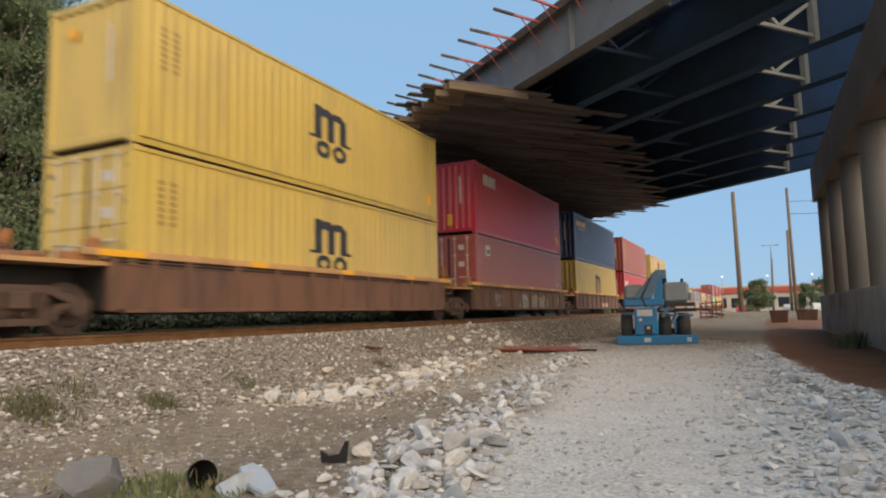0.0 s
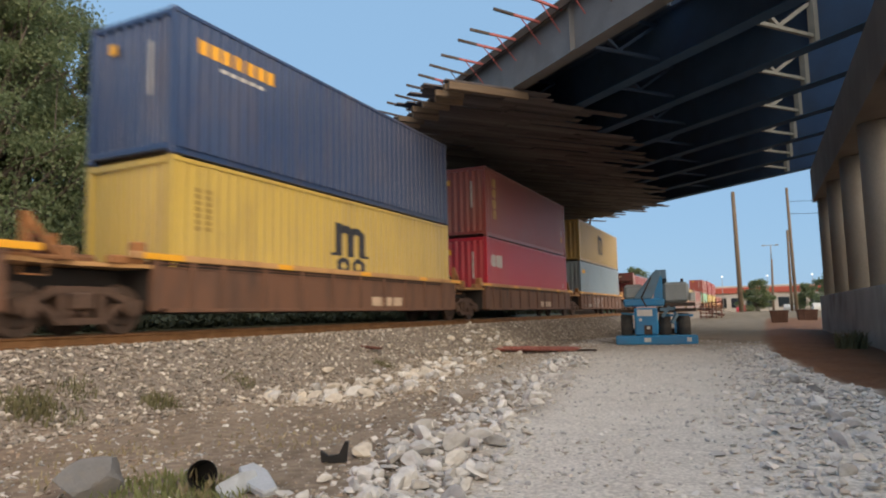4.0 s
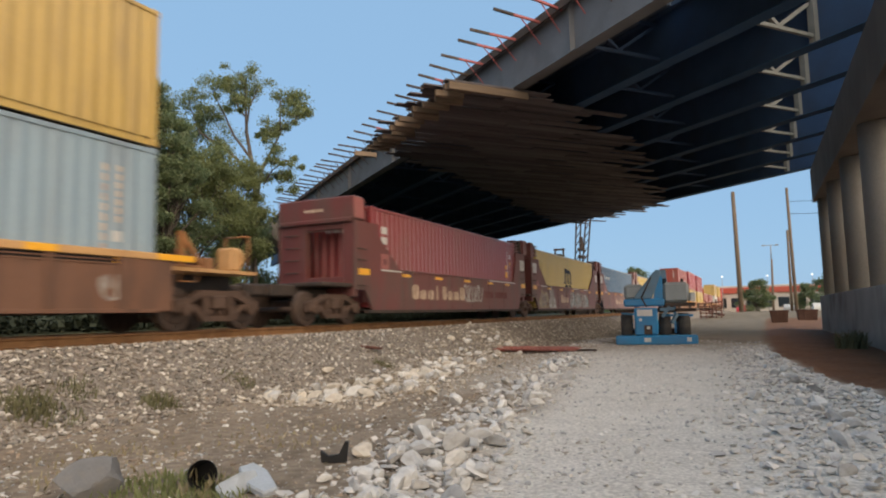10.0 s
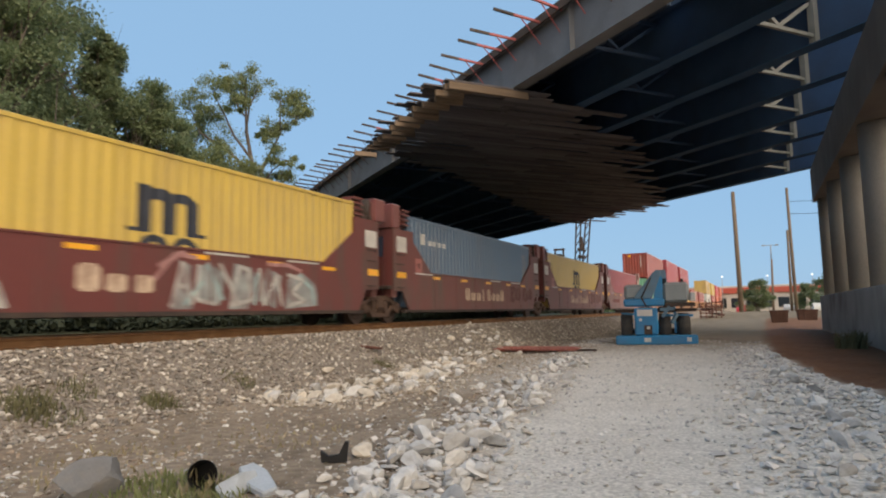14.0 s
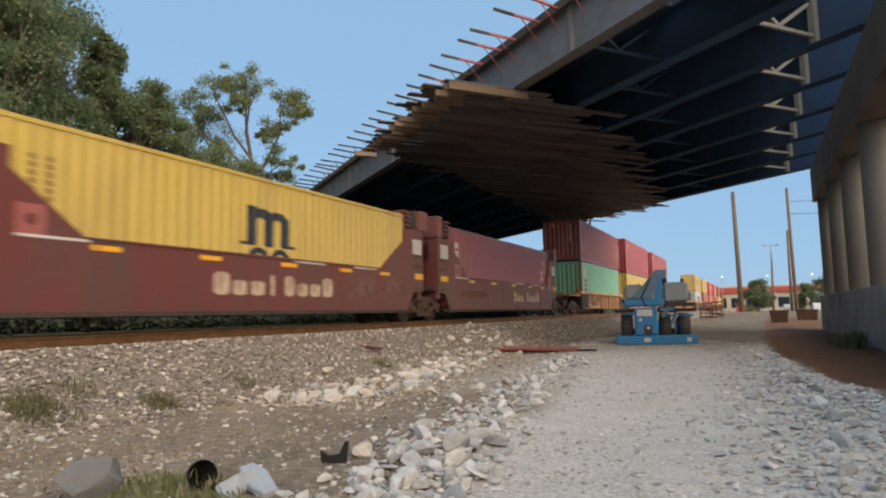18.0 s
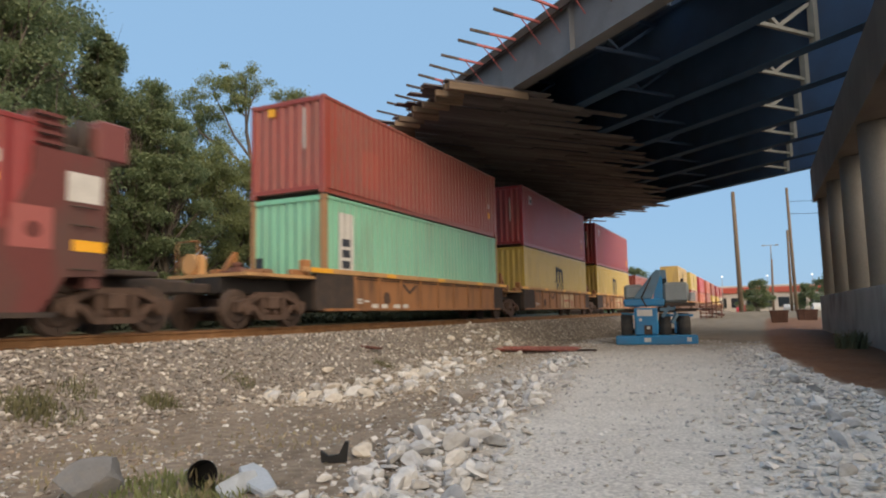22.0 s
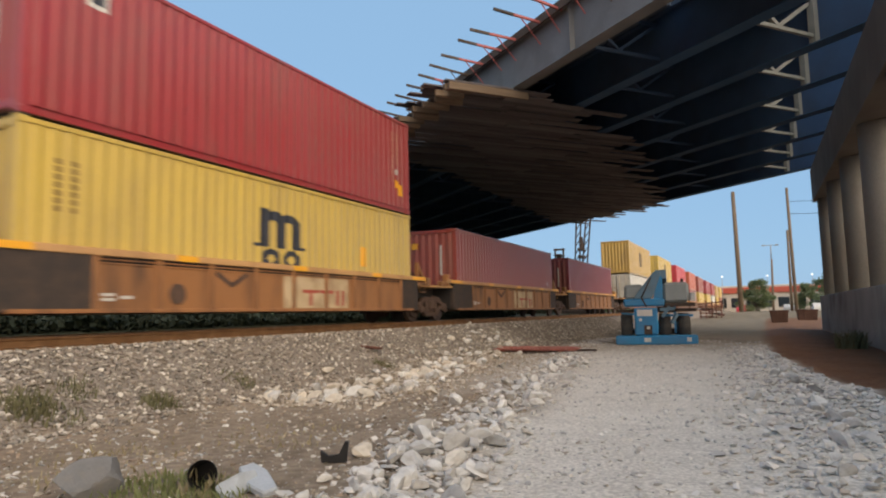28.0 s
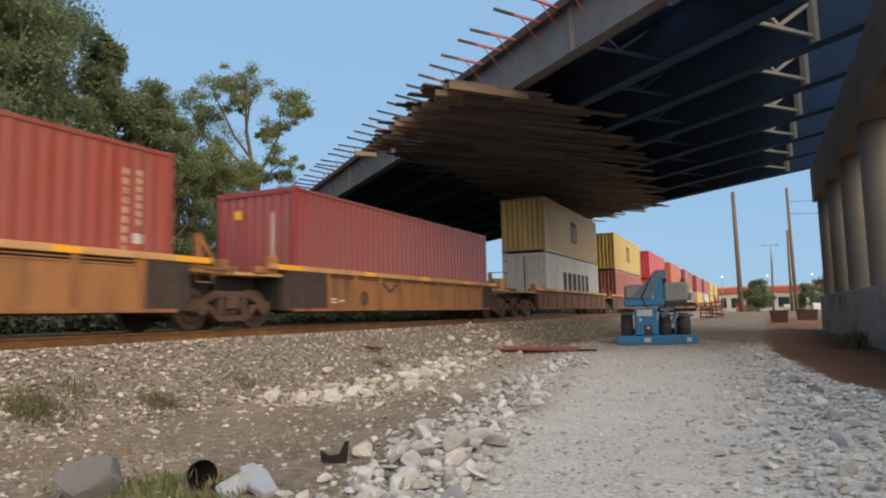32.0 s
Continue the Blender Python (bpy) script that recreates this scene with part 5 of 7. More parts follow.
def bulkhead_car(first=False, last=False, spray=False, letters=True):
    """A maroon well wagon with tall end bulkheads; origin as for the well wagon."""
    mat = M["car_maroon"]
    t = thing("bulkhead_wagon", "dark maroon container wagon with tall end bulkheads", "railway wagon", group="bulkhead wagons of the train")
    L = C_LEN
    zt, zb, zh = 1.58, 0.36, 3.52
    profile = [(-0.98, 0.96), (-0.45, 0.93), (-0.05, zb), (L + 0.05, zb), (L + 0.45, 0.93), (L + 1.12, 0.96), (L + 1.12, 2.90), (L - 0.12, 2.90), (L - 0.12, 2.5), (L - (0.5 if first or last else 1.5), zt), (1.5, zt), (0.28, 2.5), (0.28, 2.82), (-0.98, 2.82)]
    for s in (1, -1):
        bm_key = ("side_plate", s, first or last)
        part("side_plate", cached(bm_key, mat, lambda bm: prism(bm, profile, s * 1.235, s * 1.285, "x")), None, t)
        part("bottom_sill", cached(("bh_sill", s), M["grime"], lambda bm: box(bm, *sorted((s * 1.15, s * 1.31)), -0.3, L + 0.3, zb - 0.06, zb + 0.02)), None, t)
        for y, y2 in ((-1.0, -0.41), (L + 0.97, L - 0.12)):
            if first and y < 0:
                continue
            part("top_block", cached(("top_block", s, y < 0), M["block_maroon"], lambda bm: rbox(bm, *sorted((s * 0.72, s * 1.285)), 0, 0.45 if y < 0 else 0.55, 2.83 if y < 0 else 2.91, zh + 0.05, 0.03)), None, t, "worn maroon box end of the bulkhead beam", at=pose(0, y, 0))
            part("ladder_recess", cached(("ladder_recess", s), M["car_maroon"], lambda bm: (box(bm, *sorted((s * 0.9, s * 1.16)), 0.0, 0.5, 2.93, zh - 0.05),
                 [box(bm, *sorted((s * 1.16, s * 1.27)), 0.04, 0.46, z, z + 0.05) for z in (2.98, 3.13, 3.28, 3.42)])), None, t, "recessed ladder rungs", at=pose(0, y2, 0))
    for y, sgn in ((-0.95, 1), (L + 0.84, 1)):
        part("bulkhead_panel", cached(("bulkhead_panel", first and y < 0), mat, lambda bm: (rbox(bm, -1.23, -0.35 if first and y < 0 else -0.88, 0, 0.25, 0.75, 2.92, 0.02), rbox(bm, 0.88, 1.23, 0, 0.25, 0.75, 2.92, 0.02), rbox(bm, -0.88, 0.88, 0.02, 0.23, 0.75, 1.3 if first and y < 0 else 2.0, 0.02),
                              rbox(bm, -1.2, 1.2, 0.02, 0.24, 2.6, 3.45, 0.03))), None, t, at=pose(0, y, 0))
    if first:
        part("end_beam", cached("bh_end_beam", mat, lambda bm: (rbox(bm, -1.285, 1.285, -1.0, -0.45, 2.83, 3.5, 0.04), rbox(bm, -1.2, 1.2, -1.06, -0.99, 2.78, 2.9, 0.02))), None, t, "wide maroon beam over the open bulkhead")
        part("beam_end", cached("bh_beam_end", paint_red, lambda bm: box(bm, 1.285, 1.29, -0.97, -0.48, 2.9, 3.45)), None, t, "faded red beam end")
        part("data_bars", cached("bh_beam_bars", M["cream_mark"], lambda bm: [box(bm, a, a + 0.1, -1.004, -0.999, 3.12, 3.2) for a in (-0.35, -0.22, -0.09, 0.04, 0.17)]), None, t)
        part("ladder", cached("bh_end_ladder", M["grime"], lambda bm: [tube(bm, (-1.0, -1.02, z), (-0.55, -1.02, z), 0.018, seg=6) for z in (1.1, 1.45, 1.8, 2.15, 2.5)]), None, t, "dark ladder rungs")
    part("floor_beam", cached("bh_floor", M["grime"], lambda bm: [box(bm, -1.22, 1.22, y, y + 0.35, zb + 0.02, zb + 0.06) for y in np.linspace(0, L - 0.4, 7)]), None, t)
    white = cached("bh_white", M["white_mark"], lambda bm: box(bm, 1.285, 1.289, -0.3, 0.3, 2.15, 2.62))
    amber = cached("bh_amber", M["yellow_mark"], lambda bm: box(bm, 1.285, 1.289, -0.28, 0.28, 1.32, 1.5))
    pink = cached("bh_pink", paint_red, lambda bm: box(bm, 1.285, 1.289, -0.32, 0.32, 1.35, 1.95))
    for y, ya in ((-0.48, -0.5), (L + 0.72, L + 0.82)):
        if not (first and y < 0):
            part("white_square", white, None, t, "white square placard", at=pose(0, y, -0.02))
        part("reflector", amber, None, t, "amber reflector", at=pose(0, ya, 0.02))
    pipe = cached("bh_pipe", M["grime"], lambda bm: (tube(bm, (1.1, 0, 2.9), (1.1, 0, 3.35), 0.09, seg=10), tube(bm, (1.1, 0.25, 2.9), (1.1, 0.25, 3.5), 0.12, seg=10), rbox(bm, 0.6, 1.2, -0.12, 0.42, 2.9, 3.05, 0.02)))
    part("brake_cylinder", pipe, None, t, "dark brake pipes on the bulkhead", at=pose(0, L + 0.5, 0))
    if spray:
        part("patch", cached("bh_arrow", paint_red, lambda bm: prism(bm, [(-0.05, 1.5), (0.5, 1.5), (0.3, 1.82)], 1.285, 1.289, "x")), None, t, "small red triangle", at=pose(0, -0.3, 0))
    for a, b in ((8.23, 9.19), (9.38, 10.79)) if first else ((0.9, 3.4),) if last else ():
        part("dusty_panel", cached(("dusty_panel", a), M["cream_dust"], lambda bm: box(bm, 1.285, 1.2875, a, b, 0.83, 1.08)), None, t, "dusty pinkish panel")
    tape = cached("bh_tape", M["yellow_mark"], lambda bm: box(bm, 1.285, 1.289, -0.28, 0.28, 1.38, 1.47))
    for y in (1.9, 4.2, 6.6, 8.9, 10.9):
        part("edge_tape", tape, None, t, "amber reflective strip", at=pose(0, y, 0))
    line = cached("bh_line", M["white_mark"], lambda bm: box(bm, 1.285, 1.289, -0.6, 0.6, 1.5, 1.545))
    for y in (1.0, 9.4, 10.2, 11.3) if first else (1.0, 7.4, 9.9):
        part("white_line", line, None, t, at=pose(0, y, 0))
    part("side_ledge", cached("bh_ledge", mat, lambda bm: rbox(bm, 1.28, 1.305, 1.5, L - 1.5, 1.545, 1.585, 0.004)), None, t, "narrow ledge along the side")
    seam = cached("bh_seam", mat, lambda bm: rbox(bm, 1.28, 1.293, -0.02, 0.02, zb + 0.03, 1.54, 0.003))
    for k in range(6):
        part("weld_seam", seam, None, t, at=pose(0, 1.75 + k * 1.74, 0))
    iron = cached("bh_grab_iron", M["grime"], lambda bm: (tube(bm, (1.33, -0.2, 0), (1.33, 0.2, 0), 0.014, seg=6), tube(bm, (1.28, -0.2, 0), (1.335, -0.2, 0), 0.014, seg=6), tube(bm, (1.28, 0.2, 0), (1.335, 0.2, 0), 0.014, seg=6)))
    for y in (-0.62, L + 0.72):
        for z in (1.05, 1.75, 2.05):
            part("grab_iron", iron, None, t, "dark steel grab iron", at=pose(0, y, z))
    if letters:
        shift = 0.0 if spray else 2.1 if last else -1.85 if first else 0.15
        rows = ((4.13, 4.55, 1.17), (4.66, 5.05, 1.02), (5.2, 5.6, 1.02)) if not last else ((4.5, 4.88, 1.17), (4.98, 5.32, 1.02), (5.42, 5.76, 1.02))
        rows += (((5.82, 5.94, 1.17),) if not (spray or last) else ()) + (((6.3, 6.62, 1.17), (6.74, 7.12, 1.02), (7.24, 7.62, 1.02), (7.74, 8.14, 1.17)) if not spray else ())
        for a, b, top in rows:
            block = cached(("letter_block", round(b - a, 2), top), M["cream_mark"], lambda bm: [box(bm, 1.285, 1.289, *r) for r in pebble_rects(0, b - a, 0.71, top)])
            part("lettering", block, None, t, "cream rounded block", at=pose(0, a + shift, 0))
    if not (first or last or spray):
        for i, outline in enumerate(([(9.0, 0.72), (9.5, 0.66), (9.85, 0.8), (10.3, 0.74), (10.5, 1.0), (10.35, 1.36), (9.9, 1.28), (9.6, 1.42), (9.15, 1.34), (9.2, 1.0)],
                                     [(10.75, 0.8), (11.2, 0.7), (11.6, 0.84), (12.05, 0.78), (12.2, 1.1), (12.0, 1.38), (11.5, 1.2), (11.1, 1.4), (10.8, 1.22)])):
            part("paint_smear", cached(("bh_smear", i), M["smear"], lambda bm, outline=outline: prism(bm, outline, 1.285, 1.2868, "x")), None, t, "worn greyish smear of paint")
    if last:
        part("patch", cached("bh_big_patch", paint_red, lambda bm: box(bm, 1.285, 1.2885, 11.75, 12.4, 1.34, 1.98)), None, t, "large pinkish-red square patch")
        part("patch_mark", cached("bh_big_mark", M["car_maroon"], lambda bm: tube(bm, (1.2885, 12.1, 1.62), (1.29, 12.1, 1.62), 0.13, 0.13, 12)), None, t)
    if not spray:
        part("patch", cached("bh_patch", paint_red, lambda bm: box(bm, 1.285, 1.2885, 0.4, 0.85, 1.55, 2.0)), None, t, "red square patch")
        part("patch_mark", cached("bh_patch_mark", M["car_maroon"], lambda bm: tube(bm, (1.2885, 0.62, 1.77), (1.29, 0.62, 1.77), 0.1, 0.1, 12)), None, t)
    if spray:
        part("pale_patch", cached("beige_patch", M["spray_beige"], lambda bm: prism(bm, [(0.05, 0.42), (1.85, 0.42), (1.8, 0.95), (1.5, 1.22), (0.75, 1.26), (0.6, 1.5), (0.5, 1.2), (0.1, 0.8)], 1.285, 1.2858, "x")), None, t, "beige smeared paint patch")
        part("bare_square", cached("bare_square", mat, lambda bm: prism(bm, [(0.62, 0.78), (1.15, 0.8), (1.15, 1.0), (0.62, 0.98)], 1.2858, 1.2875, "x")), None, t)
        part("pale_patch", cached("white_patch", M["spray_white"], lambda bm: prism(bm, [(1.9, 0.42), (3.1, 0.44), (2.95, 0.8), (2.7, 1.2), (2.3, 1.53), (1.95, 1.4), (2.0, 1.0), (1.75, 0.7)], 1.2851, 1.2863, "x")), None, t, "whitish sprayed patch")
        part("pale_patch", cached("grey_patch", M["spray_grey"], lambda bm: [prism(bm, p, 1.285, 1.2858, "x") for p in (
            [(6.0, 0.42), (6.5, 0.42), (6.45, 1.25), (6.2, 1.35)], [(6.55, 0.62), (7.2, 0.5), (7.35, 1.1), (6.9, 1.35), (6.6, 1.2)],
            [(7.45, 0.42), (8.0, 0.42), (8.25, 1.0), (8.1, 1.3), (7.6, 1.36)], [(8.3, 0.6), (8.9, 0.42), (9.1, 1.15), (8.6, 1.34)], [(9.2, 0.42), (10.5, 0.5), (10.35, 1.0), (9.8, 1.28), (9.3, 1.1)])]), None, t, "blue-grey sprayed patches")
        for area, seed in (((0.3, 1.7, 0.5, 1.2), 4), ((1.9, 2.9, 0.5, 1.45), 5)):
            part("graffiti", cached(("bh_spray", seed), M["graffiti"], lambda bm, area=area, seed=seed: scrawl(bm, 1.288, (area,), seed)), None, t, "pale sprayed scrawl")
        strokes = {"spray_white": [((6.0, 0.46), (6.25, 1.3), (6.5, 0.5)), ((6.1, 0.85), (6.45, 0.85)), ((6.65, 1.28), (6.6, 0.6), (7.1, 0.52)), ((7.2, 1.34), (7.75, 0.5)), ((7.75, 1.3), (7.5, 0.5), (8.1, 0.6), (8.0, 1.25), (7.75, 1.3)),
                                   ((8.35, 1.3), (8.5, 0.5), (8.95, 1.2), (9.1, 0.48)), ((9.3, 1.2), (9.9, 1.1), (9.45, 0.8), (9.95, 0.6), (9.3, 0.5))],
                   "spray_teal": [((6.85, 1.3), (7.3, 0.6)), ((8.2, 0.5), (8.3, 1.2)), ((9.7, 1.2), (10.2, 0.9), (10.3, 0.5)), ((6.3, 0.5), (6.75, 0.95))],
                   "spray_pink": [((5.6, 0.95), (6.1, 1.45), (6.6, 1.4)), ((5.7, 1.2), (6.3, 1.5)), ((8.6, 1.4), (9.3, 1.42), (9.8, 1.3))]}
        for mk, lines in strokes.items():
            for i, line in enumerate(lines):
                part("graffiti", cached(("stroke", mk, i), M[mk], lambda bm, line=line: [bar(bm, (1.2885, *p), (1.2885, *q), 0.004, 0.085) for p, q in zip(line, line[1:])]), None, t, "sprayed stroke")
    if first:
        for area, seed in (((6.1, 8.1, 0.6, 1.35), 11),):
            part("graffiti", cached(("bh_spray", seed), M["spray_white"], lambda bm, area=area, seed=seed: scrawl(bm, 1.288, (area,), seed)), None, t, "pale looping sprayed scrawl")
    r = 1.53
    for end, yy, outer in ((-1, 0.0, first), (1, L, last)):
        at = pose(0, yy, 0) if end > 0 else pose(0, yy, 0, 0, 0, 180)
        part("end_sill", cached(("bh_end", outer), M["grime"], lambda bm: (rbox(bm, -0.35, 0.35, 0.3, 3.2 if outer else 1.5, 0.75, 1.05, 0.03), rbox(bm, -1.2, 1.2, 0.3, 2.3 if outer else 1.2, 1.0, 1.1, 0.02))), None, t, at=at)
        if outer:
            part("coupler", cached("bh_coupler", M["grime"], lambda bm: rbox(bm, -0.2, 0.2, 3.15, 3.72, 0.75, 1.05, 0.05)), None, t, at=at)
            bogie(t, yy + end * 1.55)
        elif end > 0:
            bogie(t, yy + r)
    return t


paint_red = paint("pinkish_red_wagon_paint", (0.33, 0.09, 0.08), rough=0.7, dirt_amount=0.6)

HI, STD = 2.896, 2.591
FLOOR, SECOND = 0.45, 0.42 + HI + 0.065
# wagon kind, start, extras, lower container, upper container: (colour, height, doors, marks, label)
CONSIST = [
    ("brown", -11.9, dict(first=True, last=True), None, None),
    ("brown", 7.8, dict(first=True), ("yellow", HI, True, "emblem tape", "yellow container with closed doors and dark emblem"),
     ("yellow", HI, False, "emblem tape endcode", "yellow corrugated container with dark emblem on top of the stack")),
    ("brown", 23.4, dict(logo="spray"), ("faded", HI, True, "square codes", "faded pinkish-red container with barred doors"),
     ("red", HI, False, "cai codes tape enddecals", "bright red steel container with white block logo")),
    ("brown", 38.9, dict(logo="mark"), ("yellow", HI, False, "emblem", "yellow container below a navy one"),
     ("navy", HI, False, "banner endcode", "navy blue container with yellow lettering blocks")),
    ("brown", 54.75, dict(logo="mark"), ("red", HI, False, "cai_low codes endcode", "bright red steel container with white block logo"),
     ("brick", HI, False, "gold codes endcode", "brick-red container with gold upright lettering blocks")),
    ("brown", 70.3, dict(last=True, logo="tag"), ("grey", HI, False, "codes amberlogo", "pale grey container with faint corrugation"),
     ("ochre", STD, False, "emblem", "ochre-yellow container with dark emblem")),
    ("bulk", 89.85, dict(first=True), ("maroon", HI, False, "tec tecside endtext", "maroon container sunk in a bulkhead wagon"), None),
    ("bulk", 105.15, dict(spray=True), ("yellow", HI, False, "emblem", "yellow container in a bulkhead wagon"), None),
    ("bulk", 120.3, dict(), ("teal", HI, False, "codes swirl", "dull grey-blue container in a bulkhead wagon"), None),
    ("bulk", 135.5, dict(), ("yellow", HI, False, "emblem", "yellow container in a bulkhead wagon"), None),
    ("bulk", 150.9, dict(last=True), ("maroon", HI, False, "tec tecside", "dull maroon container in a bulkhead wagon"), None),
    ("tan", 170.4, dict(first=True, logo="plates"), ("mint", HI, False, "strip", "mint green container with white upright strip"),
     ("brick", STD, False, "codes endcode patches", "brick-red container with faded patches")),
    ("tan", 186.15, dict(logo="red"), ("yellow", HI, False, "emblem", "yellow container below a crimson one"),
     ("crimson", HI, False, "square codes endtop", "crimson container with white logo square")),
    ("tan", 201.6, dict(logo="red"), ("yellow", HI, False, "emblem tall", "yellow container with dark emblem"),
     ("crimson", HI, False, "square codes tape endtop", "crimson container on top of the stack")),
    ("tan", 217.3, dict(logo="red"), ("brick", HI, False, "codes endcode", "single brick-red container with white codes"), None),
    ("tan", 233.0, dict(last=True), ("maroon", HI, False, "endcode", "single maroon container with plain sides"), None),
    ("brown", 253.5, dict(first=True), ("white", HI, True, "wide", "dirty white container with dark lettering blocks"),
     ("ochre", HI, False, "emblem", "ochre-yellow container on top of a white one")),
    ("brown", 271.9, dict(), ("faded", HI, False, "", "plain faded maroon corrugated steel container"), ("yellow", HI, False, "emblem", "yellow container on top of a maroon one")),
    ("brown", 290.1, dict(), ("orange", HI, False, "", "plain orange-red corrugated steel container"), ("red", HI, False, "codes", "bright red container high on the stack")),
    ("brown", 308.3, dict(), ("faded", HI, False, "", "plain faded red corrugated steel container"), ("orange", HI, False, "", "orange-red container high on the stack")),
    ("brown", 326.5, dict(last=True), ("yellow", HI, False, "", "yellow container far down the train"), ("brick", HI, False, "", "brick-red container far down the train")),
    ("tan", 347.0, dict(first=True), ("yellow", HI, False, "", "yellow container far down the train"), ("crimson", HI, False, "", "crimson container far down the train")),
    ("tan", 365.2, dict(), ("white", HI, False, "", "white container far down the train"), ("crimson", HI, False, "", "crimson container far down the train")),
    ("tan", 383.4, dict(), ("yellow", HI, False, "", "yellow container far down the train"), ("ochre", HI, False, "", "ochre-yellow container far down the train")),
    ("tan", 401.6, dict(), ("brick", HI, False, "", "brick-red container far down the train"), ("yellow", HI, False, "", "yellow container far down the train")),
    ("tan", 419.8, dict(last=True), ("brick", HI, False, "", "brick-red container far down the train"), None),
]


def build_train():
    for kind, y, extra, low, high in CONSIST:
        if kind == "bulk":
            car = bulkhead_car(**extra)
        else:
            far = y > 250
            car = well_car("car_" + kind, length=15.6 if far else 12.95, gap=18.2 if far else 15.6, **extra)
        TRAIN.append((car, TRACK_X, y - (1.3 if y > 250 else 0.0), RAIL_Z))
        for spec, z in ((low, FLOOR), (high, SECOND)):
            if spec:
                color, h, doors, marks, label = spec
                c = container(color, h, doors, marks, label, z == SECOND, pale_posts="post_tan" if color == "mint" else None)
                TRAIN.append((c, TRACK_X, y, RAIL_Z + z))


build_train()


# ---------- trees ----------
def ground_z(x, y):
    return float(height(np.array(x), np.array(y)))


def tree(x, y, h, spread_r, seed, leaves, label, bare=0.3, clumps=26, leaf=0.2, lean=0.0, bushy=0.25, cone=False, tuft=1.0, dome=False, shift=(0.0, 0.0), foliage="leaf"):
    """Tapered trunk, limbs, and a crown of many small leaves in uneven clumps."""
    rng = np.random.default_rng(seed)
    z0 = float(height(np.array(x), np.array(y)))
    t = thing("tree", label, "tree", pose(x, y, z0 - 0.1))
    bm = bmesh.new()
    pts = [Vector((0, 0, 0))]
    for k in range(1, 8):
        pts.append(Vector((lean * h * k / 7 + rng.normal() * 0.12, rng.normal() * 0.12, h * 0.92 * k / 7)))
    r0 = 0.15 if dome else h * 0.018 + 0.05
    for k in range(7):
        tube(bm, pts[k], pts[k + 1], r0 * (1 - k / 7.6), r0 * (1 - (k + 1) / 7.6), 9, False)
    part("trunk", bm, M["bark"], t)
    centres, sizes = [], []
    forks = []
    if dome:
        for k in range(5 if spread_r > 3 else 3):
            a = k * (1.26 if spread_r > 3 else 2.1) + rng.uniform(-0.3, 0.3)
            tip = Vector((math.cos(a) * spread_r * 0.55 + shift[0], math.sin(a) * spread_r * 0.55 + shift[1], h * rng.uniform(0.7, 0.92)))
            start = pts[4].lerp(pts[5], rng.uniform(-0.3, 0.8))
            bend = start.lerp(tip, 0.5) + Vector((math.cos(a), math.sin(a), 0)) * 0.25
            bm = bmesh.new()
            tube(bm, start, bend, r0 * 0.6, r0 * 0.45, 7, False)
            tube(bm, bend, tip, r0 * 0.45, r0 * 0.2, 7, False)
            part("limb", bm, M["bark"], t)
            forks += [bend, bend.lerp(tip, 0.5), tip]
            centres.append(tip)
            sizes.append(spread_r * 0.3 * tuft)
        forks += [pts[6]]
    for k in range(clumps):
        bm = bmesh.new()
        f = bushy + (1.0 - bushy) * rng.random() ** 0.85
        base_f = max(0.12, f - rng.uniform(0.12, 0.3))
        i = min(int(base_f * 7), 6)
        p = pts[i].lerp(pts[i + 1], base_f * 7 - i)
        a = rng.uniform(0, 2 * np.pi)
        reach = spread_r * (1.1 - 0.92 * f) * rng.uniform(0.3, 1.0) if cone else spread_r * (1.15 - 0.75 * abs(f - 0.5) * (1.6 if f > 0.5 else 0.8)) * rng.uniform(0.35, 1.0)
        c = Vector((math.cos(a) * reach + lean * h * f, math.sin(a) * reach, h * f))
        if dome:
            q = math.sqrt(rng.random())
            c = Vector((math.cos(a) * spread_r * q + shift[0], math.sin(a) * spread_r * q + shift[1], h * (0.5 + 0.5 * bushy + 0.5 * (1 - bushy) * math.sqrt(1 - q * q * 0.9) * rng.uniform(-0.75, 1.0))))
            p = min(forks, key=lambda f: (f - c).length + rng.random() * 0.6)
        mid = p.lerp(c, 0.5) + Vector((rng.normal() * 0.2, rng.normal() * 0.2, rng.uniform(-0.3, 0.2)))
        rr = r0 * (0.22 if dome else 0.42 * (1.1 - f * 0.7))
        tube(bm, p, mid, rr, rr * 0.65, 6, False)
        tube(bm, mid, c, rr * 0.65, rr * 0.2, 6, False)
        for _ in range(3):
            tip = c + Vector(rng.normal(size=3) * spread_r * 0.16)
            tube(bm, mid.lerp(c, rng.uniform(0.4, 1.0)), tip, rr * 0.25, rr * 0.08, 4, False)
        part("limb", bm, M["bark"], t)
        centres.append(c)
        sizes.append(spread_r * rng.uniform(0.2, 0.38) * tuft * ((1.2 - 0.75 * f) if cone else 1.0))
    cen, siz = np.array(centres), np.array(sizes)
    pick = rng.integers(len(centres), size=leaves)
    d = rng.normal(size=(leaves, 3))
    d /= np.linalg.norm(d, axis=1)[:, None]
    rad = rng.random(leaves) ** 0.45 * (1 + 0.22 * rng.normal(size=leaves)).clip(0.3, 1.45)
    pos = cen[pick] + d * (rad * siz[pick])[:, None] * np.array([1.0, 1.0, 0.72])
    u = rng.normal(size=(leaves, 3))
    u /= np.linalg.norm(u, axis=1)[:, None]
    v = np.cross(u, rng.normal(size=(leaves, 3)))
    v /= np.linalg.norm(v, axis=1)[:, None]
    s = (leaf * rng.uniform(0.55, 1.3, leaves))[:, None]
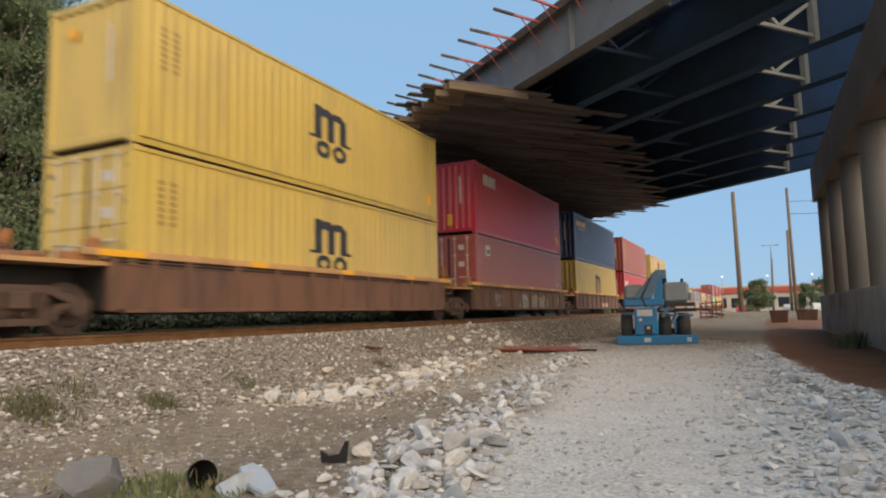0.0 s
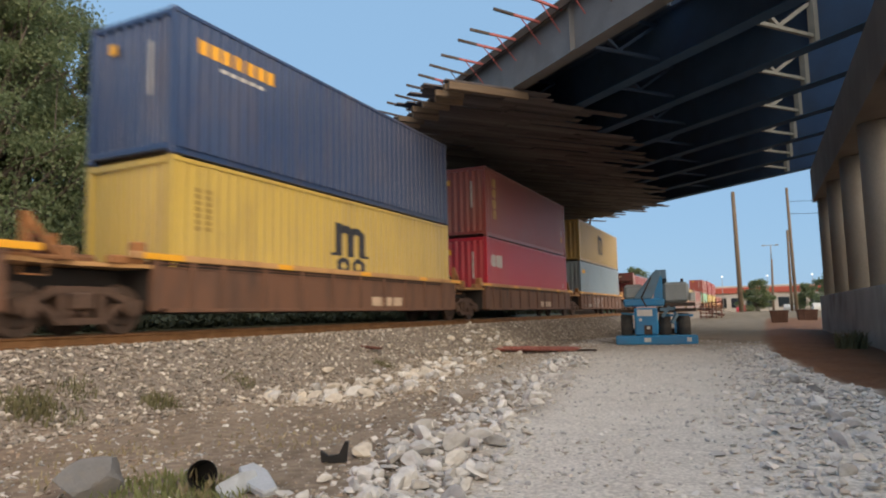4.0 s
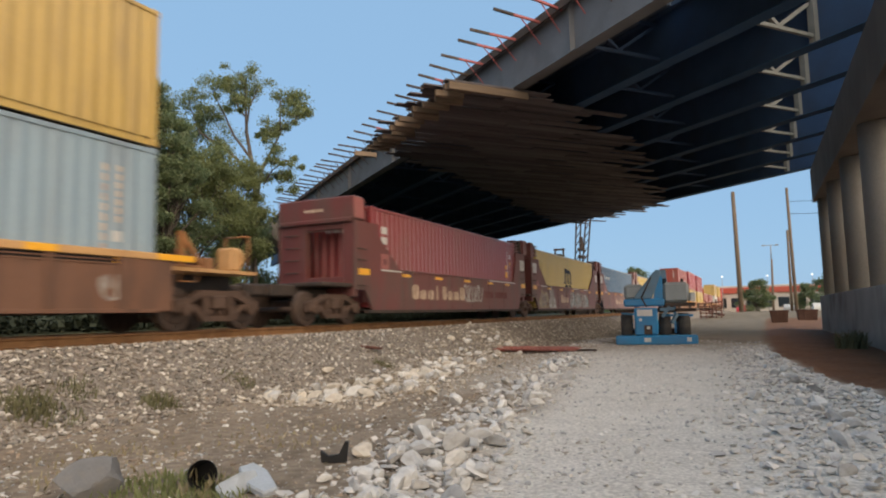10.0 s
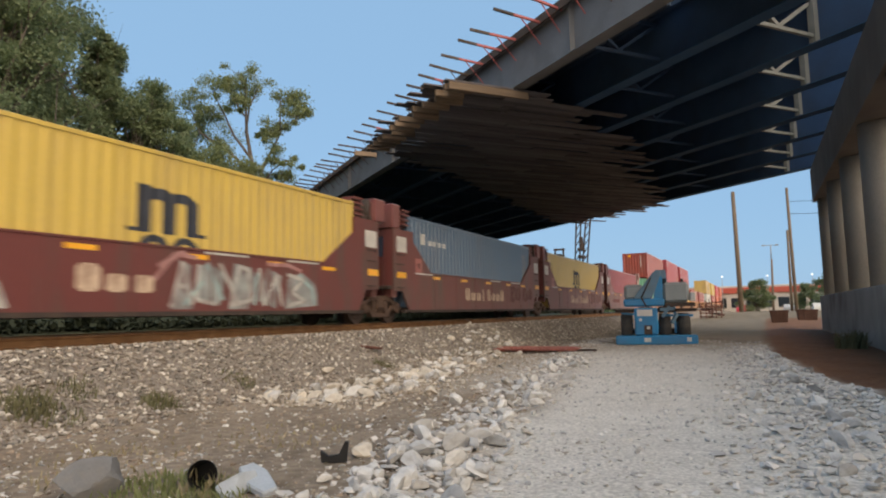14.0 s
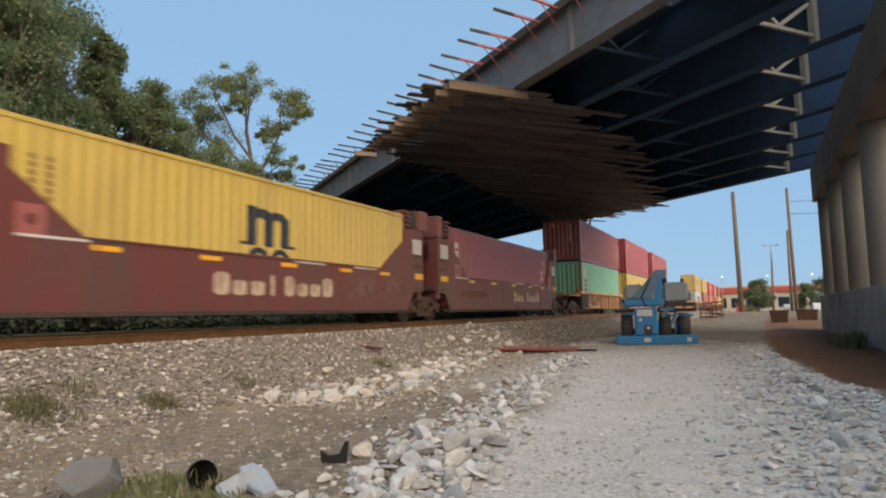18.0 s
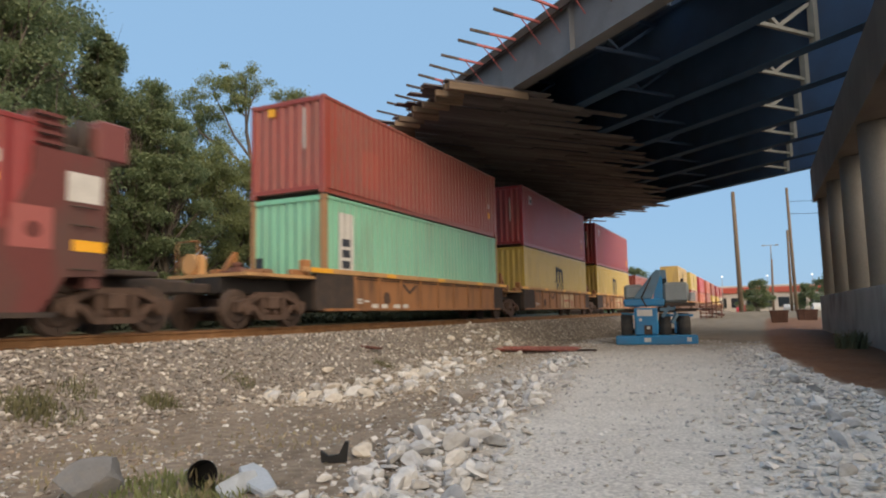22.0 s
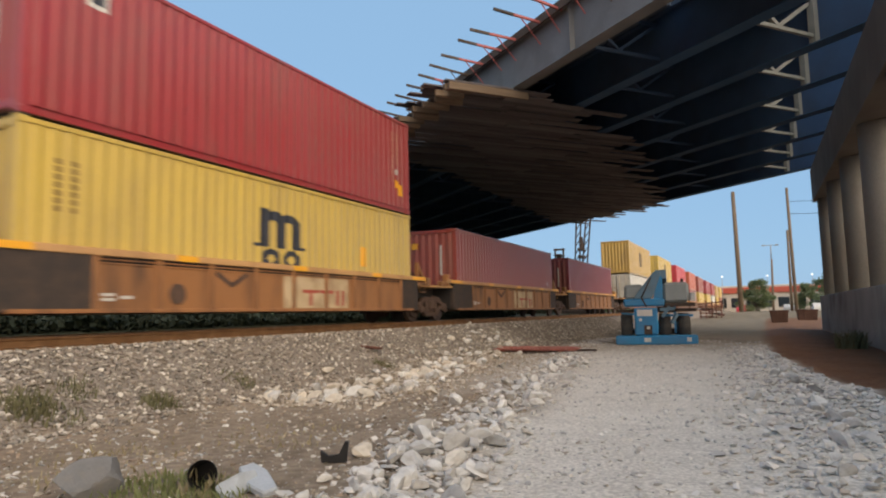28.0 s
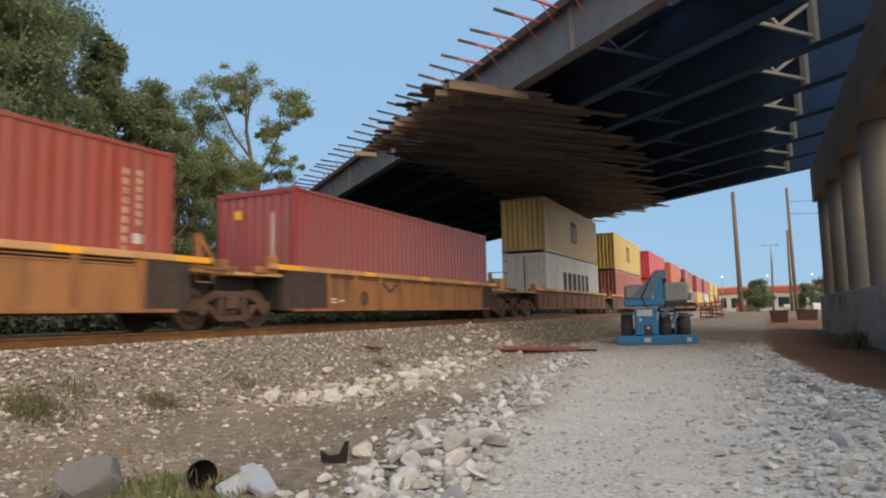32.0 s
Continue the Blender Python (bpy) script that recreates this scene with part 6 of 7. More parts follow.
    quad = np.stack([pos - u * s * 0.6, pos + v * s * 0.34, pos + u * s * 0.6, pos - v * s * 0.34], 1).reshape(-1, 3)
    faces = np.arange(leaves * 4).reshape(-1, 4)
    part("crown", raw_mesh("crown", quad.tolist(), faces.tolist(), M[foliage]), None, t)
    return t


def open_tree(x, y, label):
    """A forked tree with an airy crown: bent stems and limbs, and loose tufts between which the sky shows."""
    rng = np.random.default_rng(5)
    t = thing("tree", label, "tree", pose(x, y, ground_z(x, y) - 0.1))
    stems = [("trunk", 0.2, [(0, 0), (-0.15, 5), (-0.3, 9.6), (-1.2, 13.0), (-1.5, 15.4), (-1.3, 16.7)]),
             ("trunk", 0.13, [(-0.22, 8.4), (0.3, 10.2), (0.7, 11.4), (1.35, 12.7), (1.6, 15.0)]),
             ("limb", 0.11, [(-0.7, 11.2), (-2.0, 12.9), (-3.4, 14.6), (-4.0, 16.0)]), ("limb", 0.12, [(-0.35, 10.0), (-2.6, 11.9), (-5.0, 13.5), (-6.2, 15.8)]),
             ("limb", 0.07, [(0.35, 9.4), (1.2, 10.2), (2.1, 10.8)]), ("limb", 0.09, [(1.35, 12.7), (2.5, 13.0), (3.4, 13.4)]),
             ("limb", 0.08, [(-1.2, 13.0), (-0.5, 14.6), (-0.1, 15.8)]), ("limb", 0.08, [(-1.35, 14.2), (-2.3, 15.6), (-2.5, 16.8)])]
    tips = []
    for name, r, path in stems:
        bm = bmesh.new()
        pts = [Vector((a, rng.normal() * 0.25 * (k > 0), b)) for k, (a, b) in enumerate(path)]
        n = len(pts) - 1
        for k in range(n):
            tube(bm, pts[k], pts[k + 1], r * (1 - 0.75 * k / n), r * (1 - 0.75 * (k + 1) / n), 8, False)
        part(name, bm, M["bark"], t)
        tips += [p for p in pts if p.z > 10.5]
    tufts = [(-6.4, 16.0, 1.0), (-5.4, 14.6, 1.3), (-4.9, 13.4, 1.3), (-6.1, 13.2, 1.1), (-3.9, 16.2, 1.1), (-3.5, 14.6, 0.9), (-2.5, 16.7, 0.9), (-1.2, 16.7, 0.9),
             (-0.1, 15.9, 0.8), (-2.2, 15.5, 0.6), (-0.6, 14.6, 0.6), (1.6, 14.9, 0.9), (2.6, 14.2, 0.9), (3.5, 13.2, 0.7), (0.9, 13.3, 0.7), (1.9, 12.4, 0.7),
             (0.1, 12.8, 0.5), (1.5, 11.0, 0.8), (2.3, 10.1, 0.7), (1.4, 9.4, 0.7), (0.6, 9.9, 0.5), (-3.2, 12.2, 0.7)]
    centres, bm = [], bmesh.new()
    for a, b, r in tufts:
        c = Vector((a, rng.normal() * 0.8, b))
        root = min(tips, key=lambda p: (p - c).length)
        tube(bm, root, c, 0.03, 0.012, 5, False)
        for _ in range(9 if r > 0.85 else 6):
            p = c + Vector(rng.normal(size=3) * np.array([0.55, 0.6, 0.5])) * r
            tube(bm, c, p, 0.014, 0.006, 4, False)
            centres.append((p, r * rng.uniform(0.2, 0.42)))
    tagged(part("twig", bm, M["bark"], t), kind="stuff")
    n = 30000
    pick = rng.integers(len(centres), size=n)
    cen, siz = np.array([c for c, _ in centres]), np.array([q for _, q in centres])
    pos = cen[pick] + rng.normal(size=(n, 3)) * (siz[pick] * 0.8)[:, None] * np.array([1, 1, 0.75])
    u, v = rng.normal(size=(n, 3)), rng.normal(size=(n, 3))
    u *= (0.075 * rng.uniform(0.6, 1.3, n) / np.linalg.norm(u, axis=1))[:, None]
    v *= (0.048 / np.linalg.norm(v, axis=1))[:, None]
    quad = np.stack([pos - u, pos + v, pos + u, pos - v], 1).reshape(-1, 3)
    part("crown", raw_mesh("crown", quad.tolist(), np.arange(n * 4).reshape(-1, 4).tolist(), M["light_leaf"]), None, t)


def build_trees():
    tree(-27.8, 14.9, 23.0, 5.6, 1, 170000, "tall dense dark green tree beyond the track", clumps=230, leaf=0.13, bushy=0.06, cone=True, tuft=0.8)
    tree(-29.2, 21.6, 15.4, 3.1, 2, 80000, "dense green tree with a pointed top", clumps=150, leaf=0.13, bushy=0.06, cone=True, tuft=0.85)
    tree(-26.9, 21.8, 12.6, 2.3, 3, 66000, "rounded green tree behind the train", clumps=110, leaf=0.125, bushy=0.06, tuft=0.9)
    tree(-25.6, 22.6, 10.6, 2.2, 19, 46000, "low rounded green tree behind the train", clumps=80, leaf=0.125, bushy=0.06, tuft=0.9)
    open_tree(-28.6, 32.5, "sparse tree with open crown and visible limbs")
    tree(-27.8, 26.4, 10.2, 3.0, 7, 54000, "low bushy yellowish green tree behind the train", clumps=70, leaf=0.13, bushy=0.05, foliage="light_leaf")
    tree(-28.2, 29.6, 10.2, 2.7, 17, 40000, "small bushy yellowish green tree behind the train", clumps=44, leaf=0.13, bushy=0.05, foliage="light_leaf")
    for x, y, h, seed in ((-24.2, 35.5, 5.2, 31), (-24.8, 41.0, 5.8, 32), (-25.5, 48.0, 5.4, 33), (-26.0, 56.0, 5.6, 34)):
        tree(x, y, h, 2.6, seed, 14000, "dark bushy tree beside the far pier", clumps=40, leaf=0.16, bushy=0.04)
    tree(-33.5, 36.0, 7.5, 3.2, 8, 14000, "low bushy green tree in the distance", clumps=36, leaf=0.2, bushy=0.05)
    tree(-30.2, 17.6, 17.5, 4.2, 18, 60000, "dense green tree standing close behind another", clumps=90, leaf=0.16, bushy=0.06)
    tree(-33.0, 8.0, 19.0, 5.0, 9, 40000, "dense green tree at the edge of the wood", clumps=70, leaf=0.22, bushy=0.08)
    tree(-37.5, 19.0, 14.0, 5.0, 10, 30000, "dense green tree further back in the wood", clumps=60, leaf=0.24, bushy=0.08)
    tree(-0.3, 100.0, 4.8, 2.1, 11, 9000, "round dark green bush near the poles", clumps=34, leaf=0.2, bushy=0.05)
    tree(10.5, 120.0, 6.4, 2.6, 12, 7000, "dark tree behind parked cars", clumps=30, leaf=0.25, bushy=0.1)
    tree(8.0, 128.0, 5.0, 2.2, 13, 5000, "dark small tree behind parked cars", clumps=24, leaf=0.25, bushy=0.1)
    tree(-17.5, 112.0, 7.2, 2.8, 14, 6000, "dark tree far down the track", clumps=30, leaf=0.25, bushy=0.1)

    # rank weeds on the far shoulder of the track
    rng = np.random.default_rng(77)
    n = 42000
    y = 2.0 + 46 * rng.random(n)
    x = -16.9 - 2.6 * rng.random(n)
    up = 0.62 * (0.55 + 0.45 * wavy(x * 0.8, y * 0.9)).clip(0.25, 1.2) * rng.random(n) ** 0.7
    c = np.stack([x, y, height(x, y) + up], -1)
    u = rng.normal(size=(n, 3)) * 0.062
    v = rng.normal(size=(n, 3)) * 0.048
    quad = np.stack([c - u, c - v, c + u, c + v], 1).reshape(-1, 3)
    me = raw_mesh("far_weeds", quad.tolist(), np.arange(n * 4).reshape(-1, 4).tolist(), M["dark_weed"])
    tagged(new("far_weeds", me), "dark green rank weeds on the far shoulder of the track", "weeds", kind="stuff")


build_trees()


# ---------- boom lift on the road ----------
def build_lift():
    t = thing("boom_lift", "blue boom lift with folded arm parked on gravel", "boom lift", pose(-3.24, 24.0, ground_z(-3.24, 24.0) - 0.02, 0, 0, 9) @ Matrix.Scale(1.03, 4))
    blue, grey, dark = M["lift_blue"], M["lift_grey"], M["grime"]

    def solid(name, mat, dims, r=0.03, label=""):
        bm = bmesh.new()
        rbox(bm, *dims, r)
        return part(name, bm, mat, t, label)

    solid("rear_bumper", blue, (-1.35, 1.29, -0.22, 0.22, 0.02, 0.34), 0.04, "wide blue bumper beam")
    solid("chassis", blue, (-0.5, 0.5, 0.95, 2.6, 0.4, 0.8), 0.05)
    solid("axle", dark, (-0.95, 0.95, 0.45, 0.65, 0.36, 0.55))
    wheel = cached("lift_wheel", M["tyre"], lambda bm: (tube(bm, (-0.17, 0, 0), (0.17, 0, 0), 0.52, 0.52, 26), tube(bm, (-0.19, 0, 0), (0.19, 0, 0), 0.46, 0.46, 26)))
    rim = cached("lift_rim", blue, lambda bm: tube(bm, (-0.197, 0, 0), (0.197, 0, 0), 0.22, 0.22, 16))
    for x in (-0.98, 0.91):
        for y in (0.55, 2.35):
            w = part("wheel", wheel, None, t, "dusty black tyre", at=pose(x, y, 0.55))
            part("rim", rim, None, w)
    w = part("wheel", wheel, None, t, "dusty black tyre", at=pose(0.29, 0.62, 0.55))
    part("rim", rim, None, w)
    solid("counterweight", blue, (-0.71, 0.05, -0.18, 1.2, 0.34, 1.27), 0.05, "blue counterweight housing")
    solid("placard", M["white_mark"], (-0.62, -0.12, -0.188, -0.178, 0.99, 1.21), 0.003, "white placard")
    solid("placard", M["white_mark"], (-0.56, -0.47, -0.188, -0.178, 0.82, 0.92), 0.003, "small pale placard")
    solid("access_plate", dark, (-0.41, -0.15, -0.2, -0.17, 0.36, 0.68), 0.015)
    solid("sticker", M["white_mark"], (-0.32, -0.22, -0.207, -0.199, 0.55, 0.64), 0.002)
    for x0, x1 in ((-0.42, -0.2), (0.94, 1.08)):
        solid("reflector", M["white_mark"], (x0, x1, -0.228, -0.218, 0.12, 0.26), 0.002)
    solid("turntable", blue, (-1.05, 0.3, -0.12, 1.9, 1.32, 1.58), 0.05)
    solid("shelf", dark, (0.3, 1.27, -0.05, 1.7, 1.3, 1.42), 0.02)
    solid("valve_block", dark, (0.1, 0.62, 0.0, 1.2, 1.1, 1.3), 0.04)
    solid("cross_tube", dark, (-1.3, 1.3, 0.2, 0.32, 1.12, 1.22), 0.02)
    solid("engine_cover", grey, (-1.02, -0.36, 0.0, 1.9, 1.56, 2.08), 0.09, "grey engine cover")
    solid("engine_cover", grey, (0.26, 1.1, 0.0, 1.9, 1.43, 2.12), 0.09, "grey engine cover")
    solid("control_box", M["white_mark"], (1.12, 1.3, 0.0, 0.4, 1.46, 1.76), 0.02)
    bm = bmesh.new()
    tube(bm, (0.92, 0.5, 2.1), (0.92, 0.5, 2.25), 0.05, 0.05, 10)
    part("exhaust_stub", bm, dark, t)
    bm = bmesh.new()
    prism(bm, [(-0.74, 1.58), (-0.1, 1.58), (0.22, 2.4), (0.2, 2.53), (0.08, 2.56), (-0.05, 2.46)], -0.08, 0.3, "y")
    bmesh.ops.bevel(bm, geom=bm.edges[:], offset=0.02, segments=1, affect="EDGES")
    part("riser_arm", bm, M["lift_arm"], t, "grey-blue lower arm plate")
    bm = bmesh.new()
    prism(bm, [(-0.1, 1.4), (0.24, 1.4), (0.27, 2.25), (0.2, 2.42), (0.12, 2.4)], -0.02, 0.42, "y")
    part("mast_plate", bm, blue, t)
    bm = bmesh.new()
    bar(bm, (0.25, 0.35, 2.42), (0.38, 2.6, 1.9), 0.3, 0.32)
    part("boom", bm, M["lift_arm"], t)
    for p, q in (((0.2, -0.02, 0.95), (0.45, 0.0, 1.3)), ((0.5, -0.02, 0.75), (0.68, 0.1, 1.05)), ((0.12, 0.0, 1.2), (0.6, 0.05, 1.22))):
        bm = bmesh.new()
        bar(bm, p, q, 0.1, 0.1)
        part("hydraulic_ram", bm, M["lift_arm"], t)
    bm = bmesh.new()
    tube(bm, (-0.3, -0.15, 1.3), (-0.45, -0.1, 1.62), 0.025, 0.025, 6)
    tube(bm, (-0.45, -0.1, 1.62), (-0.1, -0.1, 2.3), 0.025, 0.025, 6)
    part("hose", bm, dark, t)
    bm = bmesh.new()
    for p, q in (((0.2, 0.3, 1.0), (1.2, 0.3, 0.98)), ((0.62, 0.3, 0.4), (0.62, 0.3, 1.3)), ((-0.68, 0.3, 1.05), (-1.15, 0.3, 1.1))):
        bar(bm, p, q, 0.07, 0.07)
    part("guard_rail", bm, blue, t)


build_lift()


# ---------- poles, wires, distant yard ----------
def pole(top, foot, r, label):
    t = thing("utility_pole", label, "pole", pose(*foot))
    bm = bmesh.new()
    tube(bm, (0, 0, -0.6), Vector(top) - Vector(foot), r, r * 0.72, 12)
    part("shaft", bm, M["pole_wood"], t)
    return t


def build_far():
    pole((-2.0, 90, 15.9), (-1.85, 90, 0.0), 0.31, "leaning weathered timber pole with bare top")
    pole((4.3, 95, 16.6), (4.45, 95, 0.0), 0.23, "tall leaning timber pole with wires")
    pole((5.3, 125, 14.2), (5.15, 125, 0.0), 0.24, "timber pole further back")
    t = pole((2.3, 110, 8.4), (2.05, 110, 0.0), 0.19, "pole carrying a lamp standard")
    bm = bmesh.new()
    tube(bm, (0.2, 0, 8.3), (0.25, 0, 10.5), 0.09, 0.07, 8)
    bar(bm, (-0.75, 0, 10.5), (1.2, 0, 10.5), 0.08, 0.08)
    for x in (-0.75, 1.05):
        rbox(bm, x - 0.25, x + 0.25, -0.15, 0.15, 10.42, 10.6, 0.03)
    part("lamp_arms", bm, M["metal"], t, "grey twin lamp arms")
    w = thing("overhead_wires", "thin dark overhead wires", "wire")
    for za, zb in ((14.8, 13.6), (13.2, 12.2)):
        bm = bmesh.new()
        p = [Vector((4.3 + 22 * k / 10, 95 - 30 * k / 10, za + (zb - za) * k / 10 - 1.2 * (1 - ((k - 5) / 5) ** 2))) for k in range(11)]
        for a, b in zip(p, p[1:]):
            tube(bm, a, b, 0.03, seg=5)
        part("wire", bm, M["gap_black"], w)
    # store with a red fascia far off
    t = thing("retail_building", "low pale building with an orange-red roof fascia", "building", pose(-2, 220, 0))
    bm = bmesh.new()
    rbox(bm, -24, 20, 0, 20, 0, 5.6, 0.1)
    part("wall", bm, M["shop_wall"], t)
    bm = bmesh.new()
    rbox(bm, -24.4, 20.4, -0.6, 20.4, 5.6, 7.3, 0.1)
    part("fascia", bm, M["shop_red"], t, "orange-red fascia band")
    bm = bmesh.new()
    rbox(bm, -24.2, 20.2, -0.4, 20.2, 7.3, 7.9, 0.1)
    part("roof_edge", bm, M["shop_wall"], t)
    pane = cached("store_window", M["glass_dark"], lambda bm: box(bm, -1.5, 1.5, -0.05, 0.0, 1.2, 4.2))
    for k in range(10):
        part("window", pane, None, t, at=pose(-21 + k * 4.3, -0.02, 0))
    # parked cars behind the pier
    for x, y, c in ((7.4, 100, "white"), (10.2, 101, "grey"), (13.2, 103, "white"), (-2.6, 130, "red"), (5.0, 132, "white")):
        car = thing("parked_car", {"white": "white", "grey": "silver-grey", "red": "red"}[c] + " car parked in the distance", "car", pose(x, y, 0.15, 0, 0, 90))
        bm = bmesh.new()
        prism(bm, [(-2.2, 0.3), (2.2, 0.3), (2.25, 0.8), (1.3, 0.95), (0.7, 1.45), (-1.3, 1.48), (-2.1, 0.98), (-2.25, 0.7)], -0.88, 0.88, "y")
        bmesh.ops.bevel(bm, geom=bm.edges[:], offset=0.06, segments=1, affect="EDGES")
        part("body", bm, M[c], car)
        bm = bmesh.new()
        prism(bm, [(1.15, 0.98), (0.68, 1.38), (-1.2, 1.4), (-1.8, 1.02)], -0.89, 0.89, "y")
        part("side_window", bm, M["glass_dark"], car)
        me = cached("car_wheel", M["tyre"], lambda bm: tube(bm, (0, -0.1, 0), (0, 0.1, 0), 0.32, seg=16))
        for dx in (-1.4, 1.4):
            for dy in (-0.8, 0.8):
                part("wheel", me, None, car, at=pose(dx, dy, 0.32))
    # scrub along the far side of the track
    rng = np.random.default_rng(21)
    n = 70000
    x, y = rng.uniform(-24.5, -19.6, n), rng.uniform(-4, 75, n)
    z = height(x, y) + (0.25 + 1.1 * rng.random(n) * (0.55 + 0.45 * np.sin(y * 0.9 + np.sin(x * 2.0) * 2))).clip(0.05, 1.5) * rng.random(n) ** 0.5
    pos = np.stack([x, y, z], -1)
    u, v = rng.normal(size=(n, 3)) * 0.06, rng.normal(size=(n, 3)) * 0.06
    quad = np.stack([pos - u, pos + v, pos + u, pos - v], 1).reshape(-1, 3)
    me = raw_mesh("scrub", quad.tolist(), np.arange(n * 4).reshape(-1, 4).tolist(), M["scrub_leaf"])
    tagged(new("scrub", me), "low green scrub along the far side of the track", "scrub", kind="stuff")
    # street lamps already lit in the dusk
    for x, y, z in ((-6.5, 150, 7.8), (2.1, 150, 7.7), (10.2, 150, 7.6)):
        t = thing("street_lamp", "distant street lamp already lit in the dusk", "street lamp", pose(x, y, 0), "distant street lamps")
        bm = bmesh.new()
        tube(bm, (0, 0, 0), (0, 0, z), 0.09, 0.06, 8)
        part("mast", bm, M["metal"], t)
        bm = bmesh.new()
        tube(bm, (0, -0.2, z - 0.11), (0, -0.2, z + 0.11), 0.15, 0.15, 10)
        part("glowing_head", bm, M["lamp_glow"], t, "glowing white lamp head")
    # rubble bins
    for x, y, w in ((1.45, 57, 1.1), (3.9, 66, 1.45)):
        z = float(height(np.array(x), np.array(y)))
        t = thing("steel_skip", "dark red steel bin standing on red clay", "bin", pose(x, y, z))
        bm = bmesh.new()
        prism(bm, [(-w / 2, 0.0), (w / 2, 0.0), (w / 2 + 0.1, 0.85), (-w / 2 - 0.1, 0.85)], 0, 1.4, "y")
        part("body", bm, M["bin_red"], t)
        bm = bmesh.new()
        rbox(bm, -w / 2 - 0.14, w / 2 + 0.14, -0.05, 1.45, 0.85, 0.95, 0.02)
        part("rim", bm, M["bin_red"], t)
        rib = cached("bin_rib", M["bin_red"], lambda bm: rbox(bm, -0.04, 0.04, -0.06, 0.0, 0.02, 0.85, 0.01))
        for k in range(4):
            part("rib", rib, None, t, at=pose(-w / 2 + 0.1 + k * (w - 0.2) / 3, 0, 0))
    # rusty frames stacked by the road
    t = thing("rusty_rack", "rusted cluttered steel frames standing beside the track", "rack", pose(-4.6, 76, 0.05))
    rr = random.Random(12)
    for x in (-1.05, -0.45, 0.1, 0.55, 1.05):
        bm = bmesh.new()
        bar(bm, (x, rr.uniform(-0.3, 0.9), 0), (x + rr.uniform(-0.12, 0.12), rr.uniform(-0.1, 0.9), rr.uniform(1.4, 2.2)), 0.1, 0.1)
        part("post", bm, M["rust_frame"], t)
    for z in (0.3, 0.62, 0.95, 1.4, 1.75):
        bm = bmesh.new()
        bar(bm, (-1.15, rr.uniform(-0.1, 0.9), z + rr.uniform(-0.1, 0.1)), (1.15, rr.uniform(-0.1, 0.9), z + rr.uniform(-0.15, 0.15)), 0.08, 0.12)
        part("rail", bm, M["rust_frame"], t)
    for k in range(7):
        bm = bmesh.new()
        x, z = rr.uniform(-0.9, 0.7), 0.02 + 0.17 * k
        rbox(bm, x, x + rr.uniform(0.3, 0.9), rr.uniform(0.1, 0.5), rr.uniform(0.7, 1.1), z, z + 0.15, 0.02)
        part("stacked_panel", bm, M["grime"] if k % 3 == 0 else M["rust_frame"], t)
    # crane beyond the bridge
    t = thing("lattice_crane", "dark lattice boom crane behind the track", "crane", pose(-17.6, 70, 0.4))
    for x0, x1 in ((0.2, 0.75), (1.0, 1.9)):
        bm = bmesh.new()
        for dx in (-0.25, 0.25):
            bar(bm, (x0 + dx, 0, 5.2), (x1 + dx, 0, 13.0), 0.14, 0.14)
        n = 9
        for k in range(n):
            f0, f1 = k / n, (k + 1) / n
            a = Vector((x0 - 0.25 + (x1 - x0) * f0, 0, 5.2 + 7.8 * f0))
            b = Vector((x0 + 0.25 + (x1 - x0) * f1, 0, 5.2 + 7.8 * f1))
            bar(bm, a, b, 0.08, 0.08)
        part("lattice_boom", bm, M["grime"], t)
    bm = bmesh.new()
    rbox(bm, -0.9, 2.2, -1.2, 1.2, 3.2, 5.6, 0.1)
    part("machine_house", bm, M["grime"], t)
    bm = bmesh.new()
    for z in (5.7, 6.5, 7.3):
        rbox(bm, 0.4, 1.1, -0.4, 0.4, z, z + 0.3, 0.04)
    rbox(bm, 0.6, 0.95, -0.3, 0.3, 7.5, 8.8, 0.05)
    part("winch_frame", bm, M["grime"], t)
    bm = bmesh.new()
    rbox(bm, -2.2, -1.2, -0.6, 0.6, 6.9, 7.0, 0.02)
    for x in (-2.15, -1.25):
        bar(bm, (x, 0, 5.0), (x, 0, 7.6), 0.16, 0.16)
    bar(bm, (-2.3, 0, 7.6), (-1.1, 0, 7.6), 0.22, 0.2)
    rbox(bm, -1.95, -1.45, -0.3, 0.3, 6.2, 7.1, 0.03)
    part("gantry", bm, M["grime"], t)
    bm = bmesh.new()
    rbox(bm, -1.6, 2.6, -1.6, -0.9, 0, 1.0, 0.15)
    rbox(bm, -1.6, 2.6, 0.9, 1.6, 0, 1.0, 0.15)
    rbox(bm, -1.2, 2.2, -0.9, 0.9, 0.7, 3.2, 0.1)
    part("crawler_base", bm, M["grime"], t)
    # low wall of distant trees along the horizon
    rng = np.random.default_rng(77)
    n = 26000
    a = rng.uniform(radians(-75), radians(40), n)
    dist = rng.uniform(260, 420, n)
    hgt = (3.5 + 2.5 * np.sin(a * 37) + 2.0 * np.sin(a * 91 + 1) + 1.5 * np.sin(a * 211)).clip(1.5, 9) * rng.random(n) ** 0.6
    left = a < radians(-22)
    hgt = np.where(left, hgt * 1.6, hgt)
    pos = np.stack([np.sin(a) * dist, np.cos(a) * dist, hgt], -1)
    u = rng.normal(size=(n, 3)) * 0.9
    v = rng.normal(size=(n, 3)) * 0.9
    quad = np.stack([pos - u, pos + v, pos + u, pos - v], 1).reshape(-1, 3)
    me = raw_mesh("distant_woods", quad.tolist(), np.arange(n * 4).reshape(-1, 4).tolist(), M["leaf"])
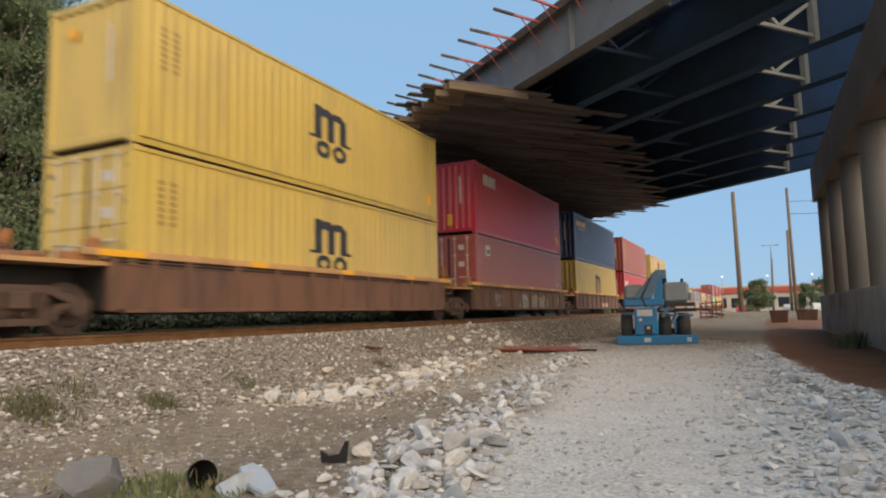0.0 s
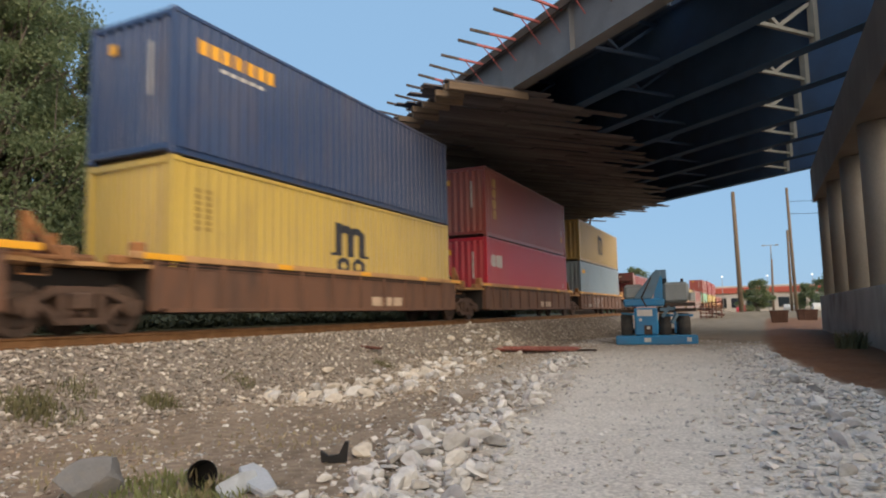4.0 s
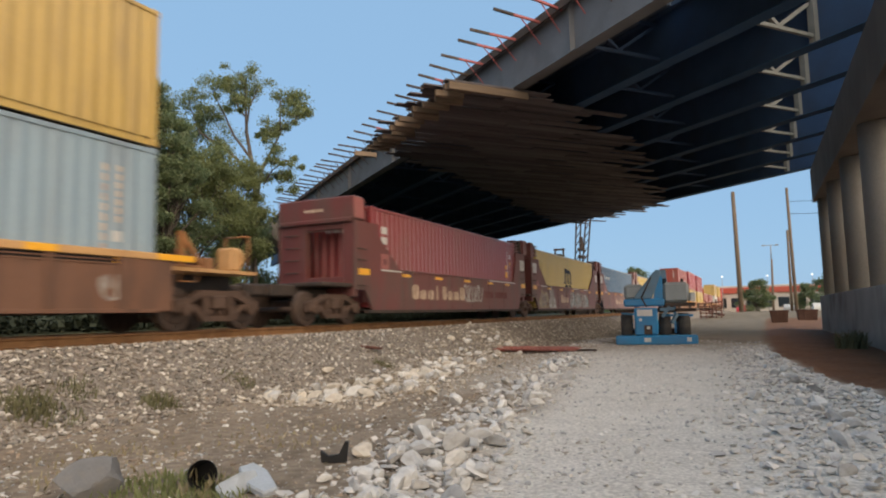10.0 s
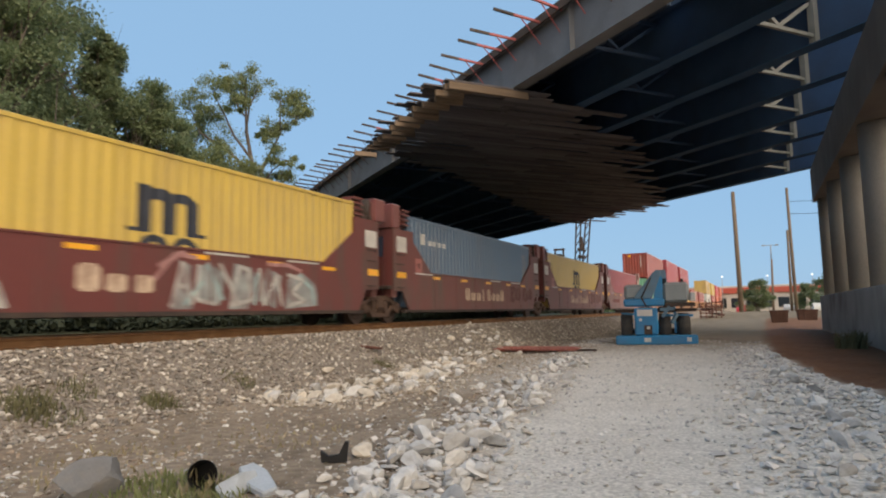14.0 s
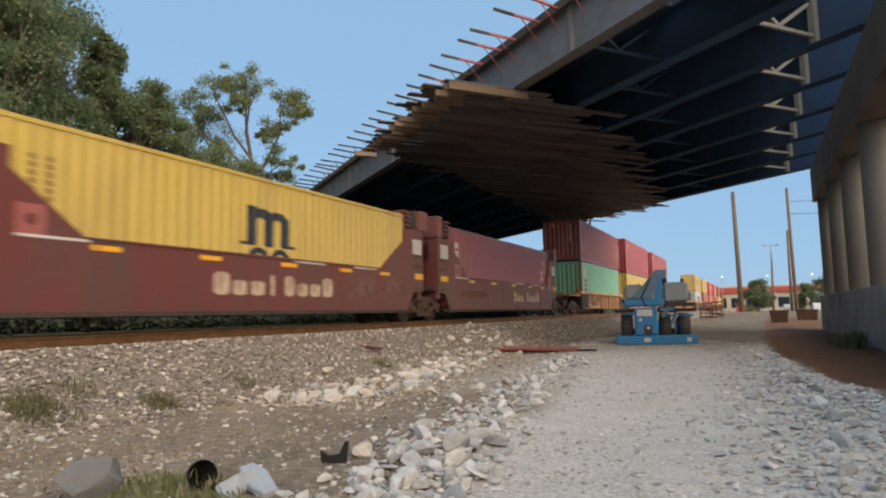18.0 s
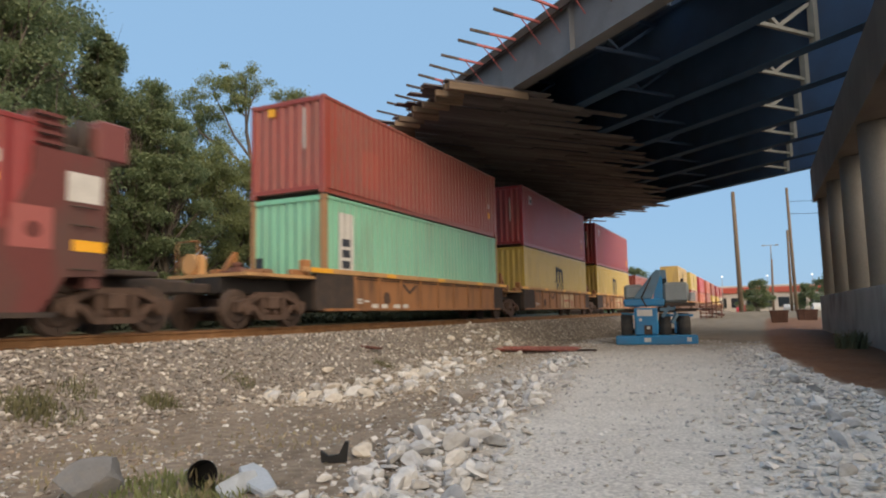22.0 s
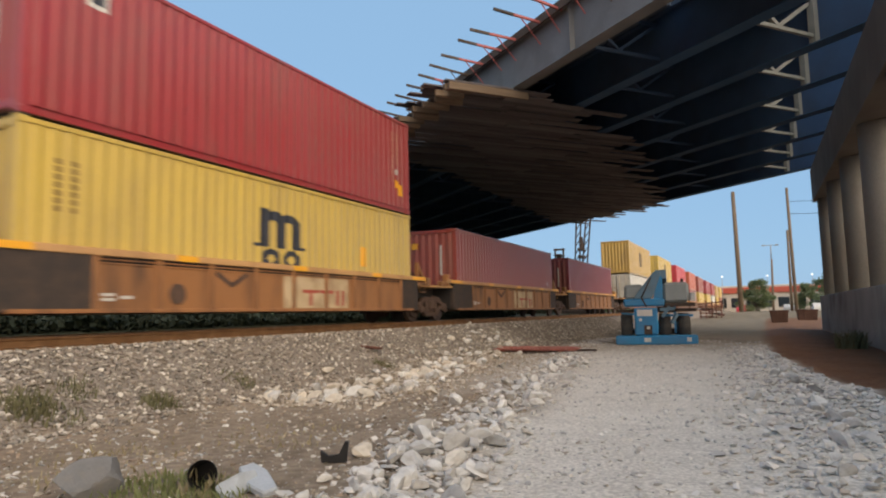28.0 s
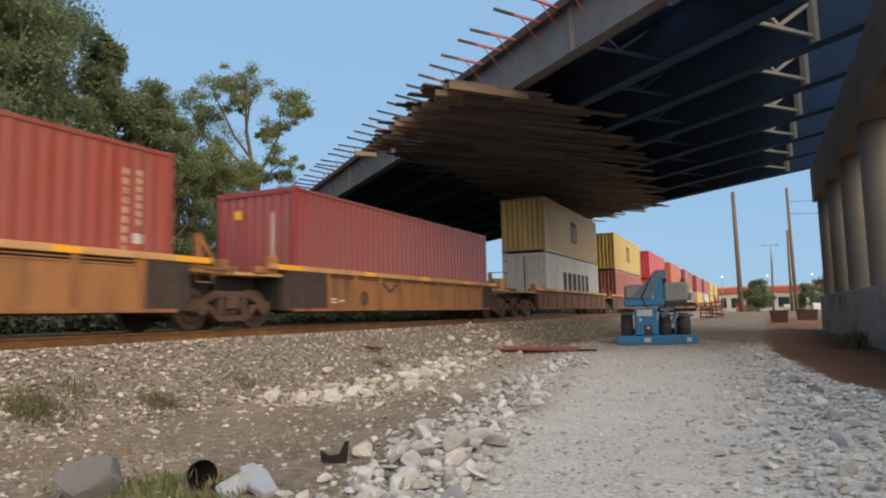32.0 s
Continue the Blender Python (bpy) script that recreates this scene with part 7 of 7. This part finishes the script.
    tagged(new("distant_woods", me), "low dark woods along the horizon", "woods", kind="stuff")


build_far()


# ---------- small things in the foreground ----------
def build_small():
    # faded red mesh barrier lying across the road edge
    t = thing("fallen_barrier", "faded red plastic mesh barrier lying on the ground", "barrier", pose(-5.95, 18.9, ground_z(-5.95, 18.9) + 0.02, 0, 0, -8))
    rng = random.Random(3)
    bm = bmesh.new()
    for k in range(9):
        y = -0.45 + k * 0.11
        bar(bm, (-1.1 + rng.uniform(-0.3, 0.2), y, 0.03 + rng.uniform(0, 0.1)), (1.0 + rng.uniform(-0.2, 0.4), y + rng.uniform(-0.1, 0.1), 0.05 + rng.uniform(0, 0.1)), 0.07, 0.03)
    for k in range(12):
        x = -1.05 + k * 0.19
        bar(bm, (x, -0.5, 0.05 + rng.uniform(0, 0.08)), (x + rng.uniform(-0.1, 0.1), 0.5, 0.05 + rng.uniform(0, 0.08)), 0.06, 0.03)
    part("mesh", bm, M["safety_red"], t)
    bm = bmesh.new()
    bar(bm, (-1.5, -0.3, 0.02), (1.75, 0.1, 0.06), 0.07, 0.06)
    part("stake", bm, M["old_timber"], t, "grey timber stake")
    t = thing("red_board", "short dull red-brown board lying on ballast", "board", pose(-8.1, 12.9, ground_z(-8.1, 12.9) + 0.03, 0, 6, 12))
    bm = bmesh.new()
    rbox(bm, -0.3, 0.3, -0.08, 0.08, 0, 0.05, 0.01)
    part("plank", bm, M["rust_frame"], t)
    # black bucket lying in the weeds
    t = thing("bucket", "black plastic bucket lying on its side in weeds", "bucket", pose(-3.6, 3.54, ground_z(-3.6, 3.54) + 0.11, 78, 0, 40))
    bm = bmesh.new()
    tube(bm, (0, 0, -0.12), (0, 0, 0.12), 0.08, 0.10, 20, False)
    tube(bm, (0, 0, 0.11), (0, 0, 0.13), 0.106, 0.106, 20, False)
    tube(bm, (0, 0, -0.12), (0, 0, -0.115), 0.08, 0.08, 20)
    part("shell", bm, M["black_cloth"], t)
    # pale slab leaning in the weeds
    t = thing("stone_slab", "pale blue-grey flat slab of limestone lying tilted", "rock", pose(-3.24, 3.70, ground_z(-3.24, 3.70) + 0.03, 9, 6, -34))
    bm = bmesh.new()
    prism(bm, [(-0.30, -0.07), (0.05, -0.10), (0.30, -0.045), (0.27, 0.06), (-0.1, 0.09), (-0.31, 0.05)], 0, 0.06, "z")
    bmesh.ops.bevel(bm, geom=bm.edges[:], offset=0.012, segments=1, affect="EDGES")
    part("slab", bm, M["slab"], t)
    # torn black sheet caught between stones
    t = thing("plastic_scrap", "torn black plastic sheet caught between stones", "scrap", pose(-3.17, 4.52, ground_z(-3.17, 4.52), 0, 0, 25))
    bm = bmesh.new()
    prism(bm, [(-0.11, 0.01), (0.09, 0.0), (0.11, 0.17), (0.08, 0.17), (0.03, 0.07), (-0.06, 0.06), (-0.12, 0.1)], -0.02, 0.03, "y")
    part("sheet", bm, M["black_cloth"], t)
    # weeds
    rngn = np.random.default_rng(8)
    for cx, cy, r, n, hgt, lab, mat in ((-3.78, 3.36, 0.5, 460, 0.10, "tuft of pale green weeds among stones", "grass"), (-3.5, 3.42, 0.2, 46, 0.17, "tall pale weeds hanging over a bucket", "dry_grass"), (-7.63, 4.83, 0.3, 260, 0.2, "olive weed clump on the ballast", "dull_weed"), (-7.29, 6.36, 0.22, 180, 0.15, "olive weed clump on the ballast", "dull_weed"), (-7.4, 4.9, 0.4, 150, 0.12, "dull olive weed on the ballast", "dull_weed"),
                                        (-7.9, 5.6, 0.3, 110, 0.13, "dull olive weed on the ballast", "dull_weed"), (-7.6, 8.2, 0.3, 90, 0.12, "dull olive weed on the ballast", "dull_weed"),
                                        (-7.2, 6.3, 0.3, 60, 0.08, "small green weed on the dirt", "dull_weed"), (2.3, 21.5, 0.4, 260, 0.5, "dark green weeds at the crash wall", "dull_weed"),
                                        (-7.4, 12.4, 0.25, 90, 0.14, "small weed at the ballast foot", "dull_weed"), (-3.35, 3.38, 0.25, 90, 0.09, "grass tuft beside a pale boulder", "grass"),
                                        (-4.6, 3.5, 0.5, 120, 0.06, "low dry grass on the dirt", "dry_grass"), (-5.3, 4.2, 0.7, 150, 0.05, "low dry grass on the dirt", "dry_grass"), (-4.4, 5.4, 0.8, 140, 0.05, "low dry grass on the dirt", "dry_grass")):
        vs, fs = [], []
        for k in range(n):
            a, d = rngn.uniform(0, 6.28), r * rngn.random() ** 0.6
            x, y = cx + math.cos(a) * d, cy + math.sin(a) * d
            z = ground_z(x, y)
            hh = hgt * rngn.uniform(0.4, 1.1)
            b = rngn.uniform(0, 6.28)
            w = 0.0035 + 0.006 * rngn.random() + 0.01 * (hgt > 0.3)
            ox, oy = rngn.normal() * hh * 0.35, rngn.normal() * hh * 0.35
            i = len(vs)
            vs += [(x - w * math.cos(b), y - w * math.sin(b), z), (x + w * math.cos(b), y + w * math.sin(b), z),
                   (x + ox * 0.5 + w * math.cos(b), y + oy * 0.5 + w * math.sin(b), z + hh * 0.65), (x + ox * 0.5 - w * math.cos(b), y + oy * 0.5 - w * math.sin(b), z + hh * 0.65), (x + ox, y + oy, z + hh)]
            fs += [(i, i + 1, i + 2, i + 3), (i + 3, i + 2, i + 4)]
        ob = new("weeds", raw_mesh("weeds", vs, fs, M[mat]))
        tagged(ob, lab, "weeds", kind="stuff")

    # straw and twigs blown over the dirt
    n = 3200
    y = 2.6 + 14 * rngn.random(n) ** 1.7
    x = rngn.uniform(-7.4, -2.4, n)
    keep = (x < road_edges(y)[0] - 0.3) & (wavy(x * 0.8, y * 0.7) > -0.35)
    x, y = x[keep], y[keep]
    n = len(x)
    a, ln = rngn.uniform(0, 6.28, n), 0.03 + 0.08 * rngn.random(n) ** 2
    dx, dy, w = np.cos(a) * ln, np.sin(a) * ln, 0.0035
    z = height(x, y) + 0.012
    lift = rngn.uniform(0.0, 0.03, n)
    quad = np.stack([np.stack([x - dx, y - dy, z], -1), np.stack([x + w * np.sin(a), y - w * np.cos(a), z + lift * 0.5], -1),
                     np.stack([x + dx, y + dy, z + lift], -1), np.stack([x - w * np.sin(a), y + w * np.cos(a), z + lift * 0.5], -1)], 1).reshape(-1, 3)
    ob = new("dry_straw", raw_mesh("dry_straw", quad.tolist(), np.arange(n * 4).reshape(-1, 4).tolist(), M["dry_grass"]))
    tagged(ob, "dry straw and twigs strewn over the dirt", "straw", kind="stuff")


build_small()
build_stones()


# ---------- what moves ----------
def motions():
    times = [2.0 * k for k in range(17)]
    for ob, x, y, z in TRAIN:
        walk(ob, [(t, pose(x, y - rolled(t), z)) for t in times])
    # wheels roll without slip, one row for each quarter turn or less
    spin_times = [k / 12.0 for k in range(int(SECONDS * 12) + 1)]
    for ob, y in WHEELSETS:
        walk(ob, [(t, Matrix.Translation((0, y, 0.425)) @ Matrix.Rotation(rolled(t) / 0.425, 4, "X")) for t in spin_times])


motions()
